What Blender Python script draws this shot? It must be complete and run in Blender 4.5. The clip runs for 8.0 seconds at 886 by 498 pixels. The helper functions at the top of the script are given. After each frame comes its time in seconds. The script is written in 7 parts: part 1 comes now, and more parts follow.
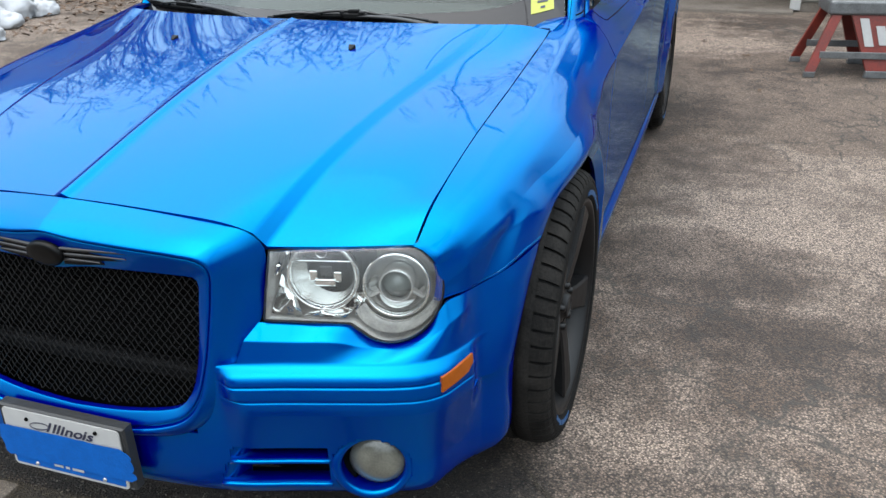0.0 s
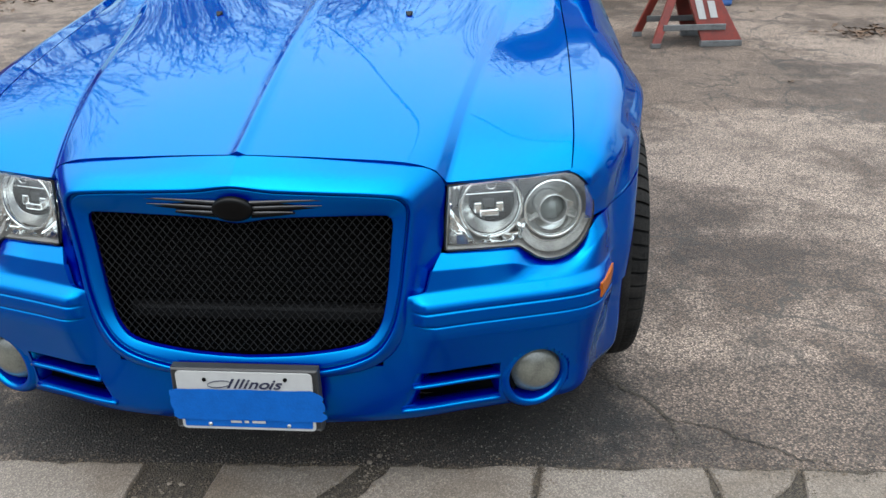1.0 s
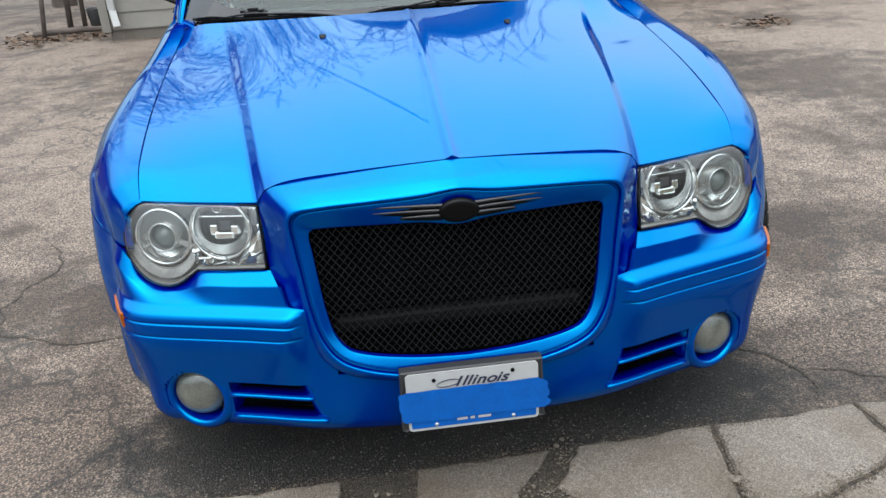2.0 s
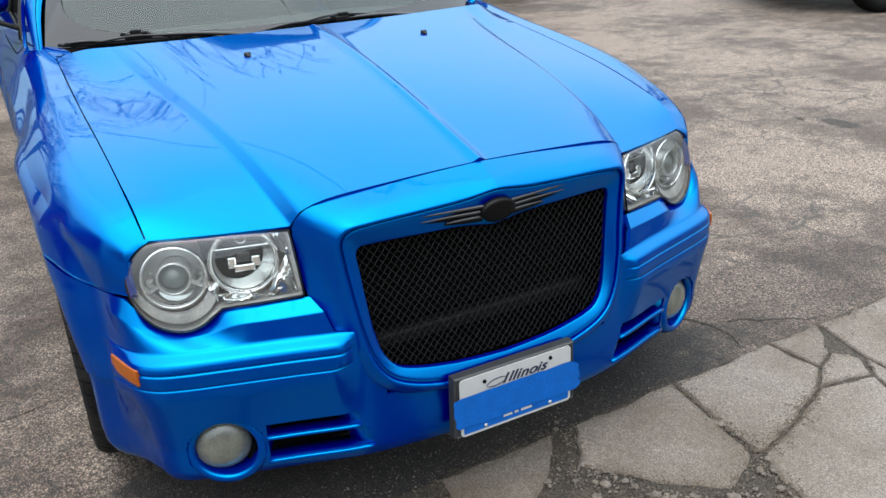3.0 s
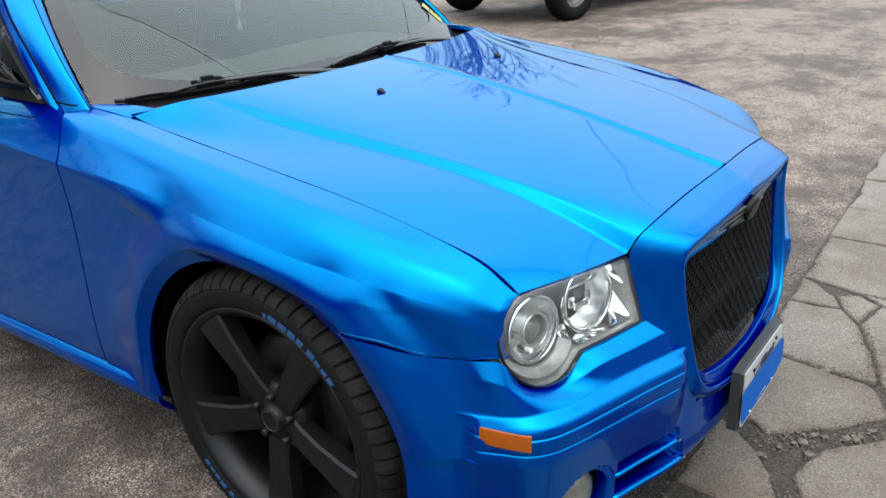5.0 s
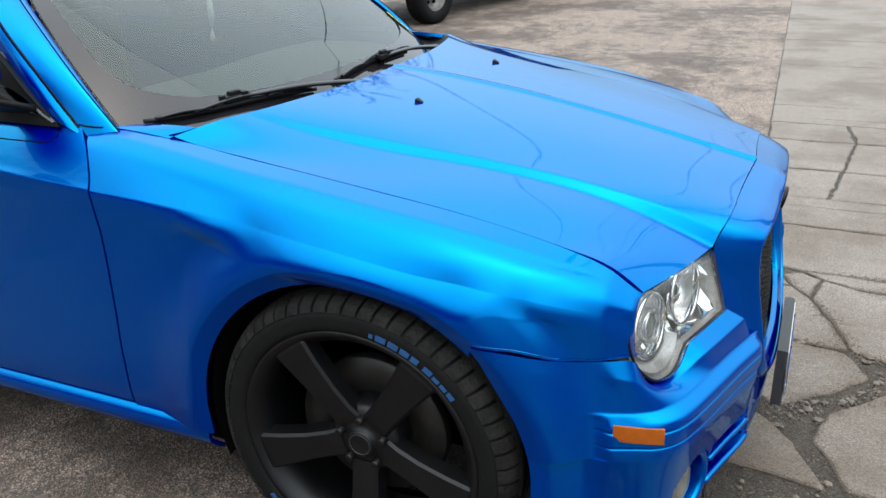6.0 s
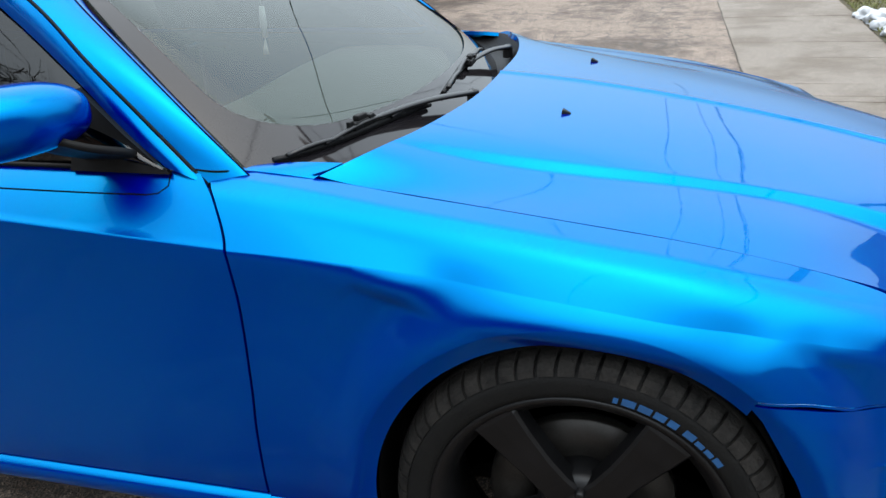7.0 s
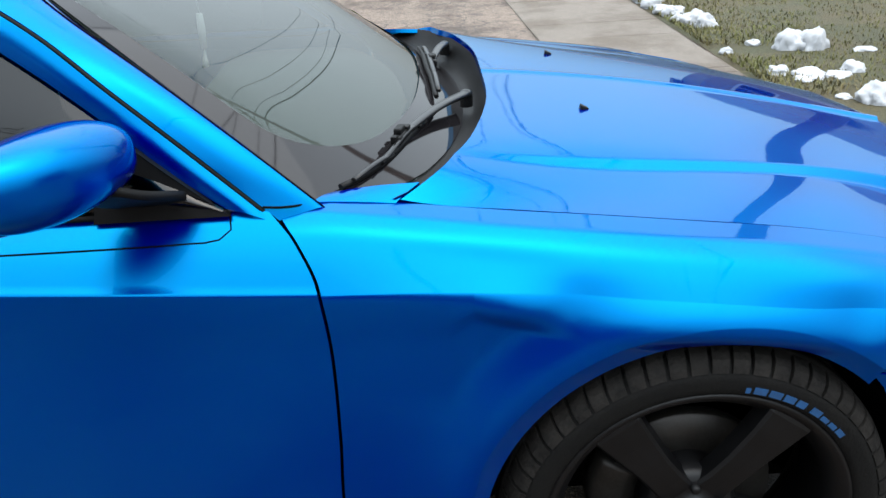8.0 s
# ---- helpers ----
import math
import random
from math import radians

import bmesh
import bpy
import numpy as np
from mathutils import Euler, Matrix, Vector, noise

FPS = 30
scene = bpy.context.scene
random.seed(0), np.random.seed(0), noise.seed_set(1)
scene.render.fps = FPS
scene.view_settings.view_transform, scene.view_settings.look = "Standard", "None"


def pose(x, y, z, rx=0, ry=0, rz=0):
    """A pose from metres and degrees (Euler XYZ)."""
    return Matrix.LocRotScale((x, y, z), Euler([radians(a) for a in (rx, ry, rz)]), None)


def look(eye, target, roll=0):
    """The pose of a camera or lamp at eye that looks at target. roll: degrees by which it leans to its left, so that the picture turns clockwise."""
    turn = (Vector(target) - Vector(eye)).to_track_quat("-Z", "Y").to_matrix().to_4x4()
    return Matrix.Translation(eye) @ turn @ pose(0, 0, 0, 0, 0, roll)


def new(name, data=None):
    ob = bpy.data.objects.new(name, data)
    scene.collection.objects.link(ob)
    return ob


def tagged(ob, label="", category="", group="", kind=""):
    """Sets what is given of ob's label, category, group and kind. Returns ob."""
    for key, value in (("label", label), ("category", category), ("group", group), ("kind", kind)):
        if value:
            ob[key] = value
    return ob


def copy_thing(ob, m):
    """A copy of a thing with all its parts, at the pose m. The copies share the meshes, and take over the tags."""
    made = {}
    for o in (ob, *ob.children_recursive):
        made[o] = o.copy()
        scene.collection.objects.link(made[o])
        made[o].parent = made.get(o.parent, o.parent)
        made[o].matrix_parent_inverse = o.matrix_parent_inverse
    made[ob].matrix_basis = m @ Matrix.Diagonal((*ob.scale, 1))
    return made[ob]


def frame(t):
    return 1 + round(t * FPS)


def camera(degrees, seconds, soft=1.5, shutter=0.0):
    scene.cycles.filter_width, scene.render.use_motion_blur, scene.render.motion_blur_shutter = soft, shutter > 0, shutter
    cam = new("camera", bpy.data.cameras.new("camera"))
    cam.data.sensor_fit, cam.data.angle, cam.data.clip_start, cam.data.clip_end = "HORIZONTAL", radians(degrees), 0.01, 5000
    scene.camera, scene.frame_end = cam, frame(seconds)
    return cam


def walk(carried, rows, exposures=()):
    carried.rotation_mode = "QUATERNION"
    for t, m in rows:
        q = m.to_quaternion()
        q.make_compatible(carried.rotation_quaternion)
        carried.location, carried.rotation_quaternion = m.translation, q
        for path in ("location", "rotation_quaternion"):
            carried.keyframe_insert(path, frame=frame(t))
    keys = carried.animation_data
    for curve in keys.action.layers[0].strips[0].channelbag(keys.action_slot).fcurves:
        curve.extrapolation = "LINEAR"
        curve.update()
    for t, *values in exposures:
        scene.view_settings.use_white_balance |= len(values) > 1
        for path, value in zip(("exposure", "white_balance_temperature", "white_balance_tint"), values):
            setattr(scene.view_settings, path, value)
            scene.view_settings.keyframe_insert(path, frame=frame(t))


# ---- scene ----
cam = camera(56.0, 8.0)
PATH = [
    (0, (1.252, -0.688, 1.444), (0.661, 1.029, 0.605), -0.9),
    (0.5, (0.879, -0.885, 1.438), (0.541, 0.9, 0.6), -1.0),
    (1, (0.546, -1.084, 1.394), (0.422, 0.726, 0.553), -0.7),
    (1.5, (0.176, -1.215, 1.386), (0.147, 0.61, 0.568), -2.6),
    (2, (-0.2, -1.182, 1.389), (-0.026, 0.644, 0.591), -3.8),
    (2.2, (-0.346, -1.174, 1.375), (0.011, 0.627, 0.582), -3.3),
    (3.3, (-1.069, -0.883, 1.41), (-0.088, 0.671, 0.62), -2.2),
    (3.5, (-1.172, -0.813, 1.425), (-0.086, 0.667, 0.631), -1.3),
    (4, (-1.48, -0.632, 1.439), (-0.205, 0.695, 0.656), -0.7),
    (4.5, (-1.74, -0.379, 1.436), (-0.391, 0.891, 0.683), -2.2),
    (4.7, (-1.811, -0.233, 1.441), (-0.428, 0.996, 0.682), -2.9),
    (5.8, (-2.161, 0.359, 1.478), (-0.495, 1.142, 0.695), -1.3),
    (6, (-2.188, 0.448, 1.484), (-0.515, 1.217, 0.703), -1.9),
    (6.5, (-2.145, 0.784, 1.487), (-0.447, 1.494, 0.705), -4.0),
    (7, (-2.114, 1.119, 1.492), (-0.367, 1.663, 0.683), -3.7),
    (7.5, (-2.114, 1.449, 1.511), (-0.316, 1.668, 0.664), -2.2),
    (8, (-2.07, 1.721, 1.526), (-0.264, 1.712, 0.667), -3.4),
]
walk(cam, [(t, look(eye, target, roll)) for t, eye, target, roll in PATH])

# ---- light: a bright overcast sky ----
world = bpy.data.worlds.new("overcast_sky")
scene.world = world
world.use_nodes = True
wn = world.node_tree
wn.nodes.clear()
sky = wn.nodes.new("ShaderNodeTexSky")
sky.sky_type, sky.sun_disc = "NISHITA", False
sky.sun_elevation, sky.sun_rotation = radians(76), radians(217)
sky.air_density, sky.dust_density, sky.ozone_density = 1.0, 4.0, 1.0
grey = wn.nodes.new("ShaderNodeMix")
grey.data_type = "RGBA"
grey.inputs["Factor"].default_value = 0.72
grey.inputs["B"].default_value = (7.1, 8.0, 8.5, 1)
bg = wn.nodes.new("ShaderNodeBackground")
bg.inputs["Strength"].default_value = 0.59
out = wn.nodes.new("ShaderNodeOutputWorld")
wn.links.new(sky.outputs["Color"], grey.inputs["A"])
# an overcast sky is nearly four times as bright overhead as at the horizon
tc = wn.nodes.new("ShaderNodeTexCoord")
xyz = wn.nodes.new("ShaderNodeSeparateXYZ")
rise = wn.nodes.new("ShaderNodeMapRange")
rise.inputs["From Min"].default_value, rise.inputs["From Max"].default_value = 0.0, 0.78
rise.inputs["To Min"].default_value, rise.inputs["To Max"].default_value = 0.20, 1.0
fall = wn.nodes.new("ShaderNodeMix")
fall.data_type, fall.blend_type = "RGBA", "MULTIPLY"
fall.inputs["Factor"].default_value = 1.0
wn.links.new(tc.outputs["Generated"], xyz.inputs["Vector"])
wn.links.new(xyz.outputs["Z"], rise.inputs["Value"])
wn.links.new(grey.outputs["Result"], fall.inputs["A"])
wn.links.new(rise.outputs["Result"], fall.inputs["B"])
wn.links.new(fall.outputs["Result"], bg.inputs["Color"])
wn.links.new(bg.outputs["Background"], out.inputs["Surface"])

sun_data = bpy.data.lights.new("sun", "SUN")
sun_data.energy, sun_data.angle, sun_data.color = 1.28, radians(80), (1.0, 0.97, 0.92)
sun = new("sun", sun_data)
sun.matrix_world = look((-3, -3, 20), (0, 1, 0))
scene.view_settings.exposure = 0.0


# ---- materials ----
def mat(name, colour, rough=0.5, metal=0.0, vary=0.0, scale=8.0, bump=0.0, bscale=60.0, coat=0.0, spec=0.5, colour2=None, rvary=0.0):
    """A surface with stains at one size and grain at another."""
    m = bpy.data.materials.new(name)
    m.use_nodes = True
    nt = m.node_tree
    b = nt.nodes["Principled BSDF"]
    b.inputs["Base Color"].default_value = (*colour, 1)
    b.inputs["Roughness"].default_value = rough
    b.inputs["Metallic"].default_value = metal
    b.inputs["Specular IOR Level"].default_value = spec
    b.inputs["Coat Weight"].default_value = coat
    b.inputs["Coat Roughness"].default_value = 0.03
    tc = nt.nodes.new("ShaderNodeTexCoord")
    if vary or colour2:
        n1, n2 = nt.nodes.new("ShaderNodeTexNoise"), nt.nodes.new("ShaderNodeTexNoise")
        n1.inputs["Scale"].default_value, n2.inputs["Scale"].default_value = scale, scale * 9
        n1.inputs["Detail"].default_value, n2.inputs["Detail"].default_value = 6, 4
        mean = nt.nodes.new("ShaderNodeMath")
        mean.operation = "MULTIPLY_ADD"
        mean.inputs[1].default_value = 0.4
        half = nt.nodes.new("ShaderNodeMath")
        half.operation = "MULTIPLY"
        half.inputs[1].default_value = 0.6
        ramp = nt.nodes.new("ShaderNodeValToRGB")
        lo, hi = colour2 or [c * (1 - vary) for c in colour], [min(1, c * (1 + vary)) for c in colour]
        ramp.color_ramp.elements[0].color, ramp.color_ramp.elements[1].color = (*lo, 1), (*hi, 1)
        ramp.color_ramp.elements[0].position, ramp.color_ramp.elements[1].position = 0.36, 0.64
        nt.links.new(tc.outputs["Object"], n1.inputs["Vector"])
        nt.links.new(tc.outputs["Object"], n2.inputs["Vector"])
        nt.links.new(n1.outputs["Fac"], half.inputs[0])
        nt.links.new(n2.outputs["Fac"], mean.inputs[0])
        nt.links.new(half.outputs[0], mean.inputs[2])
        nt.links.new(mean.outputs[0], ramp.inputs["Fac"])
        nt.links.new(ramp.outputs["Color"], b.inputs["Base Color"])
        if rvary:
            mr = nt.nodes.new("ShaderNodeMapRange")
            mr.inputs["To Min"].default_value, mr.inputs["To Max"].default_value = max(0.02, rough - rvary), min(1, rough + rvary)
            nt.links.new(mean.outputs[0], mr.inputs["Value"])
            nt.links.new(mr.outputs["Result"], b.inputs["Roughness"])
    if bump:
        nb = nt.nodes.new("ShaderNodeTexNoise")
        nb.inputs["Scale"].default_value, nb.inputs["Detail"].default_value = bscale, 5
        bp = nt.nodes.new("ShaderNodeBump")
        bp.inputs["Strength"].default_value, bp.inputs["Distance"].default_value = bump, 0.004
        nt.links.new(tc.outputs["Object"], nb.inputs["Vector"])
        nt.links.new(nb.outputs["Fac"], bp.inputs["Height"])
        nt.links.new(bp.outputs["Normal"], b.inputs["Normal"])
    return m


def glass(name, tint, gloss=0.0, ior=1.5, rough=0.0, pale_mix=0.0, clouding=(0.6, 0.6, 0.6)):
    """A thin pane: it lets tinted light through and mirrors by Fresnel, plus an even extra gloss."""
    m = bpy.data.materials.new(name)
    m.use_nodes = True
    nt = m.node_tree
    nt.nodes.clear()
    o, mix, tr, gl = (nt.nodes.new("ShaderNode" + k) for k in ("OutputMaterial", "MixShader", "BsdfTransparent", "BsdfGlossy"))
    fr, add = nt.nodes.new("ShaderNodeFresnel"), nt.nodes.new("ShaderNodeMath")
    fr.inputs["IOR"].default_value = ior
    add.use_clamp = True
    add.inputs[1].default_value = gloss
    tr.inputs["Color"].default_value = (*tint, 1)
    gl.inputs["Roughness"].default_value = rough
    nt.links.new(fr.outputs["Fac"], add.inputs[0])
    nt.links.new(add.outputs[0], mix.inputs["Fac"])
    nt.links.new(tr.outputs["BSDF"], mix.inputs[1])
    nt.links.new(gl.outputs["BSDF"], mix.inputs[2])
    if pale_mix:
        # an even pale diffuse layer is mixed into the pane
        haze, body = nt.nodes.new("ShaderNodeBsdfDiffuse"), nt.nodes.new("ShaderNodeMixShader")
        haze.inputs["Color"].default_value = (*clouding, 1)
        body.inputs["Fac"].default_value = pale_mix
        nt.links.new(tr.outputs["BSDF"], body.inputs[1])
        nt.links.new(haze.outputs["BSDF"], body.inputs[2])
        nt.links.new(body.outputs["Shader"], mix.inputs[1])
    nt.links.new(mix.outputs["Shader"], o.inputs["Surface"])
    return m


def car_paint():
    """Deep blue pigment and bright blue flake under a tinted clear coat, with a faint orange peel."""
    m = bpy.data.materials.new("blue_paint")
    m.use_nodes = True
    nt = m.node_tree
    nt.nodes.clear()
    o, base, deep, top, flake, pigment, mirror, coat = (nt.nodes.new("ShaderNode" + k) for k in ("OutputMaterial", "MixShader", "AddShader", "MixShader", "BsdfGlossy", "BsdfDiffuse", "BsdfGlossy", "BsdfGlossy"))
    flake.distribution = "BECKMANN"
    flake.inputs["Roughness"].default_value = 0.29
    pigment.inputs["Color"].default_value = (0.0, 0.0004, 0.124, 1)
    base.inputs["Fac"].default_value = 0.19
    # seen from straight on the tinted coat mirrors a little blue, seen flat it mirrors all colours
    mirror.inputs["Color"].default_value = (0.001, 0.011, 0.022, 1)
    coat.inputs["Color"].default_value = (0.58, 0.80, 0.84, 1)
    slant, gloss = nt.nodes.new("ShaderNodeLayerWeight"), nt.nodes.new("ShaderNodeMath")
    slant.inputs["Blend"].default_value = 0.5
    gloss.operation = "POWER"
    gloss.inputs[1].default_value = 4.6
    nt.links.new(slant.outputs["Facing"], gloss.inputs[0])
    nt.links.new(gloss.outputs[0], top.inputs["Fac"])
    tc = nt.nodes.new("ShaderNodeTexCoord")
    fl, clouding, peel = (nt.nodes.new("ShaderNodeTex" + k) for k in ("Voronoi", "Noise", "Noise"))
    fl.inputs["Scale"].default_value, clouding.inputs["Scale"].default_value, peel.inputs["Scale"].default_value = 1500, 2.5, 90
    clouding.inputs["Detail"].default_value = 6
    hsv, mr, rr, bp = (nt.nodes.new("ShaderNode" + k) for k in ("HueSaturation", "MapRange", "MapRange", "Bump"))
    hsv.inputs["Color"].default_value = (0.0, 0.525, 0.98, 1)
    mr.inputs["To Min"].default_value, mr.inputs["To Max"].default_value = 0.90, 1.10
    rr.inputs["To Min"].default_value, rr.inputs["To Max"].default_value = 0.0, 0.03
    bp.inputs["Strength"].default_value, bp.inputs["Distance"].default_value = 0.04, 0.001
    for n in (fl, clouding, peel):
        nt.links.new(tc.outputs["Object"], n.inputs["Vector"])
    nt.links.new(fl.outputs["Distance"], mr.inputs["Value"])
    nt.links.new(mr.outputs["Result"], hsv.inputs["Value"])
    nt.links.new(hsv.outputs["Color"], flake.inputs["Color"])
    nt.links.new(clouding.outputs["Fac"], rr.inputs["Value"])
    for n in (mirror, coat):
        nt.links.new(rr.outputs["Result"], n.inputs["Roughness"])
        nt.links.new(bp.outputs["Normal"], n.inputs["Normal"])
    nt.links.new(peel.outputs["Fac"], bp.inputs["Height"])
    nt.links.new(pigment.outputs["BSDF"], base.inputs[1])
    nt.links.new(flake.outputs["BSDF"], base.inputs[2])
    nt.links.new(base.outputs["Shader"], deep.inputs[0])
    nt.links.new(mirror.outputs["BSDF"], deep.inputs[1])
    nt.links.new(deep.outputs["Shader"], top.inputs[1])
    nt.links.new(coat.outputs["BSDF"], top.inputs[2])
    nt.links.new(top.outputs["Shader"], o.inputs["Surface"])
    return m


def stony(name, dark, light, stain, grain=260.0, patch=0.55, rough=0.9, bump=0.9, bdist=0.006, speckle=0.5, cracks=0.0, damp_and_shade=(), lump=0.55, pits=0.0):
    """Asphalt or concrete: grains of stone, worn patches, damp stains and painted shade."""
    m = bpy.data.materials.new(name)
    m.use_nodes = True
    nt = m.node_tree
    b = nt.nodes["Principled BSDF"]
    tc = nt.nodes.new("ShaderNodeTexCoord")
    vor, n1, n2, n3 = (nt.nodes.new("ShaderNodeTex" + k) for k in ("Voronoi", "Noise", "Noise", "Noise"))
    vor.inputs["Scale"].default_value = grain
    for n, s, d in ((n1, patch, 4), (n2, 4.5, 10), (n3, grain * 1.4, 3)):
        n.inputs["Scale"].default_value, n.inputs["Detail"].default_value = s, d
        n.inputs["Roughness"].default_value = 0.5 if n is n1 else 0.65
    for n in (vor, n1, n2, n3):
        nt.links.new(tc.outputs["Object"], n.inputs["Vector"])
    base = nt.nodes.new("ShaderNodeMix")
    base.data_type = "RGBA"
    base.inputs["A"].default_value, base.inputs["B"].default_value = (*dark, 1), (*light, 1)
    bw = nt.nodes.new("ShaderNodeRGBToBW")
    sharp = nt.nodes.new("ShaderNodeMapRange")
    sharp.inputs["From Min"].default_value, sharp.inputs["From Max"].default_value = 0.2, 0.8
    nt.links.new(vor.outputs["Color"], bw.inputs["Color"])
    nt.links.new(bw.outputs["Val"], sharp.inputs["Value"])
    nt.links.new(sharp.outputs["Result"], base.inputs["Factor"])
    wear = nt.nodes.new("ShaderNodeMix")
    wear.data_type, wear.blend_type = "RGBA", "MULTIPLY"
    ramp = nt.nodes.new("ShaderNodeValToRGB")
    ramp.color_ramp.elements[0].position, ramp.color_ramp.elements[1].position = 0.42, 0.545
    ramp.color_ramp.elements[0].color, ramp.color_ramp.elements[1].color = (*stain, 1), (1, 1, 1, 1)
    two = nt.nodes.new("ShaderNodeMath")
    two.operation = "MULTIPLY_ADD"
    two.inputs[1].default_value = 1 - lump
    lot = nt.nodes.new("ShaderNodeMath")
    lot.operation = "MULTIPLY"
    lot.inputs[1].default_value = lump
    nt.links.new(n1.outputs["Fac"], lot.inputs[0])
    nt.links.new(n2.outputs["Fac"], two.inputs[0])
    nt.links.new(lot.outputs[0], two.inputs[2])
    nt.links.new(two.outputs[0], ramp.inputs["Fac"])
    wear.inputs["Factor"].default_value = 1.0
    nt.links.new(base.outputs["Result"], wear.inputs["A"])
    nt.links.new(ramp.outputs["Color"], wear.inputs["B"])
    speck = nt.nodes.new("ShaderNodeMix")
    speck.data_type, speck.blend_type = "RGBA", "MULTIPLY"
    speck.inputs["Factor"].default_value = 1.0
    n4 = nt.nodes.new("ShaderNodeTexNoise")
    n4.inputs["Scale"].default_value, n4.inputs["Detail"].default_value, n4.inputs["Roughness"].default_value = grain * 0.95, 4, 0.7
    nt.links.new(tc.outputs["Object"], n4.inputs["Vector"])
    r4 = nt.nodes.new("ShaderNodeValToRGB")
    r4.color_ramp.elements[0].position, r4.color_ramp.elements[1].position = 0.36, 0.62
    r4.color_ramp.elements[0].color, r4.color_ramp.elements[1].color = (speckle, speckle, speckle, 1), (1.20, 1.18, 1.15, 1)
    nt.links.new(n4.outputs["Fac"], r4.inputs["Fac"])
    nt.links.new(wear.outputs["Result"], speck.inputs["A"])
    nt.links.new(r4.outputs["Color"], speck.inputs["B"])
    last = speck
    if pits:
        # dark gaps between the stones
        gap, pit = nt.nodes.new("ShaderNodeMapRange"), nt.nodes.new("ShaderNodeMix")
        gap.inputs["From Min"].default_value, gap.inputs["From Max"].default_value = 0.34, 0.60
        gap.inputs["To Min"].default_value, gap.inputs["To Max"].default_value = 0.0, pits
        pit.data_type = "RGBA"
        pit.inputs["B"].default_value = (0.022, 0.019, 0.016, 1)
        nt.links.new(vor.outputs["Distance"], gap.inputs["Value"])
        nt.links.new(gap.outputs["Result"], pit.inputs["Factor"])
        nt.links.new(speck.outputs["Result"], pit.inputs["A"])
        last = pit
    if cracks:
        # a net of hairline cracks, in some stretches only
        bend, edge, wide, here, thin = (nt.nodes.new("ShaderNode" + k) for k in ("TexNoise", "TexVoronoi", "TexNoise", "MapRange", "MapRange"))
        bend.inputs["Scale"].default_value, bend.inputs["Detail"].default_value = 5.0, 6
        warp = nt.nodes.new("ShaderNodeMix")
        warp.data_type, warp.blend_type = "RGBA", "LINEAR_LIGHT"
        warp.inputs["Factor"].default_value = 0.16
        nt.links.new(tc.outputs["Object"], bend.inputs["Vector"])
        nt.links.new(tc.outputs["Object"], warp.inputs["A"])
        nt.links.new(bend.outputs["Color"], warp.inputs["B"])
        edge.feature = "DISTANCE_TO_EDGE"
        edge.inputs["Scale"].default_value = 2.6
        nt.links.new(warp.outputs["Result"], edge.inputs["Vector"])
        wide.inputs["Scale"].default_value, wide.inputs["Detail"].default_value = 0.55, 3
        nt.links.new(tc.outputs["Object"], wide.inputs["Vector"])
        here.inputs["From Min"].default_value, here.inputs["From Max"].default_value = 0.42, 0.56
        here.inputs["To Min"].default_value, here.inputs["To Max"].default_value = 0.0, cracks
        nt.links.new(wide.outputs["Fac"], here.inputs["Value"])
        thin.inputs["From Min"].default_value, thin.inputs["From Max"].default_value = 0.008, 0.032
        thin.inputs["To Min"].default_value, thin.inputs["To Max"].default_value = 1.0, 0.0
        nt.links.new(edge.outputs["Distance"], thin.inputs["Value"])
        under = last
        both, last = nt.nodes.new("ShaderNodeMath"), nt.nodes.new("ShaderNodeMix")
        both.operation, last.data_type = "MULTIPLY", "RGBA"
        nt.links.new(here.outputs["Result"], both.inputs[0])
        nt.links.new(thin.outputs["Result"], both.inputs[1])
        nt.links.new(both.outputs[0], last.inputs["Factor"])
        nt.links.new(under.outputs["Result"], last.inputs["A"])
        last.inputs["B"].default_value = (0.035, 0.03, 0.025, 1)
    for (cx, cy), (ax, ay), strength, shade in damp_and_shade:
        # a ragged dark patch, longer than wide: damp, with painted shade under the nose
        shift, ring, rag, fade, darken, tint = (nt.nodes.new("ShaderNode" + k) for k in ("Mapping", "VectorMath", "TexNoise", "Math", "MapRange", "Mix"))
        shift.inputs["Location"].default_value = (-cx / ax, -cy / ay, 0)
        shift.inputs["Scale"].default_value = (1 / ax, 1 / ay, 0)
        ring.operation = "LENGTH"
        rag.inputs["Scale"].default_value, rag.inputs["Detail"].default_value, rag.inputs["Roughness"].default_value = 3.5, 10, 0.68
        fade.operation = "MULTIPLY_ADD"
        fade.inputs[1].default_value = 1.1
        darken.inputs["From Min"].default_value, darken.inputs["From Max"].default_value = 1.38, 1.64
        darken.inputs["To Min"].default_value, darken.inputs["To Max"].default_value = strength, 0.0
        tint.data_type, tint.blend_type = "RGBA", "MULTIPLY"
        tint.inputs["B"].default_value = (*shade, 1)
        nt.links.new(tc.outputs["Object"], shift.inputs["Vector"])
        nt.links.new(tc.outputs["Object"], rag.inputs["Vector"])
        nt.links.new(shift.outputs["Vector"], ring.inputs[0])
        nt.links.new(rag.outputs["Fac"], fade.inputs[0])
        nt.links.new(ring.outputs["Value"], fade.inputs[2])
        nt.links.new(fade.outputs[0], darken.inputs["Value"])
        nt.links.new(darken.outputs["Result"], tint.inputs["Factor"])
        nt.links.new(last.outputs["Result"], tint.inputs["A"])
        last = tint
    nt.links.new(last.outputs["Result"], b.inputs["Base Color"])
    mr = nt.nodes.new("ShaderNodeMapRange")
    mr.inputs["To Min"].default_value, mr.inputs["To Max"].default_value = rough - 0.25, min(1.0, rough + 0.1)
    nt.links.new(two.outputs[0], mr.inputs["Value"])
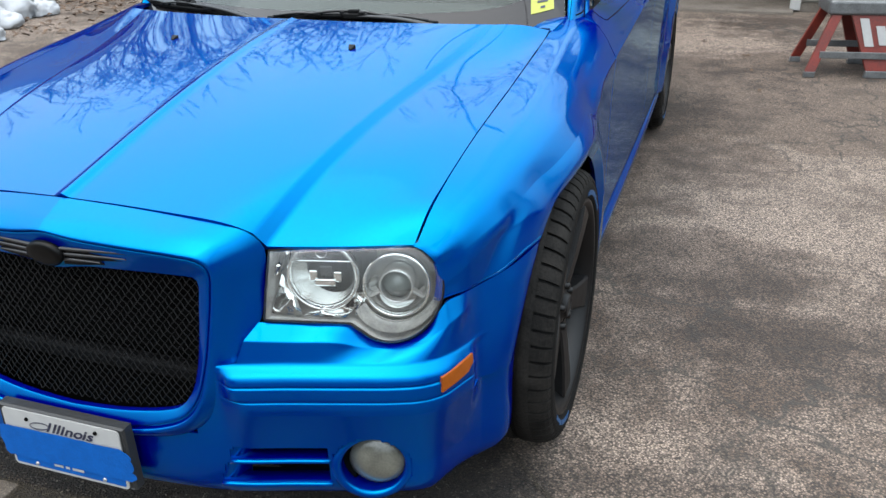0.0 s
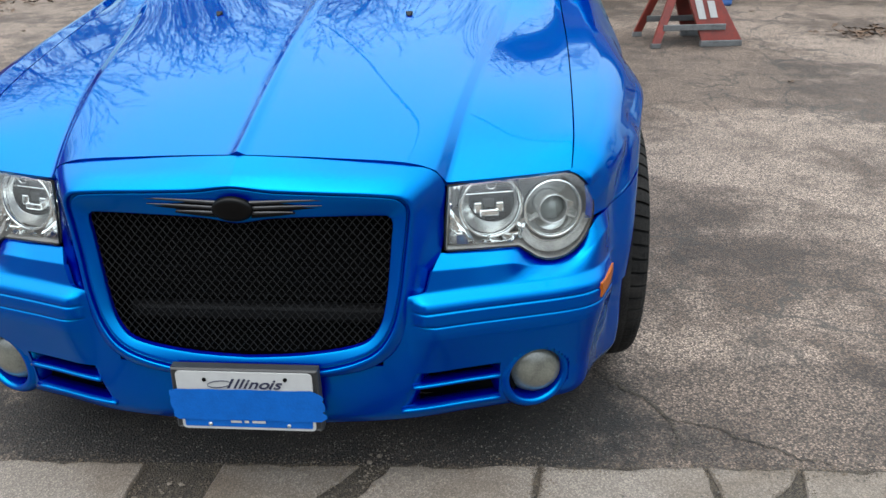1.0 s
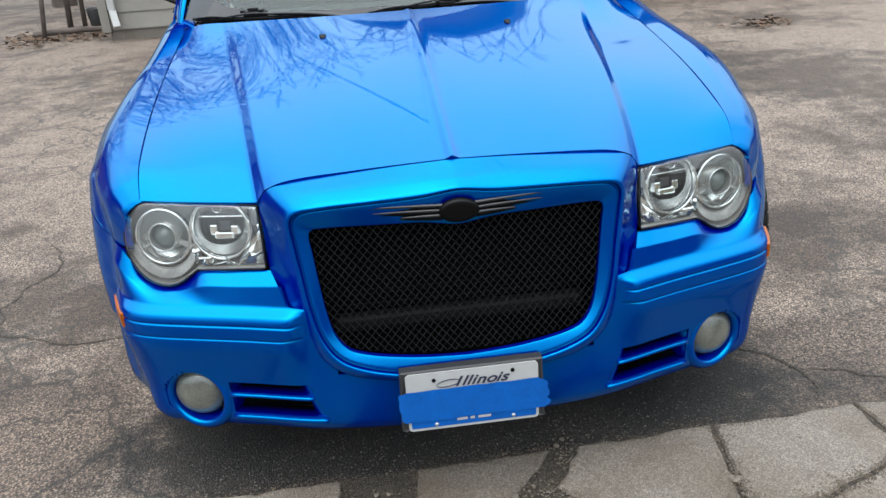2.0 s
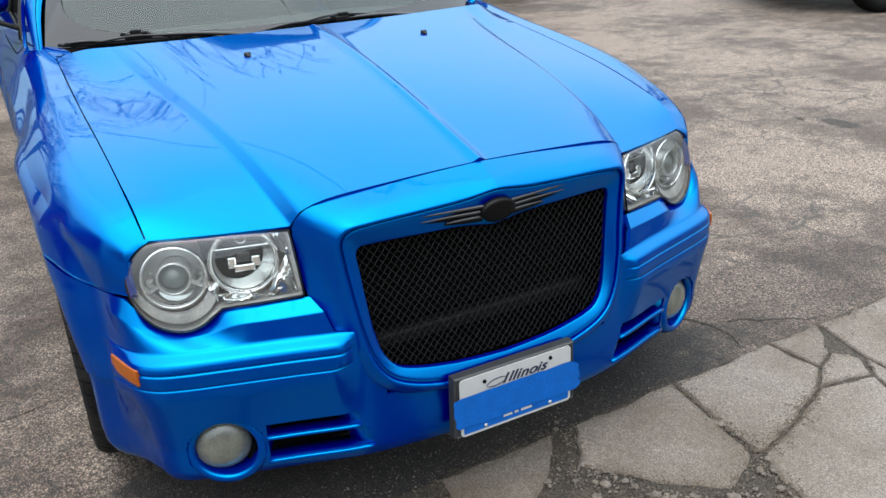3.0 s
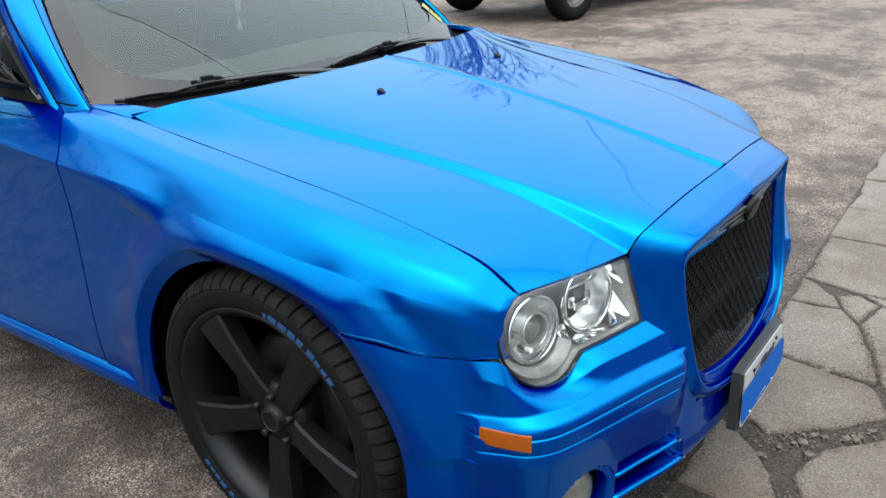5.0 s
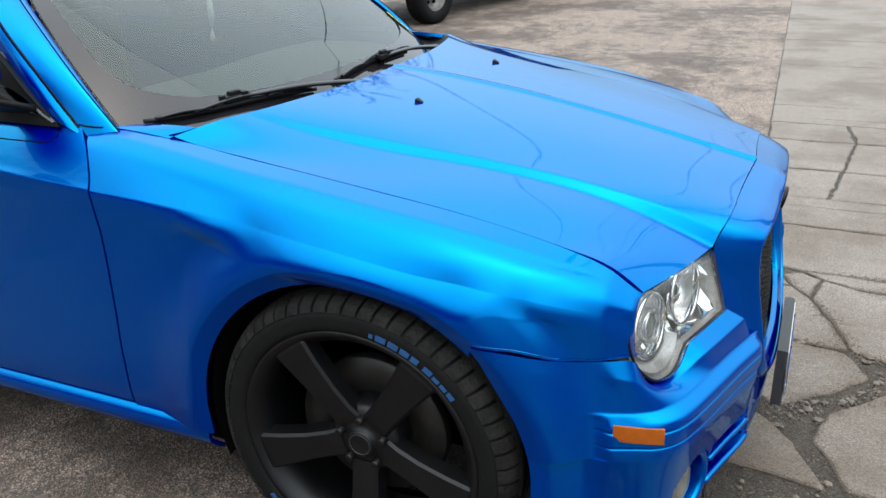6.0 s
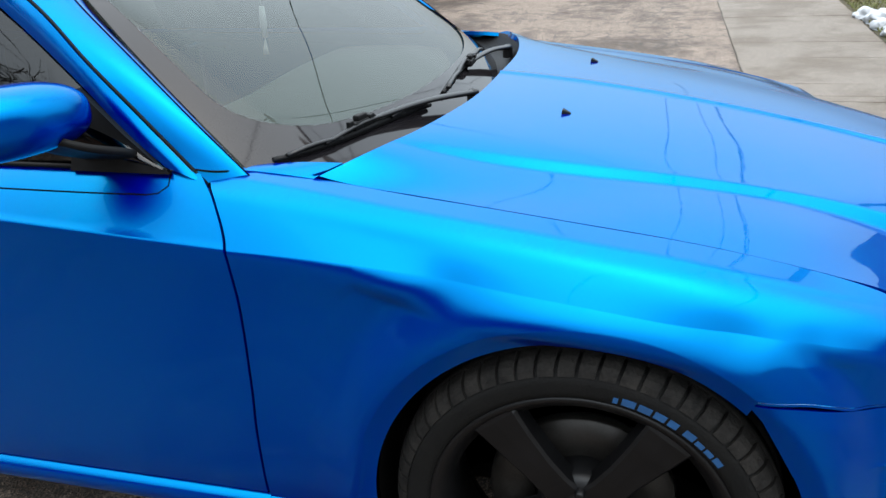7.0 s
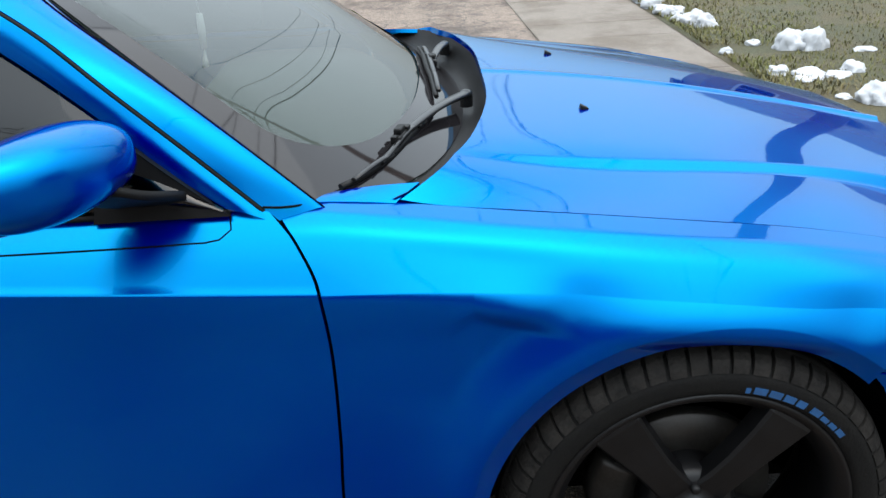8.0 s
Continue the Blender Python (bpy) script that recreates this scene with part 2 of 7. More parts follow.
    nt.links.new(mr.outputs["Result"], b.inputs["Roughness"])
    hs = nt.nodes.new("ShaderNodeMath")
    hs.operation = "ADD"
    nt.links.new(vor.outputs["Distance"], hs.inputs[0])
    nt.links.new(n3.outputs["Fac"], hs.inputs[1])
    bp = nt.nodes.new("ShaderNodeBump")
    bp.inputs["Strength"].default_value, bp.inputs["Distance"].default_value = bump, bdist
    nt.links.new(hs.outputs[0], bp.inputs["Height"])
    nt.links.new(bp.outputs["Normal"], b.inputs["Normal"])
    return m


PAINT = car_paint()
BLACK = mat("black_plastic", (0.003, 0.003, 0.0033), 0.55, spec=0.16, vary=0.3, scale=20, bump=0.15, bscale=300)
SATIN = mat("satin_black_alloy", (0.0028, 0.0028, 0.0032), 0.42, 0.05, spec=0.26, vary=0.3, scale=14, rvary=0.12)
WIRE = mat("black_wire", (0.005, 0.005, 0.0053), 0.38, spec=0.17, vary=0.3, scale=20)
WIPER = mat("wiper_black", (0.006, 0.006, 0.0065), 0.3, spec=0.32, vary=0.3, scale=20)
GLOSSBLACK = mat("gloss_black", (0.0016, 0.0016, 0.0018), 0.36, spec=0.13, vary=0.2, scale=10)
RUBBER = mat("tyre_rubber", (0.0025, 0.0025, 0.0025), 0.75, spec=0.12, vary=0.45, scale=24, bump=0.4, bscale=180, colour2=(0.0050, 0.0048, 0.0044), rvary=0.08)
TREAD = mat("dusty_tread", (0.0111, 0.0100, 0.0089), 0.8, spec=0.15, vary=0.5, scale=16, bump=0.5, bscale=160, colour2=(0.0034, 0.0032, 0.0030), rvary=0.08)
DARK = mat("dark_cavity", (0.002, 0.002, 0.002), 0.95, spec=0.05, vary=0.3)
CHROME = mat("reflector_chrome", (0.86, 0.87, 0.86), 0.08, 1.0, vary=0.06, scale=30, rvary=0.05, bump=0.2, bscale=18)
LAMPRING = mat("bright_lamp_ring", (0.619, 0.623, 0.611), 0.14, 0.9, vary=0.1, scale=30)
BOWL = mat("bowl_chrome", (0.74, 0.75, 0.735), 0.24, 0.85, vary=0.10, scale=30, rvary=0.06)
LAMPGREY = mat("lamp_housing", (0.396, 0.396, 0.383), 0.34, 0.3, vary=0.3, scale=22, rvary=0.08)
LAMPDARK = mat("lamp_bezel", (0.035, 0.036, 0.038), 0.25, 0.3, vary=0.3, scale=22)
# the lens is paled to stand in for reflected sky as well as hazing
LENS = glass("lamp_lens", (0.95, 0.96, 0.95), 0.02, 1.52, 0.02, pale_mix=0.04, clouding=(0.45, 0.45, 0.43))
PROJECTOR = mat("projector_glass", (0.10, 0.115, 0.11), 0.2, 0.1, coat=0.4)
FOGGLASS = mat("hazed_fog_lens", (0.111, 0.111, 0.091), 0.3, 0.1, vary=0.18, scale=24, coat=0.7, colour2=(0.061, 0.061, 0.052))
AMBER = mat("amber_lens", (0.255, 0.058, 0.0022), 0.35, vary=0.12, scale=60, spec=0.25, coat=0.06, bump=0.1, bscale=300)
REDLENS = mat("red_lens", (0.592, 0.016, 0.020), 0.15, coat=0.8, vary=0.1)
WINDSHIELD = glass("windshield_glass", (0.46, 0.54, 0.51), 0.0, 1.40, pale_mix=0.12, clouding=(0.14, 0.185, 0.17))
TINTED = glass("tinted_window", (0.05, 0.053, 0.055), 0.02, 1.32)
FRIT = mat("windshield_band", (0.010, 0.009, 0.010), 0.05, spec=0.30, vary=0.1)
DASH = mat("dashboard", (0.045, 0.048, 0.046), 0.7, vary=0.12, scale=12)
STEEL = mat("brake_steel", (0.026, 0.024, 0.022), 0.45, 0.6, vary=0.3, scale=20, colour2=(0.016, 0.014, 0.012), rvary=0.15)
WHITE = mat("plate_white", (0.316, 0.316, 0.311), 0.4, vary=0.05, scale=40)
TAPE = mat("blue_tape", (0.0005, 0.069, 0.288), 0.75, spec=0.15, vary=0.12, scale=30, bump=0.3, bscale=120)
INK = mat("navy_ink", (0.008, 0.010, 0.030), 0.5)
TEXTBLUE = mat("blue_tyre_marking", (0.0034, 0.047, 0.138), 0.6, vary=0.2, scale=60)
BRACKET = mat("dark_grey_plastic", (0.014, 0.0145, 0.0155), 0.55, vary=0.2, scale=30, bump=0.2, bscale=300)
WING = mat("emblem_grey", (0.055, 0.055, 0.057), 0.35, 0.8, vary=0.1)
STICKER = mat("yellow_sticker", (0.264, 0.281, 0.031), 0.5, vary=0.05)
# the first dark patch paints the car's shade into the asphalt, over damp
ASPHALT = stony("worn_asphalt", (0.081, 0.060, 0.047), (0.512, 0.397, 0.319), (0.30, 0.255, 0.22), grain=170, patch=0.8, speckle=0.50, cracks=0.85, damp_and_shade=(((0.02, 0.80), (1.02, 0.52), 1.0, (0.10, 0.094, 0.088)), ((1.65, 5.3), (1.45, 1.45), 0.8, (0.45, 0.40, 0.35)), ((1.24, 2.45), (0.44, 0.36), 0.70, (0.50, 0.46, 0.43)), ((1.68, 1.88), (0.46, 0.24), 0.70, (0.50, 0.46, 0.43)), ((1.20, 3.75), (0.52, 0.42), 0.60, (0.58, 0.53, 0.49)), ((1.40, 0.82), (0.66, 0.34), 0.8, (0.44, 0.415, 0.40)), ((-1.30, 0.90), (0.42, 0.42), 0.75, (0.46, 0.42, 0.39)), ((3.51, 2.27), (0.075, 0.13), 0.9, (0.2, 0.18, 0.14))), lump=0.55, pits=0.62)
CONCRETE = stony("old_concrete", (0.116, 0.098, 0.082), (0.200, 0.170, 0.143), (0.62, 0.565, 0.495), speckle=0.78, grain=240, patch=1.3, bump=0.5, bdist=0.003, lump=0.65, pits=0.35)
SOIL = stony("damp_soil", (0.024, 0.018, 0.012), (0.080, 0.063, 0.043), (0.5, 0.47, 0.42), grain=200, patch=3, bump=1.0)

SIDING = mat("beige_siding", (0.182, 0.168, 0.145), 0.55, vary=0.10, scale=1.5, bump=0.15, bscale=40)
BROWNSIDING = mat("brown_siding", (0.140, 0.110, 0.083), 0.7, vary=0.2, scale=1.5, bump=0.2, bscale=30)
BRICK = mat("dark_brick", (0.176, 0.087, 0.062), 0.85, vary=0.3, scale=6, bump=0.4, bscale=40)
TRIM = mat("white_trim", (0.316, 0.311, 0.299), 0.5, vary=0.06, scale=5)
ROOFING = mat("grey_shingles", (0.075, 0.070, 0.068), 0.9, vary=0.35, scale=7, bump=0.5, bscale=60)
ROOM = mat("dim_interior", (0.087, 0.083, 0.080), 0.9, vary=0.2, scale=2)
BARK = mat("grey_bark", (0.095, 0.076, 0.064), 0.9, vary=0.35, scale=9, bump=0.8, bscale=50)
POLEWOOD = mat("pole_wood", (0.176, 0.114, 0.070), 0.85, vary=0.3, scale=5, bump=0.6, bscale=50)
SNOW = mat("old_snow", (0.347, 0.357, 0.373), 0.6, vary=0.05, scale=12, bump=0.6, bscale=45)
GRASS = mat("winter_grass", (0.064, 0.076, 0.0140), 0.8, vary=0.3, scale=1.1, colour2=(0.117, 0.087, 0.037))
TURF = stony("turf_soil", (0.022, 0.024, 0.0068), (0.064, 0.062, 0.022), (1.25, 0.95, 0.75), grain=120, patch=1.2, bump=1.0)
LEAF = mat("dead_leaves", (0.083, 0.047, 0.025), 0.75, vary=0.5, scale=9, colour2=(0.027, 0.0164, 0.0100))
RED = mat("red_fibreglass", (0.136, 0.0138, 0.0072), 0.5, vary=0.25, scale=9, colour2=(0.090, 0.0144, 0.0100), bump=0.2, bscale=90)
LADDERGREY = mat("ladder_grey", (0.109, 0.112, 0.114), 0.45, 0.3, vary=0.3, scale=12)
TOTE = mat("blue_tote", (0.027, 0.080, 0.229), 0.5, vary=0.15, scale=6)
TRUCKPAINT = mat("charcoal_paint", (0.035, 0.036, 0.04), 0.3, 0.4, coat=0.8, vary=0.1)
ALLOY = mat("cast_alloy", (0.42, 0.42, 0.41), 0.4, 0.8, vary=0.15, scale=14)
DULL = mat("dull_steel", (0.11, 0.105, 0.10), 0.5, 0.5, vary=0.4, scale=14)
CABLE = mat("cable", (0.012, 0.012, 0.012), 0.7, vary=0.2)
RUBBLE = mat("rubble_stone", (0.095, 0.078, 0.061), 0.9, vary=0.4, scale=30)
CRUMBS = mat("joint_soil", (0.075, 0.056, 0.038), 0.95, vary=0.5, scale=25, colour2=(0.035, 0.027, 0.019))
GRIT = mat("grit", (0.083, 0.075, 0.064), 0.9, vary=0.6, scale=30)


# ---- shaping tools ----
def smooth_line(pts, n, even=True):
    """n points on a smooth curve through pts."""
    p = np.array(pts, float)
    if len(p) == 2:
        return p[0] + (p[1] - p[0]) * np.linspace(0, 1, n)[:, None]
    d = np.r_[0, np.cumsum(np.maximum(np.linalg.norm(np.diff(p, axis=0), axis=1), 1e-6) ** 0.5)]
    slope = np.zeros_like(p)
    h, dl = np.diff(d)[:, None], np.diff(p, axis=0) / np.diff(d)[:, None]
    slope[1:-1] = (dl[:-1] * h[1:] + dl[1:] * h[:-1]) / (h[1:] + h[:-1])
    slope[0], slope[-1] = 1.5 * dl[0] - 0.5 * slope[1], 1.5 * dl[-1] - 0.5 * slope[-2]

    def at(t):
        k = np.clip(np.searchsorted(d, t, side="right") - 1, 0, len(d) - 2)
        w = (d[k + 1] - d[k])[:, None]
        s = ((t - d[k])[:, None]) / w
        a, b = 2 * s**3 - 3 * s**2 + 1, s**3 - 2 * s**2 + s
        return a * p[k] + b * w * slope[k] + (1 - a) * p[k + 1] + (s**3 - s**2) * w * slope[k + 1]

    if not even:
        return at(np.linspace(0, d[-1], n))
    fine = at(np.linspace(0, d[-1], 400))
    run = np.r_[0, np.cumsum(np.linalg.norm(np.diff(fine, axis=0), axis=1))]
    want = np.linspace(0, run[-1], n)
    return np.stack([np.interp(want, run, fine[:, k]) for k in range(fine.shape[1])], 1)


def loft(rows, nu, nv):
    """A grid (nv, nu, 3) through rows of points, smooth both ways."""
    lines = np.stack([smooth_line(r, nu) for r in rows])
    return np.stack([smooth_line(lines[:, k], nv, even=False) for k in range(nu)], 1)


def rounded(rows, times=2, cut=0.25, keep=False):
    """Rows with the edges between them rounded by cutting corners."""
    r = [np.asarray(x, float) for x in rows]
    for _ in range(times):
        new_rows = [r[0]]
        for a, b, last in [(r[i], r[i + 1], i == len(r) - 2) for i in range(len(r) - 1)]:
            first = a is r[0]
            if not first:
                new_rows.append(a + (b - a) * cut)
            if not last:
                new_rows.append(a + (b - a) * (1 - cut))
        new_rows.append(r[-1])
        r = new_rows
    return np.stack(r)


def mirrored(g):
    return g * np.array([-1, 1, 1])


def obj_of(name, bm, material, parent=None, label=""):
    me = bpy.data.meshes.new(name)
    bm.to_mesh(me)
    bm.free()
    for m in material if isinstance(material, (list, tuple)) else [material]:
        me.materials.append(m)
    ob = new(name, me)
    if parent:
        ob.parent = parent
    if label:
        ob["label"] = label
    return ob


part = obj_of


def grid_mesh(bm, g, out_from=None, keep=None, smooth=True, flange=0.0, shrink=0.0, close_u=False):
    """Adds a grid of points as faces. out_from: the faces look away from it. flange: the rim is turned in by so much. shrink: the rim draws back to leave a shut line."""
    g = np.array(g, float)
    nv, nu = g.shape[:2]
    if shrink:
        for edge, inner in ((g[0], g[1]), (g[-1], g[-2])):
            d = inner - edge
            edge += d * np.minimum(0.45, shrink / np.maximum(np.linalg.norm(d, axis=1, keepdims=True), 1e-6))
        for edge, inner in ((g[:, 0], g[:, 1]), (g[:, -1], g[:, -2])):
            d = inner - edge
            edge += d * np.minimum(0.45, shrink / np.maximum(np.linalg.norm(d, axis=1, keepdims=True), 1e-6))
    vs = [[bm.verts.new(g[j, i]) for i in range(nu)] for j in range(nv)]
    faces = []
    for j in range(nv - 1):
        for i in range(nu - 1 + close_u):
            k = (i + 1) % nu
            if keep is not None and not keep(*(g[j, i] + g[j + 1, k]) / 2):
                continue
            c = [vs[j][i], vs[j][k], vs[j + 1][k], vs[j + 1][i]]
            if (c[0].co - c[2].co).length > 1e-6 and (c[1].co - c[3].co).length > 1e-6:
                f = bm.faces.new(c)
                f.smooth = smooth
                faces.append(f)
    if out_from is not None and faces:
        bm.normal_update()
        total = sum((f.normal.dot(f.calc_center_median() - Vector(out_from)) * f.calc_area() for f in faces))
        if total < 0:
            bmesh.ops.reverse_faces(bm, faces=faces)
    if flange and faces:
        bm.normal_update()
        rim = [e for e in {e for f in faces for e in f.edges} if len(e.link_faces) == 1]
        inner = {}
        for v in {v for e in rim for v in e.verts}:
            inner[v] = bm.verts.new(v.co - v.normal * flange)
        for e in rim:
            a, b = e.verts
            loop = e.link_loops[0]
            if loop.vert is a:
                a, b = b, a
            f = bm.faces.new((a, b, inner[b], inner[a]))
            f.smooth = False
            e.smooth = False
    loose = [v for row in vs for v in row if v.is_valid and not v.link_faces]
    if loose:
        bmesh.ops.delete(bm, geom=loose, context="VERTS")
    return faces


def panel(name, grids, material, parent, label="", flange=0.012, shrink=0.0, centre=(0, 2.6, 0.55), keep=None):
    bm = bmesh.new()
    for g in grids:
        grid_mesh(bm, g, centre, keep, flange=flange, shrink=shrink)
    return part(name, bm, material, parent, label)


def tube(bm, pts, r, sides=8, closed=False, caps=True, squash=1.0):
    """A round bar along pts; r may be a list."""
    p = np.array(pts, float)
    n = len(p)
    rr = np.broadcast_to(np.asarray(r, float), (n,))
    rings, side = [], None
    for i in range(n):
        d = p[(i + 1) % n] - p[i - 1] if closed else p[min(i + 1, n - 1)] - p[max(i - 1, 0)]
        d = Vector(d).normalized()
        if side is None:
            side = d.cross(Vector((0, 0, 1)) if abs(d.z) < 0.9 else Vector((1, 0, 0))).normalized()
        side = (side - d * side.dot(d)).normalized()
        up = side.cross(d)
        rings.append([bm.verts.new(Vector(p[i]) + float(rr[i]) * (math.cos(a) * side + squash * math.sin(a) * up)) for a in (2 * math.pi * k / sides for k in range(sides))])
    for i in range(n if closed else n - 1):
        a, b = rings[i], rings[(i + 1) % n]
        for k in range(sides):
            bm.faces.new((a[k], b[k], b[(k + 1) % sides], a[(k + 1) % sides])).smooth = True
    if caps and not closed:
        bm.faces.new(rings[0]), bm.faces.new(rings[-1][::-1])
    return bm


def turned(bm, profile, centre, axis="x", n=48, close=False, a0=0.0, a1=2 * math.pi):
    """A body of revolution; profile: (radius, along axis)."""
    full = abs(a1 - a0 - 2 * math.pi) < 1e-6
    rings = []
    for k in range(n if full else n + 1):
        a = a0 + (a1 - a0) * k / n
        ring = []
        for r, h in profile:
            c = {"x": (h, r * math.cos(a), r * math.sin(a)), "y": (r * math.cos(a), h, r * math.sin(a)), "z": (r * math.cos(a), r * math.sin(a), h)}[axis]
            ring.append(bm.verts.new(Vector(centre) + Vector(c)))
        rings.append(ring)
    for k in range(n if full else n):
        a, b = rings[k], rings[(k + 1) % len(rings)]
        m = len(profile)
        for i in range(m if close else m - 1):
            q = [a[i], b[i], b[(i + 1) % m], a[(i + 1) % m]]
            if (q[0].co - q[1].co).length < 1e-7:
                q = [q[0], q[2], q[3]]
            elif (q[2].co - q[3].co).length < 1e-7:
                q = q[:3]
            bm.faces.new(q).smooth = True
    return bm


def box(bm, lo, hi, bevel=0.0, m=None, segments=2):
    """A box between two corners with softened edges."""
    geom = bmesh.ops.create_cube(bm, size=1)["verts"]
    lo, hi = Vector(lo), Vector(hi)
    for v in geom:
        v.co = Vector([(a + b) / 2 + c * (b - a) for a, b, c in zip(lo, hi, v.co)])
    if bevel:
        es = list({e for v in geom for e in v.link_edges})
        done = bmesh.ops.bevel(bm, geom=es, offset=bevel, segments=segments, affect="EDGES", profile=0.5)
        geom = list({v for f in done["faces"] for v in f.verts} | {v for v in geom if v.is_valid})
    if m is not None:
        bmesh.ops.transform(bm, matrix=m, verts=geom)
    return geom


def plate_of(bm, outline, thick, place, bevel=0.0):
    """A flat outline of (u, v) given thickness; place(u, v, w) gives the point, w = 0 in front."""
    front, back = [bm.verts.new(place(u, v, 0)) for u, v in outline], [bm.verts.new(place(u, v, thick)) for u, v in outline]
    n = len(outline)
    fs = [bm.faces.new(front), bm.faces.new(back[::-1])] + [bm.faces.new((front[i], back[i], back[(i + 1) % n], front[(i + 1) % n])) for i in range(n)]
    bmesh.ops.recalc_face_normals(bm, faces=fs)
    return fs


def inside(poly, x, y):
    hit = False
    for (x1, y1), (x2, y2) in zip(poly, poly[1:] + poly[:1]):
        if (y1 > y) != (y2 > y) and x < (x2 - x1) * (y - y1) / (y2 - y1) + x1:
            hit = not hit
    return hit


def text_mesh(words, size, material, name, parent, m, shear=0.0, label="", base=False):
    """Raised lettering in the built-in font."""
    cu = bpy.data.curves.new("lettering", "FONT")
    cu.body, cu.size, cu.extrude, cu.offset, cu.shear = words, size, 0.0006, size * 0.016, shear
    cu.align_x, cu.align_y = "CENTER", "BOTTOM_BASELINE" if base else "CENTER"
    tmp = bpy.data.objects.new("lettering", cu)
    me = bpy.data.meshes.new_from_object(tmp)
    bpy.data.objects.remove(tmp)
    me.materials.clear()
    me.materials.append(material)
    me.transform(m)
    ob = new(name, me)
    ob.parent = parent
    if label:
        ob["label"] = label
    return ob


# ---- the car: nose towards -y, centre line on x = 0 ----
HUB_Y, HUB_Z, ARCH_R, LIP_R = 1.270, 0.368, 0.399, 0.437
REAR_Y = HUB_Y + 3.05
car = tagged(new("car"), "bright metallic blue four-door sedan parked on worn asphalt", "car")


def pchip(x, xs, ys):
    """Smooth interpolation of a table, with no overshoot to speak of."""
    xs, ys = np.array(xs, float), np.array(ys, float)
    dl = np.diff(ys) / np.diff(xs)
    s = np.zeros_like(ys)
    s[1:-1] = np.where(dl[:-1] * dl[1:] > 0, 2 * dl[:-1] * dl[1:] / (dl[:-1] + dl[1:] + 1e-12), 0)
    s[0], s[-1] = dl[0], dl[-1]
    x = np.clip(np.asarray(x, float), xs[0], xs[-1])
    k = np.clip(np.searchsorted(xs, x, side="right") - 1, 0, len(xs) - 2)
    h = xs[k + 1] - xs[k]
    t = (x - xs[k]) / h
    return (2 * t**3 - 3 * t**2 + 1) * ys[k] + (t**3 - 2 * t**2 + t) * h * s[k] + (3 * t**2 - 2 * t**3) * ys[k + 1] + (t**3 - t**2) * h * s[k + 1]


def flare(y, z, hub_y):
    """How far the wheel arch stands out from the flank."""
    r = np.hypot(y - hub_y, np.maximum(z - HUB_Z, -0.05))
    up = np.clip((0.56 - r) / 0.115, 0, 1)
    lip = np.clip((LIP_R - r) / (LIP_R - ARCH_R), 0, 1)
    return 0.030 * up * up * (3 - 2 * up) - 0.016 * lip


def hollow(y, z):
    """Ahead of the front wheel the flare ends in a fold, and the wing falls in before it swells to the lamp."""
    r = np.hypot(y - HUB_Y, z - HUB_Z)
    start = np.clip((r - 0.512) / 0.045, 0, 1)
    fade = np.clip((0.70 - r) / 0.15, 0, 1) * np.clip((0.81 - z) / 0.07, 0, 1) * np.clip((z - 0.44) / 0.2, 0, 1) * np.clip((HUB_Y - 0.24 - y) / 0.08, 0, 1)
    return 0.010 * start * start * (3 - 2 * start) * fade


def flank(y, z, hub_y=HUB_Y):
    """Half the car's width below the shoulder."""
    base = pchip(y, [0.69, 0.76, 0.82, 0.88, 1.0, 1.27, 1.9, 3.0, 4.3, 4.9, 5.3], [0.768, 0.816, 0.846, 0.866, 0.882, 0.888, 0.890, 0.896, 0.896, 0.875, 0.82])
    fall = pchip(z, [0.18, 0.28, 0.38, 0.55, 0.78, 0.88, 0.9], [-0.045, -0.02, -0.006, -0.002, 0.0, 0.004, 0.004])
    return base + fall + flare(y, z, hub_y) - (hollow(y, z) if hub_y == HUB_Y else 0.0)


# hood: curves from the nose back, centre to edge
HOOD = [
    [(0, 0.562, 0.8425), (0, 0.70, 0.870), (0, 0.85, 0.910), (0, 1.07, 0.9625), (0, 1.32, 0.993), (0, 1.592, 1.030)],
    [(0.012, 0.566, 0.838), (0.012, 0.70, 0.866), (0.012, 0.85, 0.9075), (0.012, 1.07, 0.961), (0.012, 1.32, 0.9925), (0.012, 1.592, 1.030)],
    [(0.20, 0.577, 0.829), (0.21, 0.70, 0.860), (0.22, 0.85, 0.900), (0.24, 1.07, 0.950), (0.26, 1.32, 0.984), (0.27, 1.600, 1.029)],
    [(0.372, 0.583, 0.816), (0.392, 0.70, 0.846), (0.405, 0.82, 0.880), (0.42, 1.05, 0.925), (0.47, 1.30, 0.966), (0.50, 1.645, 1.026)],
    [(0.418, 0.596, 0.796), (0.437, 0.70, 0.838), (0.452, 0.82, 0.874), (0.466, 1.05, 0.917), (0.532, 1.30, 0.9575), (0.575, 1.672, 1.023)],
    [(0.440, 0.607, 0.766), (0.464, 0.70, 0.821), (0.476, 0.82, 0.861), (0.490, 1.05, 0.9055), (0.552, 1.30, 0.9505), (0.60, 1.684, 1.0215)],
    [(0.57, 0.645, 0.766), (0.585, 0.72, 0.811), (0.60, 0.82, 0.8495), (0.615, 1.05, 0.8955), (0.645, 1.30, 0.936), (0.675, 1.715, 1.018)],
    [(0.716, 0.701, 0.7645), (0.7225, 0.77, 0.815), (0.727, 0.86, 0.842), (0.734, 1.06, 0.886), (0.742, 1.35, 0.930), (0.7435, 1.58, 0.9605), (0.745, 1.72, 0.979), (0.7455, 1.785, 0.994)],
]
HOOD[1] = [(0.017, y, z) for x, y, z in HOOD[1]]
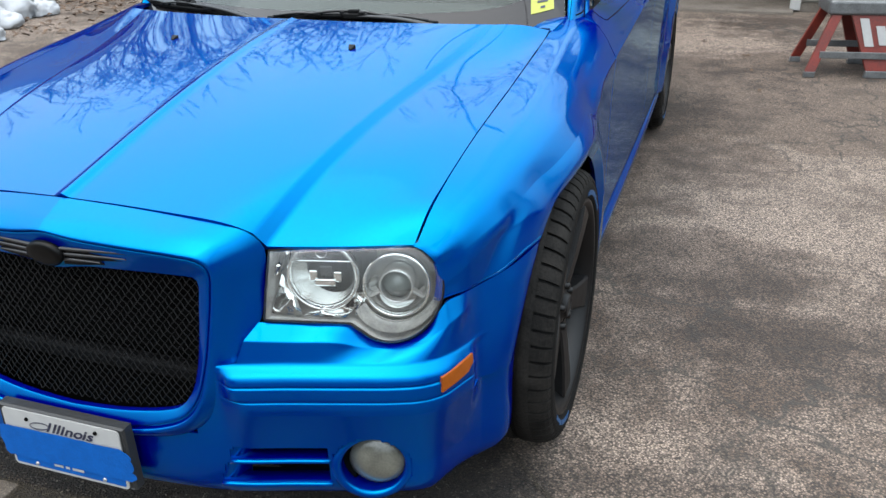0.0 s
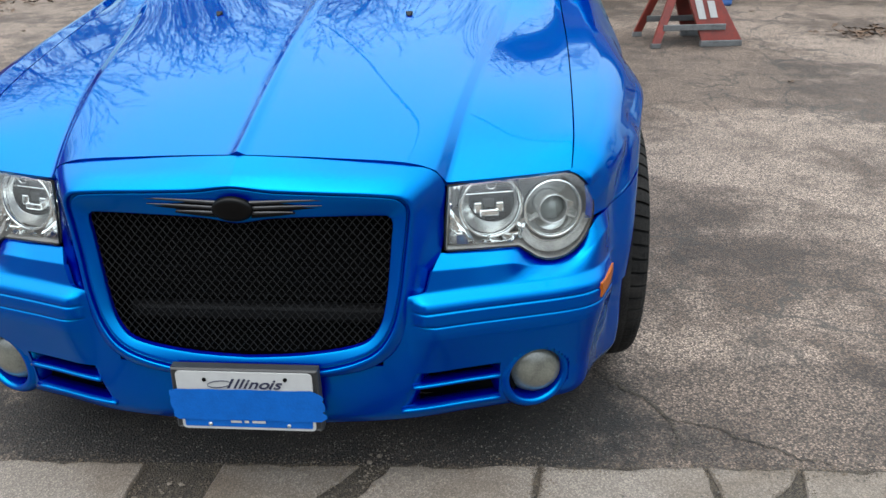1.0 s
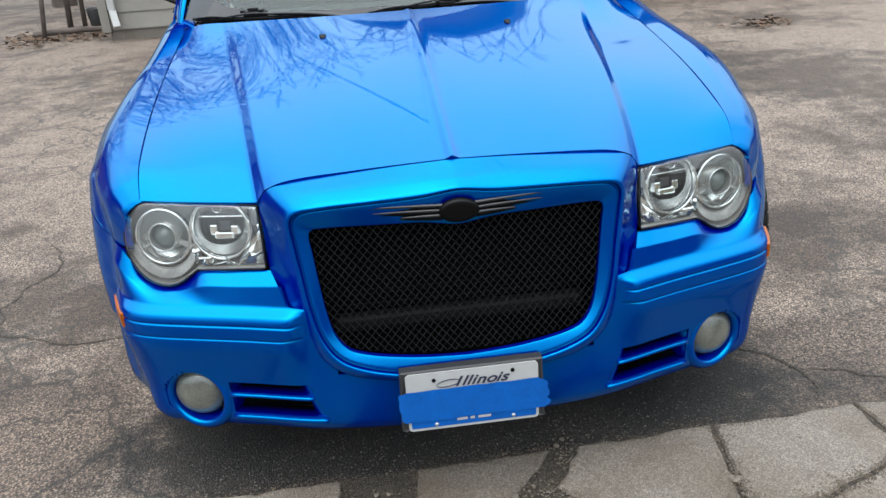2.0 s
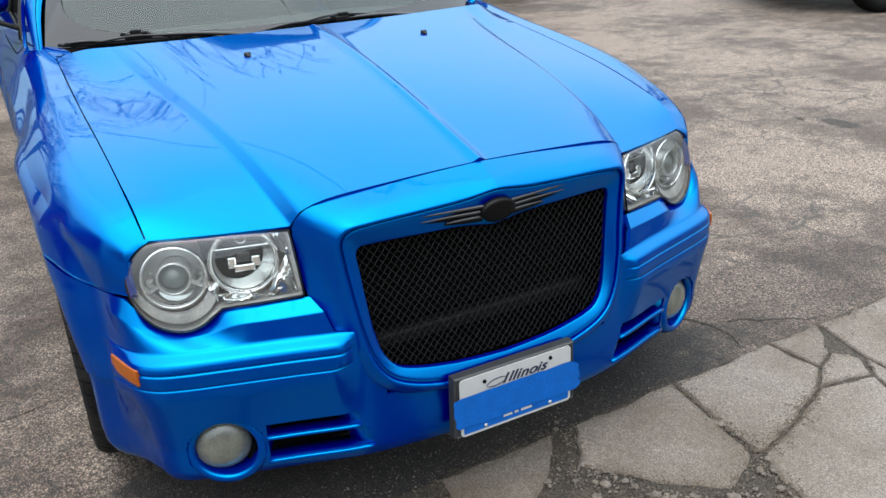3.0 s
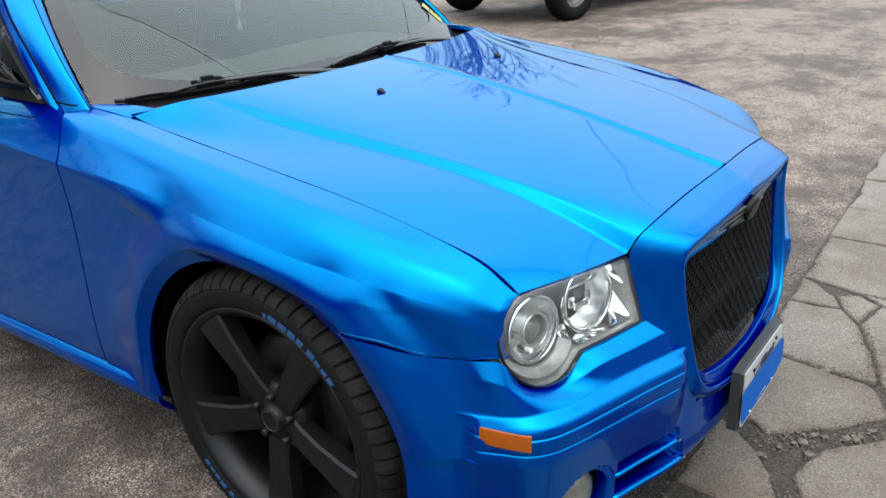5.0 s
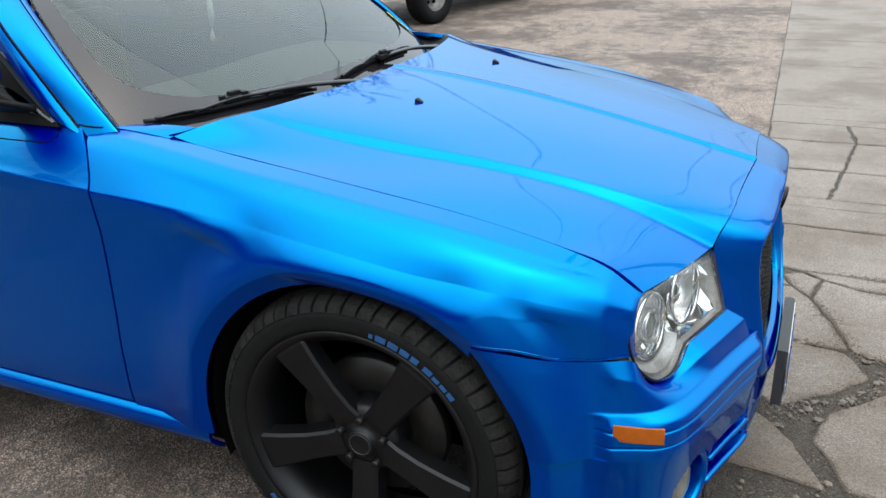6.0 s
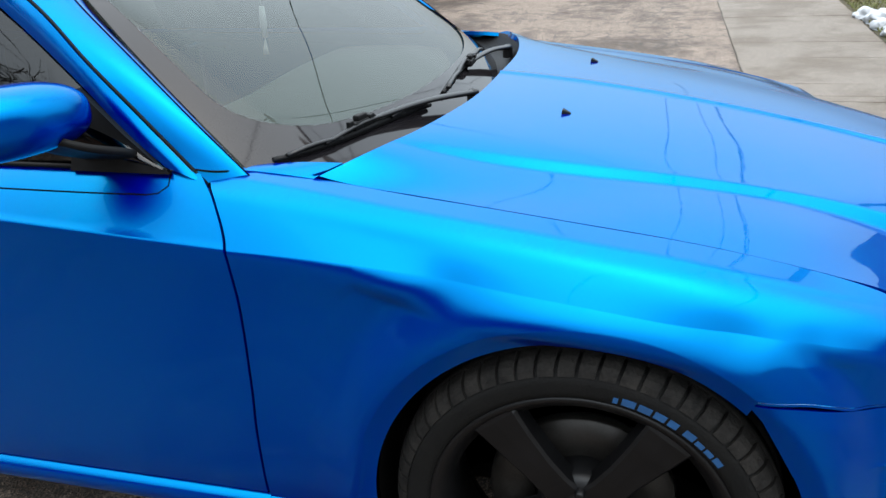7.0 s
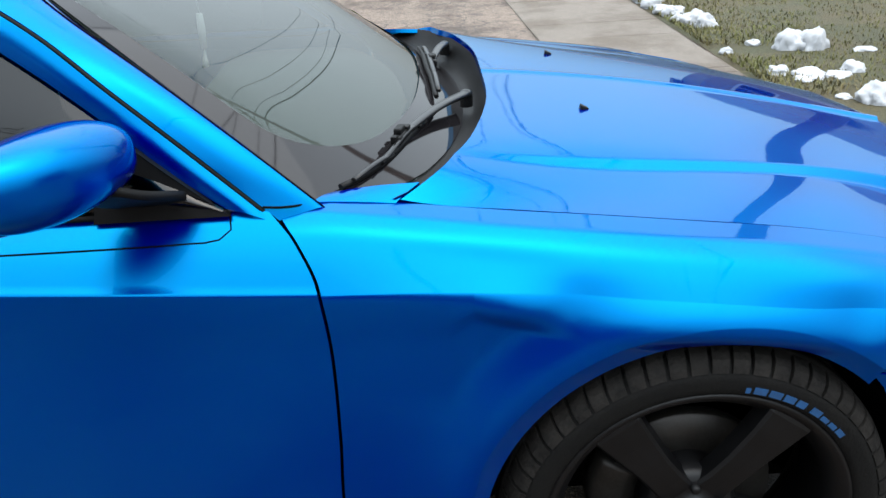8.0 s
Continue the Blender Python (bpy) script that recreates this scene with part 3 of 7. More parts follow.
for row in HOOD[:7]:
    # an even sweep from the nose to the cowl; only the nose itself drops
    yv, zv, xv = (np.array([q[k] for q in row]) for k in (1, 2, 0))
    cz, cx = np.polyfit(yv, zv, 3), np.polyfit(yv, xv, 2)
    dz, dx = zv[0] - np.polyval(cz, yv[0]), xv[0] - np.polyval(cx, yv[0])
    row[:] = [(float(np.polyval(cx, v) + dx * math.exp(-(v - yv[0]) / 0.05)), float(v), float(np.polyval(cz, v) + dz * math.exp(-(v - yv[0]) / 0.05))) for v in np.linspace(yv[0], yv[-1], 12)]
HOOD[0] = [(x, y, z + 0.0045) for x, y, z in HOOD[0]]
# a narrow facet drops away along each crease
for row, drop in ((HOOD[5], 0.0058), (HOOD[6], 0.003)):
    row[:] = [(x, y, z - drop * min(1.0, max(0.0, (1.62 - y) / 0.3)) * min(1.0, max(0.0, (y - row[0][1]) / 0.08))) for x, y, z in row]
hood_half = np.concatenate([loft(HOOD[:2], 56, 4)[:-1], loft(HOOD[1:5], 56, 34)[:-1], loft(HOOD[4:6], 56, 6)[:-1], loft(HOOD[5:], 56, 26)])
panel("hood", [np.concatenate([mirrored(hood_half)[:0:-1], hood_half])], PAINT, car, "blue hood with a centre ridge and two creases", 0.016, 0.0022)

# the face of the headlamps
def lamp_y(x, z):
    return 0.566 + (x - 0.433) * 0.36 + (z - 0.62) * 0.26 + 1.6 * max(0.0, x - 0.715) ** 2


# front wing: its crown from tables, its flank from the side's shape
WY = [0.69, 0.80, 0.95, 1.10, 1.27, 1.45, 1.60, 1.78, 1.93]
SEAM_X = [0.716, 0.7245, 0.730, 0.735, 0.740, 0.743, 0.744, 0.745, 0.765]
SEAM_Z = [0.7645, 0.824, 0.865, 0.894, 0.919, 0.944, 0.963, 0.989, 1.010]
CROWN_X = [0.742, 0.776, 0.800, 0.812, 0.817, 0.815, 0.811, 0.806, 0.807]
CROWN_Z = [0.752, 0.806, 0.851, 0.884, 0.909, 0.934, 0.953, 0.979, 1.001]
UPPER_X = [0.757, 0.806, 0.846, 0.862, 0.866, 0.861, 0.854, 0.848, 0.847]
UPPER_Z = [0.741, 0.788, 0.824, 0.851, 0.873, 0.895, 0.913, 0.943, 0.966]
WAIST_Z = [0.722, 0.760, 0.792, 0.812, 0.838, 0.858, 0.876, 0.890, 0.896]


def arch_low(y, hub_y=HUB_Y, floor=0.30):
    d = ARCH_R**2 - (y - hub_y) ** 2
    return HUB_Z + math.sqrt(d) if d > 0 else floor


def wing_section(y, low, n1=20, n2=44):
    """Points from the hood's edge down to the wing's lower rim."""
    zw = float(pchip(y, WY, WAIST_Z))
    xw = float(flank(y, zw)) - 0.008 * float(np.clip((1.5 - y) / 0.5, 0, 1)) - 0.001 - 0.016 * float(pchip(y, [0.69, 0.92, 1.05, 1.30, 1.46, 1.62, 1.93], [0, 0, 1, 1, 0.8, 0.2, 0]))
    seam, crown, upper = ((float(pchip(y, WY, tx)), float(pchip(y, WY, tz))) for tx, tz in ((SEAM_X, SEAM_Z), (CROWN_X, CROWN_Z), (UPPER_X, UPPER_Z)))
    edge = (crown[0] - 0.010, crown[1] + 0.0035)
    top = np.concatenate([smooth_line([seam, edge], 6), smooth_line([(crown[0] - 0.004, crown[1] + 0.0005), ((crown[0] + upper[0]) / 2 + 0.002, (crown[1] + upper[1]) / 2 + 0.003), upper, (xw, zw)], n1)])
    # near the lamp the edges melt into one round
    soft = smooth_line([seam, crown, upper, (xw, zw)], 6 + n1)
    f = min(1.0, max(0.0, (y - 0.70) / 0.20))
    top = soft + (top - soft) * f * f * (3 - 2 * f)
    top = np.insert(top, -1, top[-2] * 0.12 + top[-1] * 0.88, axis=0)
    # the rows part at the arch lip, so that its edge stays crisp
    d = LIP_R**2 - (y - HUB_Y) ** 2
    z_lip = max(HUB_Z + math.sqrt(d) if d > 0 else low, low + 0.006)
    zs = np.r_[zw + (z_lip - zw) * np.r_[0.012, np.linspace(0, 1, n2 - 6)[1:]], z_lip - 0.0015, np.linspace(z_lip, low, 6)[1:]]
    ease = np.clip((zw - zs) / float(pchip(y, [0.69, 0.80, 0.94, 1.05, 1.25, 1.55, 1.80], [0.045, 0.035, 0.035, 0.075, 0.085, 0.070, 0.012])), 0, 1)
    xs = flank(np.full_like(zs, y), zs) * ease + (1 - ease) * (xw + (xw - top[-2][0]) / max(top[-2][1] - zw, 1e-4) * (zw - zs) * float(pchip(y, [0.90, 1.02, 1.30, 1.52, 1.72], [0.35, 0.95, 1.0, 0.85, 0.35])))
    return np.array([(x, y, z) for x, z in top] + list(zip(xs, [y] * len(zs), zs)))


def seam_low(y):
    """The shut line between wing and bumper."""
    return float(pchip(y, [0.69, 0.72, 0.77, 0.82, 0.87, 0.92, 1.0, 1.02], [0.650, 0.652, 0.652, 0.658, 0.676, 0.688, 0.692, 0.692]))


ys = list(np.linspace(0.69, 0.985, 44)) + [HUB_Y - ARCH_R * math.cos(a) for a in np.linspace(math.acos((HUB_Y - 0.996) / ARCH_R), math.pi, 64)][:-1]
wing = [wing_section(y, seam_low(y) if y < 0.995 else arch_low(y)) for y in ys]
wing += [wing_section(y, 0.30) for y in (HUB_Y + ARCH_R + 0.001, 1.72, 1.78, 1.84, 1.90)]
# the rear rim follows the door's front edge
DOOR_Z = [0.30, 0.48, 0.60, 0.77, 0.895, 0.97, 1.02]
DOOR_Y = [1.925, 1.922, 1.914, 1.909, 1.917, 1.952, 2.0]
last = wing_section(1.93, 0.30)
last = np.array([(x, float(pchip(z, DOOR_Z, DOOR_Y)) - 0.001, z) for x, _, z in last])
wing.append(last)
wing = np.stack(wing)
# the front rim closes round the lamp
for line in wing:
    k = max(0.0, 1 - (line[0][1] - 0.69) / 0.09) ** 2
    for p, q in zip(line, wing[0].copy()):
        bend = 1 - ((q[2] - 0.667) / 0.0995) ** 2
        if k > 0 and bend > 0 and q[2] > 0.665:
            p[0] += k * min(0.0, 0.682 + 0.093 * math.sqrt(bend) - q[0])
    # and leans back with its face
    lean = max(0.0, 1 - (line[0][1] - 0.69) / 0.07)
    for p in line:
        if lean > 0:
            p[1] += lean * float(np.clip(lamp_y(min(p[0], 0.772), max(p[2], 0.64)) - 0.001 - 0.69, -0.004, 0.016))


def driver_side(g):
    """The driver's flank stands a little further out than the other, from the wheel arch back."""
    g = np.array(g, float)
    f = np.clip((g[..., 1] - 0.93) / 0.36, 0, 1)
    f = f * f * (3 - 2 * f) * np.clip((5.0 - g[..., 1]) / 0.6, 0, 1)
    g[..., 0] += 0.034 * f * np.clip((g[..., 0] - 0.76) / 0.10, 0, 1)
    return g


for side in (driver_side(wing), mirrored(wing)):
    panel("fender", [side], PAINT, car, "", 0.014, 0.0018)


# front bumper
PLAN = [(0, 0.462), (0.20, 0.474), (0.36, 0.497), (0.50, 0.541), (0.62, 0.578), (0.70, 0.604), (0.746, 0.625), (0.773, 0.651), (0.789, 0.690), (0.808, 0.737), (0.837, 0.79), (0.862, 0.85), (0.874, 0.92), (0.883, 1.02)]
PLAN_FINE = smooth_line(PLAN, 400)
plan_tan = np.gradient(PLAN_FINE, axis=0)
PLAN_OUT = np.stack([plan_tan[:, 1], -plan_tan[:, 0]], 1) / np.linalg.norm(plan_tan, axis=1, keepdims=True)
plan_run = np.linspace(0, 1, 400)


def plan_at(x_or_s, off=0.0, by_x=False):
    s = np.interp(x_or_s, PLAN_FINE[:, 0], plan_run) if by_x else x_or_s
    p = np.array([np.interp(s, plan_run, PLAN_FINE[:, k]) for k in (0, 1)])
    o = np.array([np.interp(s, plan_run, PLAN_OUT[:, k]) for k in (0, 1)])
    return p + o * off


S34, S36, S41, S82 = (float(np.interp(v, PLAN_FINE[:, 0], plan_run)) for v in (0.345, 0.36, 0.40, 0.822))


def rim_s(z):
    """Where the bumper ends at the wheel arch."""
    y = HUB_Y - math.sqrt(max(ARCH_R**2 - max(z - HUB_Z, 0) ** 2, 0.01)) + 0.001
    return float(np.interp(y, PLAN_FINE[:, 1], plan_run))


def bumper_row(z, off, s0=S36, n=70, bulge=0.0, sweep=0.0):
    """A level line of the bumper: off stands out all along, bulge only as far as the marker lamp."""
    s = np.linspace(s0, rim_s(z), n)
    fade = np.clip((S82 + 0.02 - s) / 0.05, 0, 1)
    tip = np.clip((s - S36) / 0.030, 0, 1) if z > 0.474 else np.clip((s - S36 + 0.01) / 0.06, 0, 1)
    fade = fade * fade * (3 - 2 * fade) * tip * tip * (3 - 2 * tip)
    pts = []
    for a, f in zip(s, fade):
        x, y = plan_at(a, off + bulge * f)
        zz = z + sweep * (a - s0)
        pts.append((x + float(flare(y, zz, HUB_Y)) * float(np.clip((y - 0.78) / 0.1, 0, 1)) * 0.75, y, zz))
    return np.array(pts)


# under the lamp: rim of the lamp, shelf, riser, and the strip with its rounded nose
LAMP_LOW = [(0.428, 0.566, 0.617), (0.52, 0.598, 0.611), (0.598, 0.628, 0.606), (0.632, 0.650, 0.584), (0.683, 0.676, 0.570), (0.736, 0.688, 0.588), (0.770, 0.696, 0.636),
            (0.779, 0.704, 0.6485), (0.806, 0.745, 0.652), (0.838, 0.80, 0.656), (0.864, 0.86, 0.673), (0.892, 0.93, 0.688), (0.908, 0.998, 0.691)]
SHELF = [(0.412, 0.528, 0.592), (0.50, 0.558, 0.588), (0.588, 0.588, 0.585), (0.625, 0.610, 0.570), (0.677, 0.636, 0.5605), (0.735, 0.656, 0.572), (0.780, 0.684, 0.604),
         (0.798, 0.710, 0.617), (0.815, 0.76, 0.625), (0.842, 0.81, 0.630), (0.868, 0.87, 0.645), (0.894, 0.93, 0.655), (0.909, 0.972, 0.655)]
lamp_low, shelf = smooth_line(LAMP_LOW, 70), smooth_line(SHELF, 70)
for line, share, drop in ((lamp_low, 0.1, 0.004), (shelf, 0.45, 0.0)):
    for p in line:
        w = float(np.clip((p[1] - 0.73) / 0.07, 0, 1))
        x_low = float(np.interp(p[1], PLAN_FINE[:, 1], PLAN_FINE[:, 0])) + float(flare(p[1], p[2], HUB_Y)) * 0.75
        p[0] += w * (float(flank(p[1], p[2])) * (1 - share) + x_low * share - p[0])
        p[2] -= w * drop
rows = [lamp_low, shelf, bumper_row(0.545, -0.006, S41), bumper_row(0.540, -0.001, S34)]
# towards the wheel the hollow over the strip fills up
for line, share in ((rows[1], 0.006), (rows[2], 0.016), (rows[3], 0.016)):
    for p in line:
        f = float(np.clip((p[1] - 0.625) / 0.075, 0, 1)) * float(np.clip((0.82 - p[1]) / 0.06, 0, 1))
        p[0] += share * f * f * (3 - 2 * f)
STRIP = [(0.529, 0.0195), (0.521, 0.0235), (0.5115, 0.0255), (0.5085, 0.0228), (0.5055, 0.0228), (0.5025, 0.0265), (0.476, 0.0260), (0.4735, 0.0240), (0.4710, 0.0240), (0.4685, 0.0265), (0.455, 0.0265)]
rows[1:2] = [rows[0] * 0.12 + rows[1] * 0.88, rows[1], rows[1] * 0.86 + rows[2] * 0.14, rows[1] * 0.25 + rows[2] * 0.75]
rows += [bumper_row(z, 0.0, S34, bulge=b) for z, b in STRIP] + [bumper_row(0.44, 0.0, S34, bulge=0.0245)]
# past the marker lamp the side runs straight from the wing's shut line down to the lower panel
for line in rows:
    for p in line:
        w = float(np.clip((p[1] - 0.725) / 0.06, 0, 1))
        if w > 0:
            w, zs = w * w * (3 - 2 * w), seam_low(p[1])
            f = float(np.clip((p[2] - 0.44) / (zs - 0.44), 0, 1))
            fl = float(flare(p[1], p[2], HUB_Y))
            top_x = float(flank(p[1], zs)) - float(flare(p[1], zs, HUB_Y))
            low_x = float(np.interp(p[1], PLAN_FINE[:, 1], PLAN_FINE[:, 0]))
            p[0] += w * (low_x + (top_x - low_x) * f + 0.016 * f * (1 - f) + fl * (0.75 + 0.25 * f) - p[0])
upper_bumper = rounded(rows, 2, 0.2)

# lower part, with the two intake slots left open
LOW_Z = [0.44, 0.42, 0.40, 0.385, 0.373, 0.365, 0.356, 0.347, 0.339, 0.330, 0.317, 0.311, 0.305, 0.297, 0.289, 0.28, 0.272, 0.264, 0.256, 0.249, 0.243, 0.236, 0.230, 0.225, 0.218, 0.212, 0.204]
SLOT_X0, SLOT_X1 = 0.372, 0.562


def low_off(z):
    return float(pchip(z, [0.20, 0.212, 0.243, 0.30, 0.36, 0.44], [-0.035, -0.018, -0.004, 0.0, 0.0, 0.0]))


def low_bulge(z, s):
    """The lower panel leans out towards the strip above it, between the grille and the side marker."""
    f = float(np.clip((S82 + 0.02 - s) / 0.05, 0, 1))
    g = float(np.clip((s - S36 + 0.01) / 0.06, 0, 1))
    return float(pchip(z, [0.30, 0.36, 0.44], [0.0, 0.009, 0.0245])) * f * f * (3 - 2 * f) * g * g * (3 - 2 * g)


s_slots = [float(np.interp(v, PLAN_FINE[:, 0], plan_run)) for v in (SLOT_X0, SLOT_X1)]
low_rows = []
for z in LOW_Z:
    s_all = np.r_[np.linspace(0, s_slots[0], 48), np.linspace(*s_slots, 16)[1:], np.linspace(s_slots[1], rim_s(z), 110)[1:]]
    line = []
    for a in s_all:
        x, y = plan_at(a, low_off(z) + low_bulge(z, a))
        line.append((x + float(flare(y, z, HUB_Y)) * float(np.clip((y - 0.78) / 0.1, 0, 1)) * 0.75, y, z))
    low_rows.append(line)
low_rows = np.array(low_rows)


FOG_X, FOG_Z = 0.648, 0.292
FOG_Y = float(plan_at(FOG_X, 0.0, True)[1])


def low_keep(x, y, z):
    x = abs(x)
    if SLOT_X0 - 0.034 * max(0.0, min(1.0, (0.345 - z) / 0.09)) < x < SLOT_X1 and (0.317 < z < 0.347 or 0.256 < z < 0.305):
        return False
    if math.hypot(x - FOG_X, z - FOG_Z) < 0.081 and y < 0.70:
        return False
    return not (x < 0.30 and z > 0.37)


bm = bmesh.new()
for m in (1, -1):
    flip = np.array([m, 1, 1])
    grid_mesh(bm, upper_bumper * flip, (0, 2.6, 0.45), flange=0.012)
    grid_mesh(bm, low_rows * flip, (0, 2.6, 0.45), low_keep, flange=0.006)
bumper = part("front_bumper", bm, PAINT, car, "blue bumper with two-slot intakes and round lamp pods")

# intake blades and the dark space behind them
for m in (1, -1):
    for z0, drop, x0 in ((0.311, 0.008, 0.366), (0.2485, 0.009, 0.338)):
        bm = bmesh.new()
        line = []
        for x in np.linspace(x0, 0.565, 14):
            y = float(plan_at(x, low_off(z0), True)[1])
            line.append([(m * x, y - 0.006, z0), (m * x, y - 0.008, z0 - drop * 0.5), (m * x, y + 0.0, z0 - drop), (m * x, y + 0.05, z0 - drop), (m * x, y + 0.05, z0 + 0.004), (m * x, y - 0.004, z0 + 0.002)])
        grid_mesh(bm, np.array(line), None, close_u=True)
        bmesh.ops.holes_fill(bm, edges=[e for e in bm.edges if len(e.link_faces) == 1])
        bmesh.ops.recalc_face_normals(bm, faces=bm.faces)
        part("intake_blade", bm, PAINT, bumper)
    # slanted inner cheek of the intake
    bm = bmesh.new()
    cheek = []
    for z, x in ((0.350, 0.368), (0.320, 0.364), (0.285, 0.352), (0.250, 0.340)):
        y = float(plan_at(x, low_off(z), True)[1])
        cheek.append([(m * (x - 0.006), y + 0.002, z), (m * (x + 0.004), y + 0.003, z), (m * (x + 0.022), y + 0.022, z), (m * (x + 0.034), y + 0.06, z)])
    grid_mesh(bm, np.array(cheek), (0, 2.0, 0.3))
    part("intake_cheek", bm, PAINT, bumper)
    bm = bmesh.new()
    box(bm, (min(m * 0.33, m * 0.60), 0.60, 0.225), (max(m * 0.33, m * 0.60), 0.66, 0.37), 0.005)
    part("intake_backing", bm, DARK, bumper)

# round fog lamps in their pods
for m in (1, -1):
    bm = bmesh.new()
    turned(bm, [(0.0665, 0.055), (0.0665, 0.004), (0.0685, -0.003), (0.073, -0.007), (0.080, -0.0065), (0.087, -0.002), (0.094, 0.008), (0.100, 0.05)], (0, 0, 0), "y", 48)
    bmesh.ops.transform(bm, matrix=pose(m * FOG_X, FOG_Y + 0.006, FOG_Z, 0, 0, m * 21), verts=bm.verts)
    bmesh.ops.recalc_face_normals(bm, faces=bm.faces)
    pod = part("fog_lamp_pod", bm, PAINT, bumper)
    bm = bmesh.new()
    turned(bm, [(0.0, -0.016), (0.02, -0.015), (0.040, -0.010), (0.056, 0.0), (0.0645, 0.012), (0.0655, 0.03)], (0, 0, 0), "y", 40)
    bmesh.ops.transform(bm, matrix=pose(m * FOG_X, FOG_Y + 0.020, FOG_Z, 0, 0, m * 10), verts=bm.verts)
    bmesh.ops.recalc_face_normals(bm, faces=bm.faces)
    part("fog_lamp", bm, FOGGLASS, bumper, "hazed cream-grey fog lamp lens")

# amber side markers
for m in (1, -1):
    bm = bmesh.new()
    g = []
    for z, out in ((0.4835, 0.0), (0.500, 0.0015), (0.5185, 0.0)):
        g.append([(m * (0.794 + 0.034 * k + out + 0.003 * math.sin(math.pi * k)), 0.628 + 0.094 * k, z + 0.008 * k) for k in np.linspace(0, 1, 12)])
    grid_mesh(bm, np.array(g), (0, 1.5, 0.5), flange=0.012)
    part("side_marker", bm, AMBER, bumper, "amber side marker lamp")

# grille shell: rings from its root to the mesh's opening
RING = [
    [(0, 0.5645, 0.838), (0.20, 0.578, 0.826), (0.37, 0.585, 0.812), (0.414, 0.594, 0.797), (0.4355, 0.606, 0.763), (0.4335, 0.598, 0.70), (0.430, 0.576, 0.625), (0.405, 0.537, 0.555),
     (0.378, 0.525, 0.48), (0.345, 0.520, 0.41), (0.285, 0.508, 0.362), (0.15, 0.492, 0.345), (0, 0.485, 0.338)],
    [(0, 0.515, 0.815), (0.20, 0.526, 0.808), (0.335, 0.534, 0.799), (0.388, 0.545, 0.783), (0.402, 0.553, 0.752), (0.400, 0.552, 0.70), (0.388, 0.538, 0.62), (0.372, 0.515, 0.545),
     (0.354, 0.496, 0.47), (0.325, 0.484, 0.408), (0.272, 0.474, 0.372), (0.15, 0.462, 0.349), (0, 0.455, 0.341)],
    [(0, 0.488, 0.793), (0.19, 0.492, 0.787), (0.30, 0.498, 0.782), (0.358, 0.505, 0.773), (0.374, 0.511, 0.75), (0.372, 0.511, 0.70), (0.363, 0.502, 0.625), (0.352, 0.488, 0.54),
     (0.332, 0.476, 0.462), (0.300, 0.467, 0.414), (0.25, 0.461, 0.386), (0.14, 0.453, 0.362), (0, 0.450, 0.354)],
    [(0, 0.487, 0.787), (0.19, 0.491, 0.781), (0.295, 0.497, 0.776), (0.350, 0.504, 0.767), (0.367, 0.510, 0.747), (0.365, 0.510, 0.70), (0.356, 0.502, 0.626), (0.345, 0.488, 0.541),
     (0.325, 0.477, 0.466), (0.294, 0.469, 0.420), (0.245, 0.463, 0.393), (0.138, 0.455, 0.369), (0, 0.452, 0.361)],
]
groove = [(x - 0.002 * (x > 0.1), y + 0.012, z - 0.001) for x, y, z in RING[3]]
RIM = [(0, 0.492, 0.781), (0.188, 0.496, 0.775), (0.29, 0.502, 0.770), (0.343, 0.508, 0.762), (0.360, 0.514, 0.744), (0.358, 0.514, 0.70), (0.349, 0.506, 0.626), (0.338, 0.492, 0.543),
       (0.318, 0.481, 0.470), (0.288, 0.473, 0.425), (0.24, 0.467, 0.398), (0.136, 0.459, 0.374), (0, 0.456, 0.366)]
OPENING = [(0, 0.508, 0.716), (0.15, 0.512, 0.720), (0.295, 0.520, 0.7225), (0.325, 0.522, 0.720), (0.331, 0.522, 0.705), (0.328, 0.520, 0.675), (0.321, 0.514, 0.60), (0.311, 0.504, 0.52),
           (0.298, 0.494, 0.47), (0.272, 0.485, 0.436), (0.235, 0.480, 0.421), (0.13, 0.472, 0.404), (0, 0.468, 0.397)]
ring_rows = [smooth_line(r, 72) for r in RING] + [smooth_line(groove, 72), smooth_line([(x, y + 0.009, z) for x, y, z in RIM], 72), smooth_line(RIM, 72), smooth_line(OPENING, 72),
                                                 smooth_line([(x * 0.997, y + 0.003, z) for x, y, z in OPENING], 72), smooth_line([(x * 0.997, y + 0.014, z) for x, y, z in OPENING], 72)]
shell_half = np.concatenate([smooth_line(np.stack(ring_rows[:3])[:, 0], 8)[:0, None].repeat(72, 1), rounded(ring_rows, 2, 0.2)])
# a swelling round the badge
d = np.exp(-((shell_half[:, :, 0] / 0.055) ** 2))
band = np.exp(-(((shell_half[:, :, 2] - 0.775) / 0.03) ** 2)) * (shell_half[:, :, 1] < 0.52)
shell_half[:, :, 2] += 0.009 * d * band
low_band = np.exp(-(((shell_half[:, :, 2] - 0.718) / 0.02) ** 2))
shell_half[:, :, 2] -= 0.010 * d * low_band
shell = panel("grille_surround", [shell_half, mirrored(shell_half)], PAINT, car, "blue grille surround with a grooved rim", 0.0, 0.0, (0, 1.6, 0.6))

# woven grille
open_line = smooth_line(OPENING, 60)
GRILLE = [(x, z) for x, _, z in open_line] + [(-x, z) for x, _, z in open_line[::-1]]


def grille_y(x, z):
    return 0.520 + 0.11 * x * x - 0.10 * (0.72 - z)


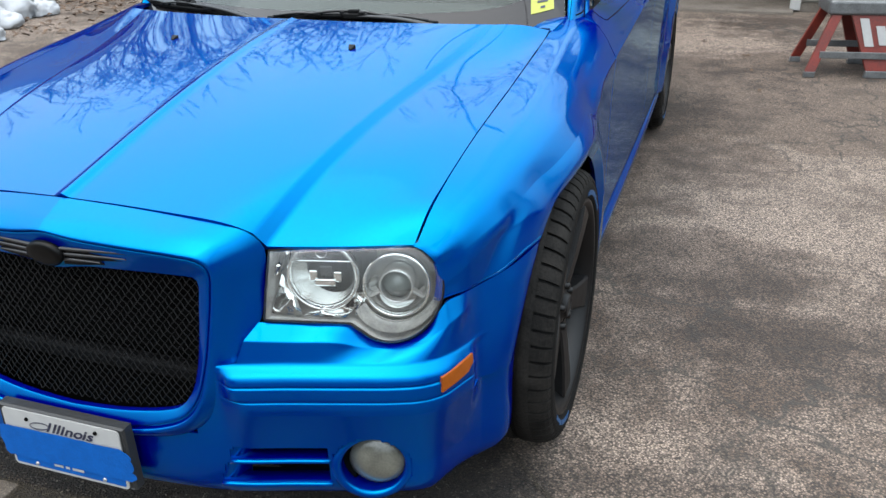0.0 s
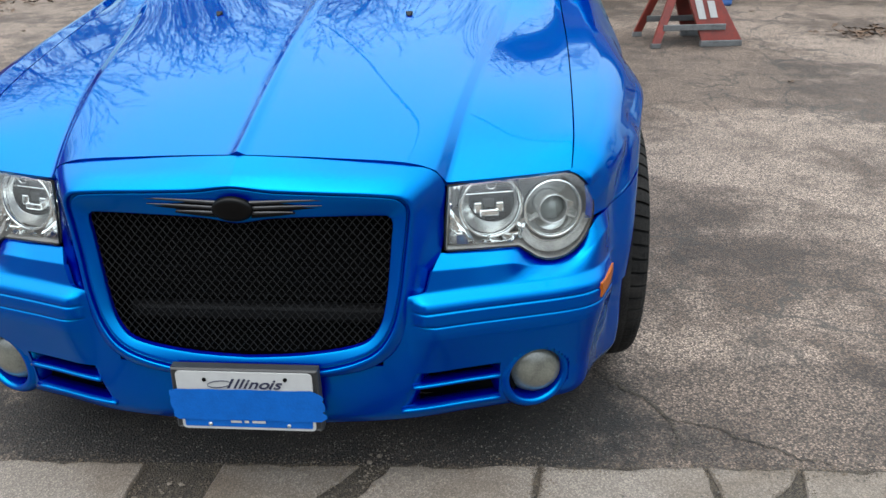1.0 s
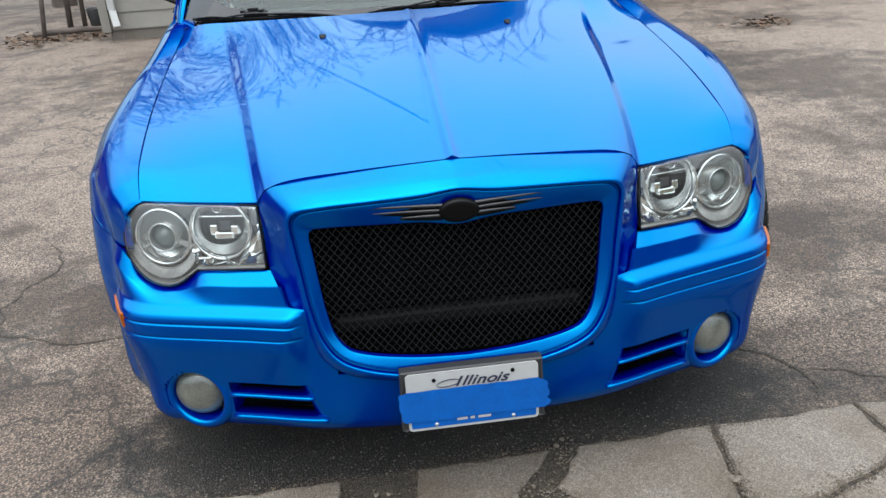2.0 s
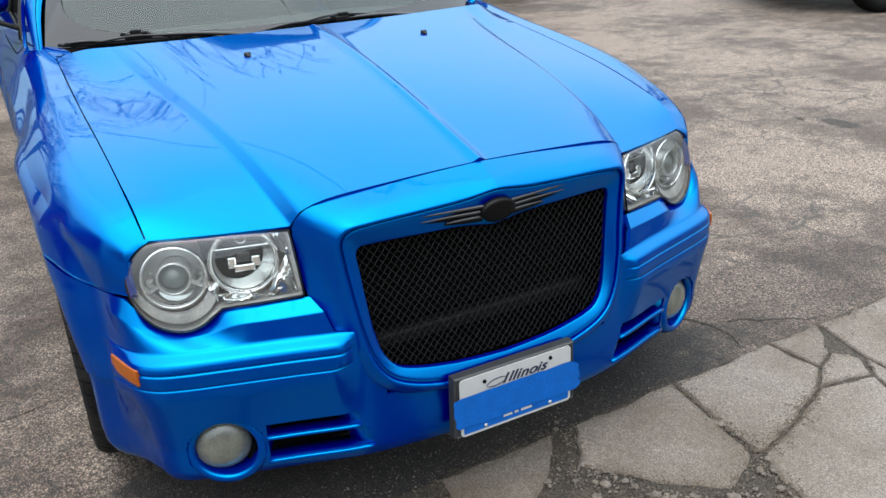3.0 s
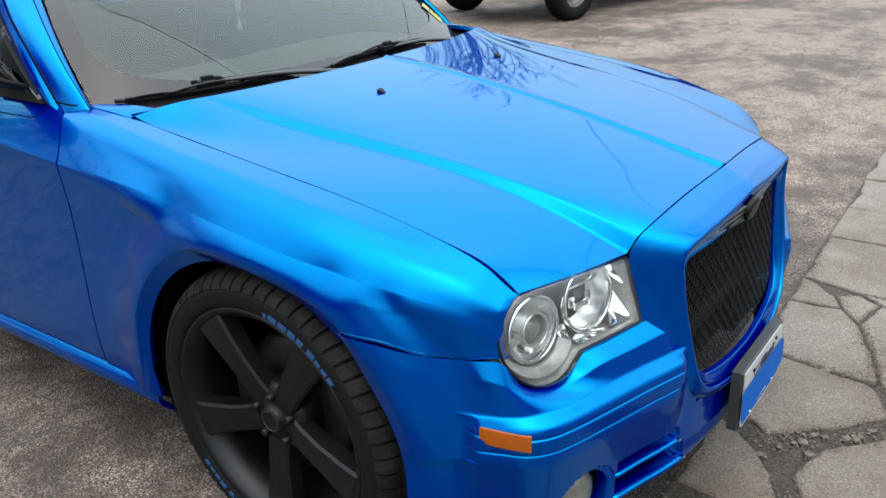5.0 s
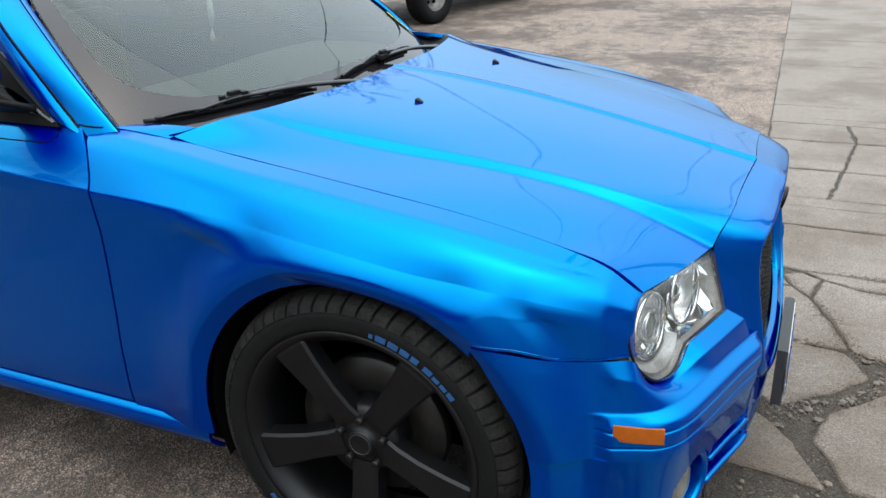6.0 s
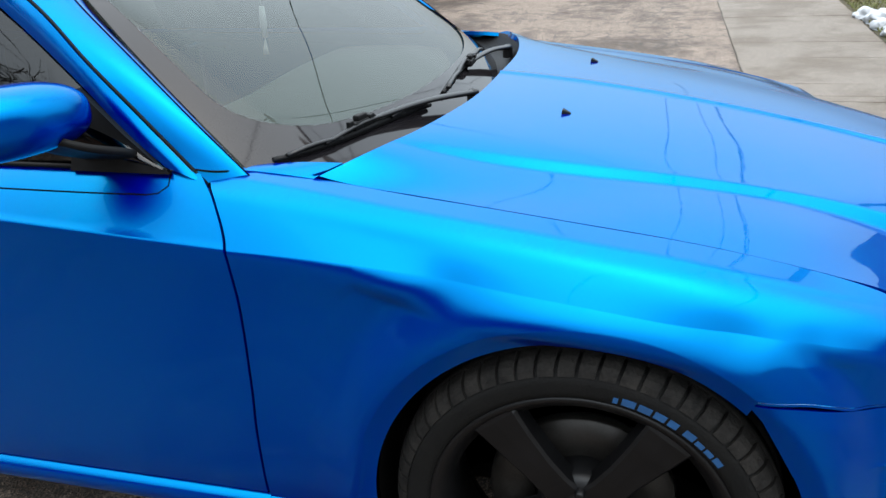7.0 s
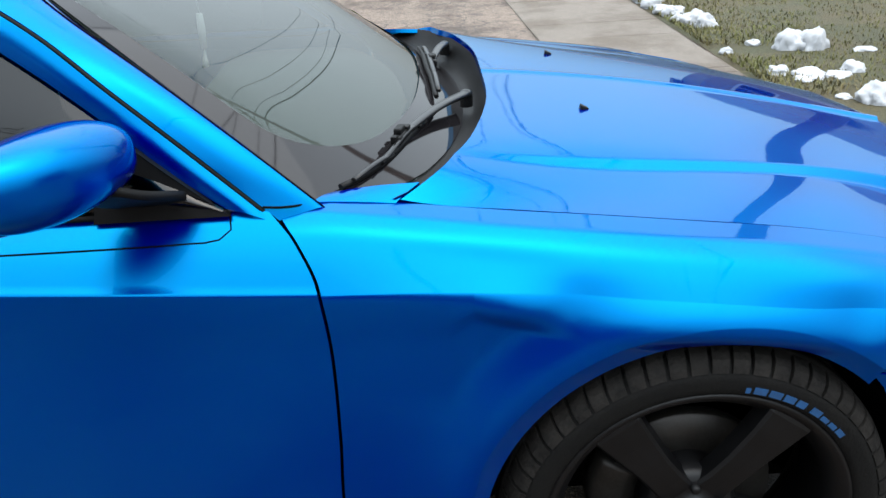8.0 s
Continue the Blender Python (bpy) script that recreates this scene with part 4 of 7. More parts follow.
bm = bmesh.new()
PITCH, SLOPE = 0.0180, 1.2
for lean in (1, -1):
    for k in range(-52, 53):
        run = []
        for t in np.arange(-0.01, 0.40, PITCH * SLOPE / 4):
            z = 0.39 + t
            x = k * PITCH + lean * (t / SLOPE)
            ok = inside(GRILLE, x * 0.998, 0.56 + (z - 0.56) * 0.995)
            if ok:
                w = 0.0014 * lean * math.cos(math.pi * (t / (PITCH * SLOPE)) * 2 + math.pi * k)
                run.append((x, grille_y(x, z) + 0.004 + w, z))
            if (not ok or t > 0.37) and run:
                if len(run) > 1:
                    tube(bm, run, 0.00115, 4, caps=False)
                run = []
part("grille_mesh", bm, WIRE, car, "black woven wire grille mesh")
bm = bmesh.new()
box(bm, (-0.30, 0.565, 0.435), (0.30, 0.60, 0.475), 0.01)
radiator = part("radiator", bm, BLACK, car, "black radiator core behind the grille")
for k in range(9):
    bm = bmesh.new()
    z = 0.43 + 0.034 * k
    box(bm, (-0.32, 0.625, z), (0.32, 0.635, z + 0.012), 0.003)
    part("fin", bm, DARK, radiator)
bm = bmesh.new()
box(bm, (-0.40, 0.64, 0.22), (0.40, 0.66, 0.76), 0.01)
part("radiator_support", bm, DARK, car)

# winged badge
bm = bmesh.new()
turned(bm, [(0.0, -0.0035), (0.020, -0.003), (0.029, -0.002), (0.033, 0.001), (0.033, 0.012)], (0, 0, 0), "y", 40)
bmesh.ops.transform(bm, matrix=pose(0, 0.486, 0.744, 12, 0, 0) @ Matrix.Diagonal((1.32, 1, 0.86, 1)), verts=bm.verts)
badge = part("badge", bm, GLOSSBLACK, car, "dark oval badge with grey wings")
for m in (1, -1):
    for k, (x1, z0, z1) in enumerate(((0.246, 0.757, 0.766), (0.186, 0.745, 0.751), (0.124, 0.733, 0.736))):
        bm = bmesh.new()
        front = []
        for j, x in enumerate(np.linspace(0.036, x1, 16)):
            f = j / 15
            zc, h = z0 + (z1 - z0) * f, 0.0055 * (1 - 0.85 * f ** 2)
            yc = 0.4985 + 0.06 * x - 0.12 * (zc - 0.74)
            front.append([(m * x, yc, zc + h), (m * x, yc - 0.007, zc + h * 0.8), (m * x, yc - 0.007, zc - h * 0.2), (m * x, yc, zc - h * 0.4)])
        grid_mesh(bm, np.array(front), (0, 1.5, 0.7), flange=0.008)
        part("badge_wing", bm, WING, badge)
        bm = bmesh.new()
        front = []
        for j, x in enumerate(np.linspace(0.036, x1 * 1.03, 16)):
            f = j / 15
            zc, h = z0 - 0.0035 + (z1 - z0) * f, 0.0075 * (1 - 0.8 * f ** 2)
            yc = 0.5005 + 0.06 * x - 0.12 * (zc - 0.74)
            front.append([(m * x, yc, zc + h), (m * x, yc - 0.005, zc + h * 0.9), (m * x, yc - 0.005, zc - h * 0.9), (m * x, yc, zc - h)])
        grid_mesh(bm, np.array(front), (0, 1.5, 0.7), flange=0.008)
        part("badge_backing", bm, GLOSSBLACK, badge)


# headlamps
LAMP = [(0.4415, 0.7585), (0.53, 0.7625), (0.62, 0.7635), (0.690, 0.7625)]
LAMP += [(0.682 + 0.089 * math.cos(a), 0.667 + 0.0985 * math.sin(a)) for a in np.radians(np.linspace(76, -128, 30))]
LAMP += [(0.600, 0.6085), (0.52, 0.613), (0.440, 0.6185), (0.4355, 0.622), (0.437, 0.68)]
BOWLS = [(0.677, 0.676, 0.066, 0.036), (0.537, 0.697, 0.070, 0.0)]


def headlamp(m):
    """Lens, housing, two bowls with their rings, projector and bulb shield."""
    n = len(LAMP)
    cx, cz = 0.60, 0.685

    def shrunk(f, depth):
        return [(m * (cx + (x - cx) * f), lamp_y(cx + (x - cx) * f, cz + (z - cz) * f) + depth, cz + (z - cz) * f) for x, z in LAMP]

    bm = bmesh.new()
    rings = [shrunk(1.0, 0.010), shrunk(0.995, 0.002), shrunk(0.975, -0.003), shrunk(0.90, -0.006), shrunk(0.72, -0.009), shrunk(0.45, -0.011), shrunk(0.18, -0.012)]
    grid_mesh(bm, np.array(rings), (m * 0.5, 1.5, 0.6), close_u=True)
    cap = bm.faces.new([v for v in bm.verts if v.is_valid][-n:])
    cap.smooth = True
    bm.normal_update()
    beside = [f for f in cap.edges[0].link_faces if f is not cap][0]
    if cap.normal.dot(beside.normal) < 0:
        cap.normal_flip()
    lens = part("headlamp_lens", bm, LENS, car)
    lens.visible_shadow = False
    lens.name = "headlamp"
    lens["label"] = "clear headlamp with projector and reflector bowls"
    bm = bmesh.new()
    rings = [shrunk(1.0, 0.012), shrunk(0.985, 0.014), shrunk(0.98, 0.045), shrunk(0.96, 0.085), shrunk(0.3, 0.125), shrunk(0.02, 0.128)]
    rings = [[(x, y + 0.30 * (z - cz) * min(1.0, k / 3), z) for x, y, z in r] for k, r in enumerate(rings)]
    grid_mesh(bm, np.array(rings), None, close_u=True)
    bmesh.ops.recalc_face_normals(bm, faces=bm.faces)
    part("housing", bm, LAMPGREY, lens)
    bm = bmesh.new()
    tube(bm, shrunk(0.994, 0.006), 0.0028, 6, closed=True)
    part("lamp_seal", bm, BLACK, lens)
    # faceted reflector corners
    for quad in (((0.443, 0.626), (0.505, 0.620), (0.480, 0.655), (0.445, 0.690)), ((0.505, 0.621), (0.585, 0.615), (0.60, 0.632), (0.54, 0.634)),
                 ((0.445, 0.70), (0.462, 0.71), (0.468, 0.752), (0.447, 0.752)), ((0.600, 0.618), (0.606, 0.618), (0.618, 0.655), (0.590, 0.655))):
        bm = bmesh.new()
        g = []
        for a in np.linspace(0, 1, 7):
            line = []
            for b in np.linspace(0, 1, 7):
                x = (1 - a) * ((1 - b) * quad[0][0] + b * quad[1][0]) + a * ((1 - b) * quad[3][0] + b * quad[2][0])
                z = (1 - a) * ((1 - b) * quad[0][1] + b * quad[1][1]) + a * ((1 - b) * quad[3][1] + b * quad[2][1])
                line.append((m * x, lamp_y(x, z) + 0.022 + 0.018 * math.sin(math.pi * a) * math.sin(math.pi * b) + 0.55 * (z - quad[0][1]), z))
            g.append(line)
        grid_mesh(bm, np.array(g), (m * 0.5, 1.5, 0.6))
        part("reflector_facet", bm, CHROME, lens)
    # curved plate under the outer bowl, and the bright seam along its upper edge
    for r0, r1, y0, y1, a0, a1, stuff in ((0.0715, 0.0850, 0.034, 0.016, -152, -14, LAMPGREY), (0.0700, 0.0722, 0.030, 0.033, -140, -30, LAMPRING)):
        bm = bmesh.new()
        g = []
        for a in np.radians(np.linspace(a0, a1, 26)):
            line = []
            for b in np.linspace(0, 1, 5):
                rr = r0 + (r1 - r0) * b
                x, z = 0.6795 + rr * math.cos(a), 0.672 + (rr + 0.004 * b) * math.sin(a)
                line.append((m * x, lamp_y(x, z) + y0 + (y1 - y0) * b ** 1.6, z))
            g.append(line)
        grid_mesh(bm, np.array(g), (m * 0.6, 1.5, 0.6))
        part("curved_plate", bm, stuff, lens)
    for x, z, r, lens_r in BOWLS:
        place = pose(m * x, lamp_y(x, z) + 0.022, z, -6, 0, m * 14)
        bm = bmesh.new()
        turned(bm, [(r + 0.003, 0.012), (r + 0.004, 0.0), (r, -0.004), (r - 0.004, 0.0), (r - 0.006, 0.01)], (0, 0, 0), "y", 48)
        bmesh.ops.transform(bm, matrix=place, verts=bm.verts)
        bmesh.ops.recalc_face_normals(bm, faces=bm.faces)
        part("bezel_ring", bm, CHROME, lens)
        bm = bmesh.new()
        turned(bm, [(r - 0.005, 0.008), (r * 0.8, 0.03), (r * 0.55, 0.05), (0.02, 0.062), (0.0, 0.063)], (0, 0, 0), "y", 40)
        bmesh.ops.transform(bm, matrix=place, verts=bm.verts)
        bmesh.ops.recalc_face_normals(bm, faces=bm.faces)
        part("reflector_bowl", bm, BOWL, lens)
        if lens_r:
            bm = bmesh.new()
            turned(bm, [(0.034, 0.05), (0.036, -0.004), (0.0335, -0.008), (0.0305, -0.004), (0.030, 0.02)], (0, 0, 0), "y", 40)
            bmesh.ops.transform(bm, matrix=place, verts=bm.verts)
            bmesh.ops.recalc_face_normals(bm, faces=bm.faces)
            part("projector_ring", bm, LAMPRING, lens)
            bm = bmesh.new()
            turned(bm, [(0.0, -0.004), (0.012, -0.002), (0.023, 0.005), (0.0305, 0.018)], (0, 0, 0), "y", 40)
            bmesh.ops.transform(bm, matrix=place, verts=bm.verts)
            bmesh.ops.recalc_face_normals(bm, faces=bm.faces)
            part("projector_lens", bm, PROJECTOR, lens)
            for a in (28, 152):
                bm = bmesh.new()
                box(bm, (0.033, 0.010, -0.0025), (0.060, 0.03, 0.0025), 0.001, place @ pose(0, 0, 0, 0, a, 0))
                part("bowl_web", bm, LAMPGREY, lens)
            # bright crescents under and beside the projector
            for c0, c1, r0, r1 in ((214, 326, 0.040, 0.054), (334, 372, 0.043, 0.058), (168, 206, 0.043, 0.058)):
                bm = bmesh.new()
                g = []
                for a in np.radians(np.linspace(c0, c1, 16)):
                    f = math.sin(math.pi * (a - radians(c0)) / radians(c1 - c0)) ** 0.5
                    g.append([place @ Vector((rr * math.cos(a), 0.036 - 0.022 * (rr - r0) / (r1 - r0) - 0.002 * f, rr * math.sin(a))) for rr in np.linspace(r0, r0 + (r1 - r0) * (0.35 + 0.65 * f), 5)])
                grid_mesh(bm, np.array(g), (m * 0.6, 1.5, 0.6))
                part("bowl_facet", bm, CHROME, lens)
        else:
            bm = bmesh.new()
            box(bm, (-0.060, 0.018, 0.024), (0.060, 0.034, 0.028), 0.0015, place)
            part("bowl_shelf", bm, CHROME, lens)
            # dark brow over the shelf, bright stepped shield under it
            a0 = math.asin(0.028 / (r - 0.014))
            brow = [((r - 0.014) * math.cos(a), (r - 0.014) * math.sin(a)) for a in np.linspace(a0, math.pi - a0, 18)]
            bm = bmesh.new()
            plate_of(bm, brow, 0.004, lambda u, v, w: place @ Vector((u, 0.031 + w, v)))
            part("bowl_brow", bm, LAMPDARK, lens)
            for x0, x1, z0, z1, y0 in ((-0.034, -0.016, -0.020, 0.005, 0.022), (0.016, 0.034, -0.020, 0.003, 0.022), (-0.022, 0.022, -0.028, -0.012, 0.018), (-0.014, 0.014, -0.010, 0.012, 0.028)):
                bm = bmesh.new()
                box(bm, (x0, y0, z0), (x1, 0.05, z1), 0.003, place)
                part("bulb_shield", bm, CHROME if z1 < 0.0 or x1 - x0 < 0.020 else LAMPDARK, lens)
            bm = bmesh.new()
            tube(bm, [place @ Vector((0.011 * math.cos(a), -0.002, 0.052 + 0.011 * math.sin(a))) for a in np.linspace(0, 2 * math.pi, 16, endpoint=False)], 0.0015, 5, closed=True)
            part("level_ring", bm, CHROME, lens)


headlamp(1), headlamp(-1)

# number plate in its holder, masked with tape
bm = bmesh.new()
hold = [(-0.164, 0.393), (0.164, 0.393), (0.168, 0.235), (-0.168, 0.235)]
g = []
for f, y in ((1.0, 0.452), (1.0, 0.430), (0.975, 0.425), (0.95, 0.427)):
    g.append([(x * f, y, 0.318 + (z - 0.318) * (f if z < 0.318 else 1 - (1 - f) * 1.6)) for x, z in hold])
grid_mesh(bm, np.array(g), None, close_u=True, smooth=False)
bm.faces.new(bm.verts[-4:])
bmesh.ops.recalc_face_normals(bm, faces=bm.faces)
holder = part("plate_holder", bm, BRACKET, car, "dark grey plastic plate holder")


def corner_rect(x0, z0, x1, z1, r, n=5):
    pts = []
    for cx, cz, a0 in ((x1 - r, z1 - r, 0), (x0 + r, z1 - r, 90), (x0 + r, z0 + r, 180), (x1 - r, z0 + r, 270)):
        pts += [(cx + r * math.cos(radians(a0 + 90 * k / n)), cz + r * math.sin(radians(a0 + 90 * k / n))) for k in range(n + 1)]
    return pts


bm = bmesh.new()
plate_of(bm, corner_rect(-0.1525, 0.236, 0.1525, 0.388, 0.010), 0.003, lambda u, v, w: (u, 0.4225 + w, v))
plate = part("number_plate", bm, WHITE, car, "white plate with a blue foot and tape across its middle")
bm = bmesh.new()
plate_of(bm, corner_rect(-0.146, 0.243, 0.146, 0.275, 0.004), 0.001, lambda u, v, w: (u, 0.4215 + w, v))
part("plate_foot", bm, TAPE, plate)
rnd = random.Random(4)
edge = [(-0.172 + 0.006 * rnd.random(), z) for z in np.linspace(0.339, 0.270, 9)] + [(x, 0.262 + 0.003 * rnd.random()) for x in np.linspace(-0.158, 0.166, 14)]
edge += [(0.170 + 0.012 * rnd.random(), z) for z in np.linspace(0.274, 0.334, 9)] + [(x, 0.343 + 0.003 * rnd.random()) for x in np.linspace(0.15, -0.15, 14)]
bm = bmesh.new()
plate_of(bm, edge, 0.001, lambda u, v, w: (u, 0.4185 + w + 0.02 * max(0, abs(u) - 0.16), v))
part("tape", bm, TAPE, plate, "strip of bright blue masking tape")
# the state's name, letter by letter
for letter, x in zip("Illinois", (-0.036, -0.0215, -0.0105, 0.0005, 0.018, 0.0415, 0.0575, 0.072)):
    text_mesh(letter, 0.042, INK, "letter", plate, pose(x, 0.4215, 0.3475, 90, 0, 0) @ Matrix.Diagonal((1.05, 0.82, 1, 1)), 0.42, base=True)
bm = bmesh.new()
tube(bm, [(-0.056 + 0.026 * math.cos(a), 0.4212, 0.357 + 0.0085 * math.sin(a) + 0.10 * 0.030 * math.cos(a)) for a in np.linspace(0.15, 5.6, 26)], [0.0006 + 0.0006 * abs(math.sin(a)) for a in np.linspace(0.15, 5.6, 26)], 5)
part("letter_flourish", bm, INK, plate)
bm = bmesh.new()
for k, w in enumerate((0.024, 0.010, 0.030)):
    x = (-0.028, -0.004, 0.024)[k]
    box(bm, (x - w / 2, 0.4202, 0.255), (x + w / 2, 0.4212, 0.261))
part("slogan_bar", bm, WHITE, plate)
for x, z in ((-0.088, 0.368), (0.093, 0.372), (-0.088, 0.250), (0.092, 0.250)):
    bm = bmesh.new()
    turned(bm, [(0.0, -0.002), (0.004, -0.0015), (0.0048, 0.001), (0.0048, 0.003)], (x, 0.4205, z), "y", 14)
    part("bolt", bm, DARK if z > 0.3 else ALLOY, plate)

# washer jets
for x in (-0.274, 0.287):
    bm = bmesh.new()
    box(bm, (-0.010, -0.012, -0.006), (0.010, 0.008, 0.006), 0.0025, None, 3)
    for v in bm.verts:
        # a nose that narrows towards the front of the car
        k = min(1.0, max(0.0, (v.co.y + 0.012) / 0.016))
        v.co.x, v.co.z = v.co.x * (0.35 + 0.65 * k), -0.006 + (v.co.z + 0.006) * (0.45 + 0.55 * k)
    bmesh.ops.transform(bm, matrix=pose(x, 1.382, 0.9985, 8, 0, 0), verts=bm.verts)
    part("washer_jet", bm, BLACK, car)

# cowl and wipers
cowl_front = [(0, 1.588, 1.020), (0.30, 1.602, 1.019), (0.575, 1.668, 1.013), (0.70, 1.735, 1.008), (0.745, 1.79, 0.998)]
cowl_back = [(0, 1.672, 0.968), (0.30, 1.700, 0.968), (0.575, 1.785, 0.974), (0.70, 1.862, 0.988), (0.765, 1.932, 1.002)]
cowl = loft([cowl_front, [(x * 1.0, (y + y2) / 2 - 0.012, min(z, z2) - 0.012) for (x, y, z), (_, y2, z2) in zip(cowl_front, cowl_back)], cowl_back], 24, 10)
panel("cowl", [cowl, mirrored(cowl)], BLACK, car, "black plastic cowl at the foot of the windshield", 0.0)
for m in (1, -1):
    # painted corner between hood, wing and glass
    bm = bmesh.new()
    grid_mesh(bm, loft([[(m * 0.751, 1.790, 0.9905), (m * 0.760, 1.86, 1.0015), (m * 0.771, 1.934, 1.0105)], [(m * 0.733, 1.776, 0.998), (m * 0.742, 1.86, 1.008), (m * 0.752, 1.926, 1.012)], [(m * 0.704, 1.748, 1.008), (m * 0.716, 1.83, 1.011), (m * 0.730, 1.908, 1.009)]], 10, 8), (0, 2, 0), flange=0.012)
    part("cowl_corner", bm, PAINT, car)
SHIELD_LOW = [(0, 1.640, 0.953), (0.30, 1.668, 0.954), (0.575, 1.758, 0.965), (0.70, 1.845, 0.984), (0.763, 1.925, 1.006)]
SHIELD_TOP = [(0, 2.52, 1.435), (0.25, 2.51, 1.430), (0.42, 2.487, 1.418), (0.50, 2.465, 1.406), (0.545, 2.44, 1.392)]
mid = [((a + c) / 2 + 0.012 * (a > 0.3), (b + d) / 2 - 0.012 + 0.001 * (1 - a), (e + f) / 2 + 0.028) for (a, b, e), (c, d, f) in zip(SHIELD_LOW, SHIELD_TOP)]
mid[-1] = (0.694, 2.154, 1.192)
glass_half = loft([SHIELD_LOW, mid, SHIELD_TOP], 40, 40)
full = np.concatenate([mirrored(glass_half)[:, :0:-1], glass_half], 1)


def shield_pt(u, v):
    """A point on the windshield: u across from -1 to 1, v up from 0 to 1."""
    j, i = v * (full.shape[0] - 1), (u + 1) / 2 * (full.shape[1] - 1)
    j0, i0 = int(min(j, full.shape[0] - 2)), int(min(i, full.shape[1] - 2))
    a, b = j - j0, i - i0
    return full[j0, i0] * (1 - a) * (1 - b) + full[j0 + 1, i0] * a * (1 - b) + full[j0, i0 + 1] * (1 - a) * b + full[j0 + 1, i0 + 1] * a * b


shield = panel("windshield", [full], WINDSHIELD, car, "pale windshield with a dark band round its edge", 0.0)
shield.visible_shadow = False


def band_edge(a, outer):
    """The dark band's rim as it runs round the glass."""
    c, s = math.cos(a), math.sin(a)
    k = 1 / max(abs(c), abs(s))
    if outer:
        return (c * k * 0.999, 0.5 + 0.5 * s * k * 0.999)
    n = 7
    k = 1 / (abs(c) ** n + abs(s) ** n) ** (1 / n)
    return (c * k * 0.925, 0.545 + 0.420 * s * k)


g = []
for f in (0, 0.5, 1):
    line = []
    for a in np.linspace(0, 2 * math.pi, 120, endpoint=False):
        (u0, v0), (u1, v1) = band_edge(a, True), band_edge(a, False)
        p = shield_pt(u0 + (u1 - u0) * f, min(1, max(0, v0 + (v1 - v0) * f)))
        line.append(p + np.array([0, -0.0022, 0.0038]))
    g.append(line)
bm = bmesh.new()
grid_mesh(bm, np.array(g), (0, 3, 0), close_u=True)
part("shield_band", bm, FRIT, shield)

for pivot, u0, u1, uc in (((-0.12, 1.635, 1.004), -0.93, -0.30, -0.62), ((0.46, 1.668, 1.004), -0.18, 0.50, 0.19)):
    clip = shield_pt(uc, 0.098) + np.array([0, -0.020, 0.016])
    mid = (np.array(pivot) + clip) / 2 + np.array([0, 0, 0.010])
    arm = part("wiper", tube(bmesh.new(), smooth_line([pivot, tuple(mid), tuple(clip)], 18), np.linspace(0.016, 0.0095, 18), 8, squash=0.5), WIPER, car, "black windshield wiper arm and blade")
    bm = bmesh.new()
    turned(bm, [(0.0, 0.010), (0.008, 0.009), (0.014, 0.005), (0.016, -0.003), (0.016, -0.03)], (0, 0, 0), "z", 20)
    bmesh.ops.transform(bm, matrix=Matrix.Translation(pivot), verts=bm.verts)
    bmesh.ops.recalc_face_normals(bm, faces=bm.faces)
    part("pivot_cap", bm, WIPER, arm)
    line = []
    for t in np.linspace(0, 1, 22):
        u = u0 + (u1 - u0) * t
        line.append(shield_pt(u, (0.082 if uc > 0 else 0.075) * (1 - 0.75 * abs(u) ** 3) + 0.022 * math.sin(math.pi * t)) + np.array([0, -0.010, 0.010]))
    part("blade", tube(bmesh.new(), line, np.r_[np.linspace(0.006, 0.010, 11), np.linspace(0.010, 0.006, 11)], 6, squash=0.9), BLACK, arm)
    # stepped bows that carry the blade
    for j0, j1, lift in ((5, 17, 0.012), (1, 8, 0.006), (14, 21, 0.006)):
        bow = [p + np.array([0, -0.008, 0.005 + lift * math.sin(math.pi * k / (j1 - j0 - 1))]) for k, p in enumerate(line[j0:j1])]
        part("blade_bow", tube(bmesh.new(), bow, 0.0062, 6, squash=0.7), WIPER, arm)
    turn = -14 if uc < 0 else 4
    for lo, hi, bev in (((-0.040, -0.011, -0.008), (0.040, 0.011, 0.010), 0.004), ((-0.024, -0.008, 0.009), (0.010, 0.008, 0.021), 0.003), ((0.012, -0.013, 0.006), (0.030, 0.013, 0.015), 0.002), ((-0.052, -0.005, 0.0), (-0.036, 0.005, 0.014), 0.002)):
        bm = bmesh.new()
        box(bm, lo, hi, bev, Matrix.Translation(clip) @ pose(0, 0, 0, 0, 0, turn))
        part("blade_clip", bm, BLACK, arm)

# sticker on the glass
bm = bmesh.new()
grid_mesh(bm, np.array([[shield_pt(u, v) + np.array([0, -0.0032, 0.0052]) for u in np.linspace(0.845, 0.945, 6)] for v in np.linspace(0.075, 0.20, 6)]), (0, 3, 0))
sticker = part("sticker", bm, STICKER, car, "yellow inspection sticker with dark print")
for v, u0, u1 in ((0.155, 0.865, 0.925), (0.128, 0.872, 0.918), (0.098, 0.885, 0.905)):
    bm = bmesh.new()
    grid_mesh(bm, np.array([[shield_pt(u, w) + np.array([0, -0.0040, 0.0066]) for u in np.linspace(u0, u1, 4)] for w in (v - 0.006, v + 0.006)]), (0, 3, 0))
    part("print_bar", bm, INK, sticker)

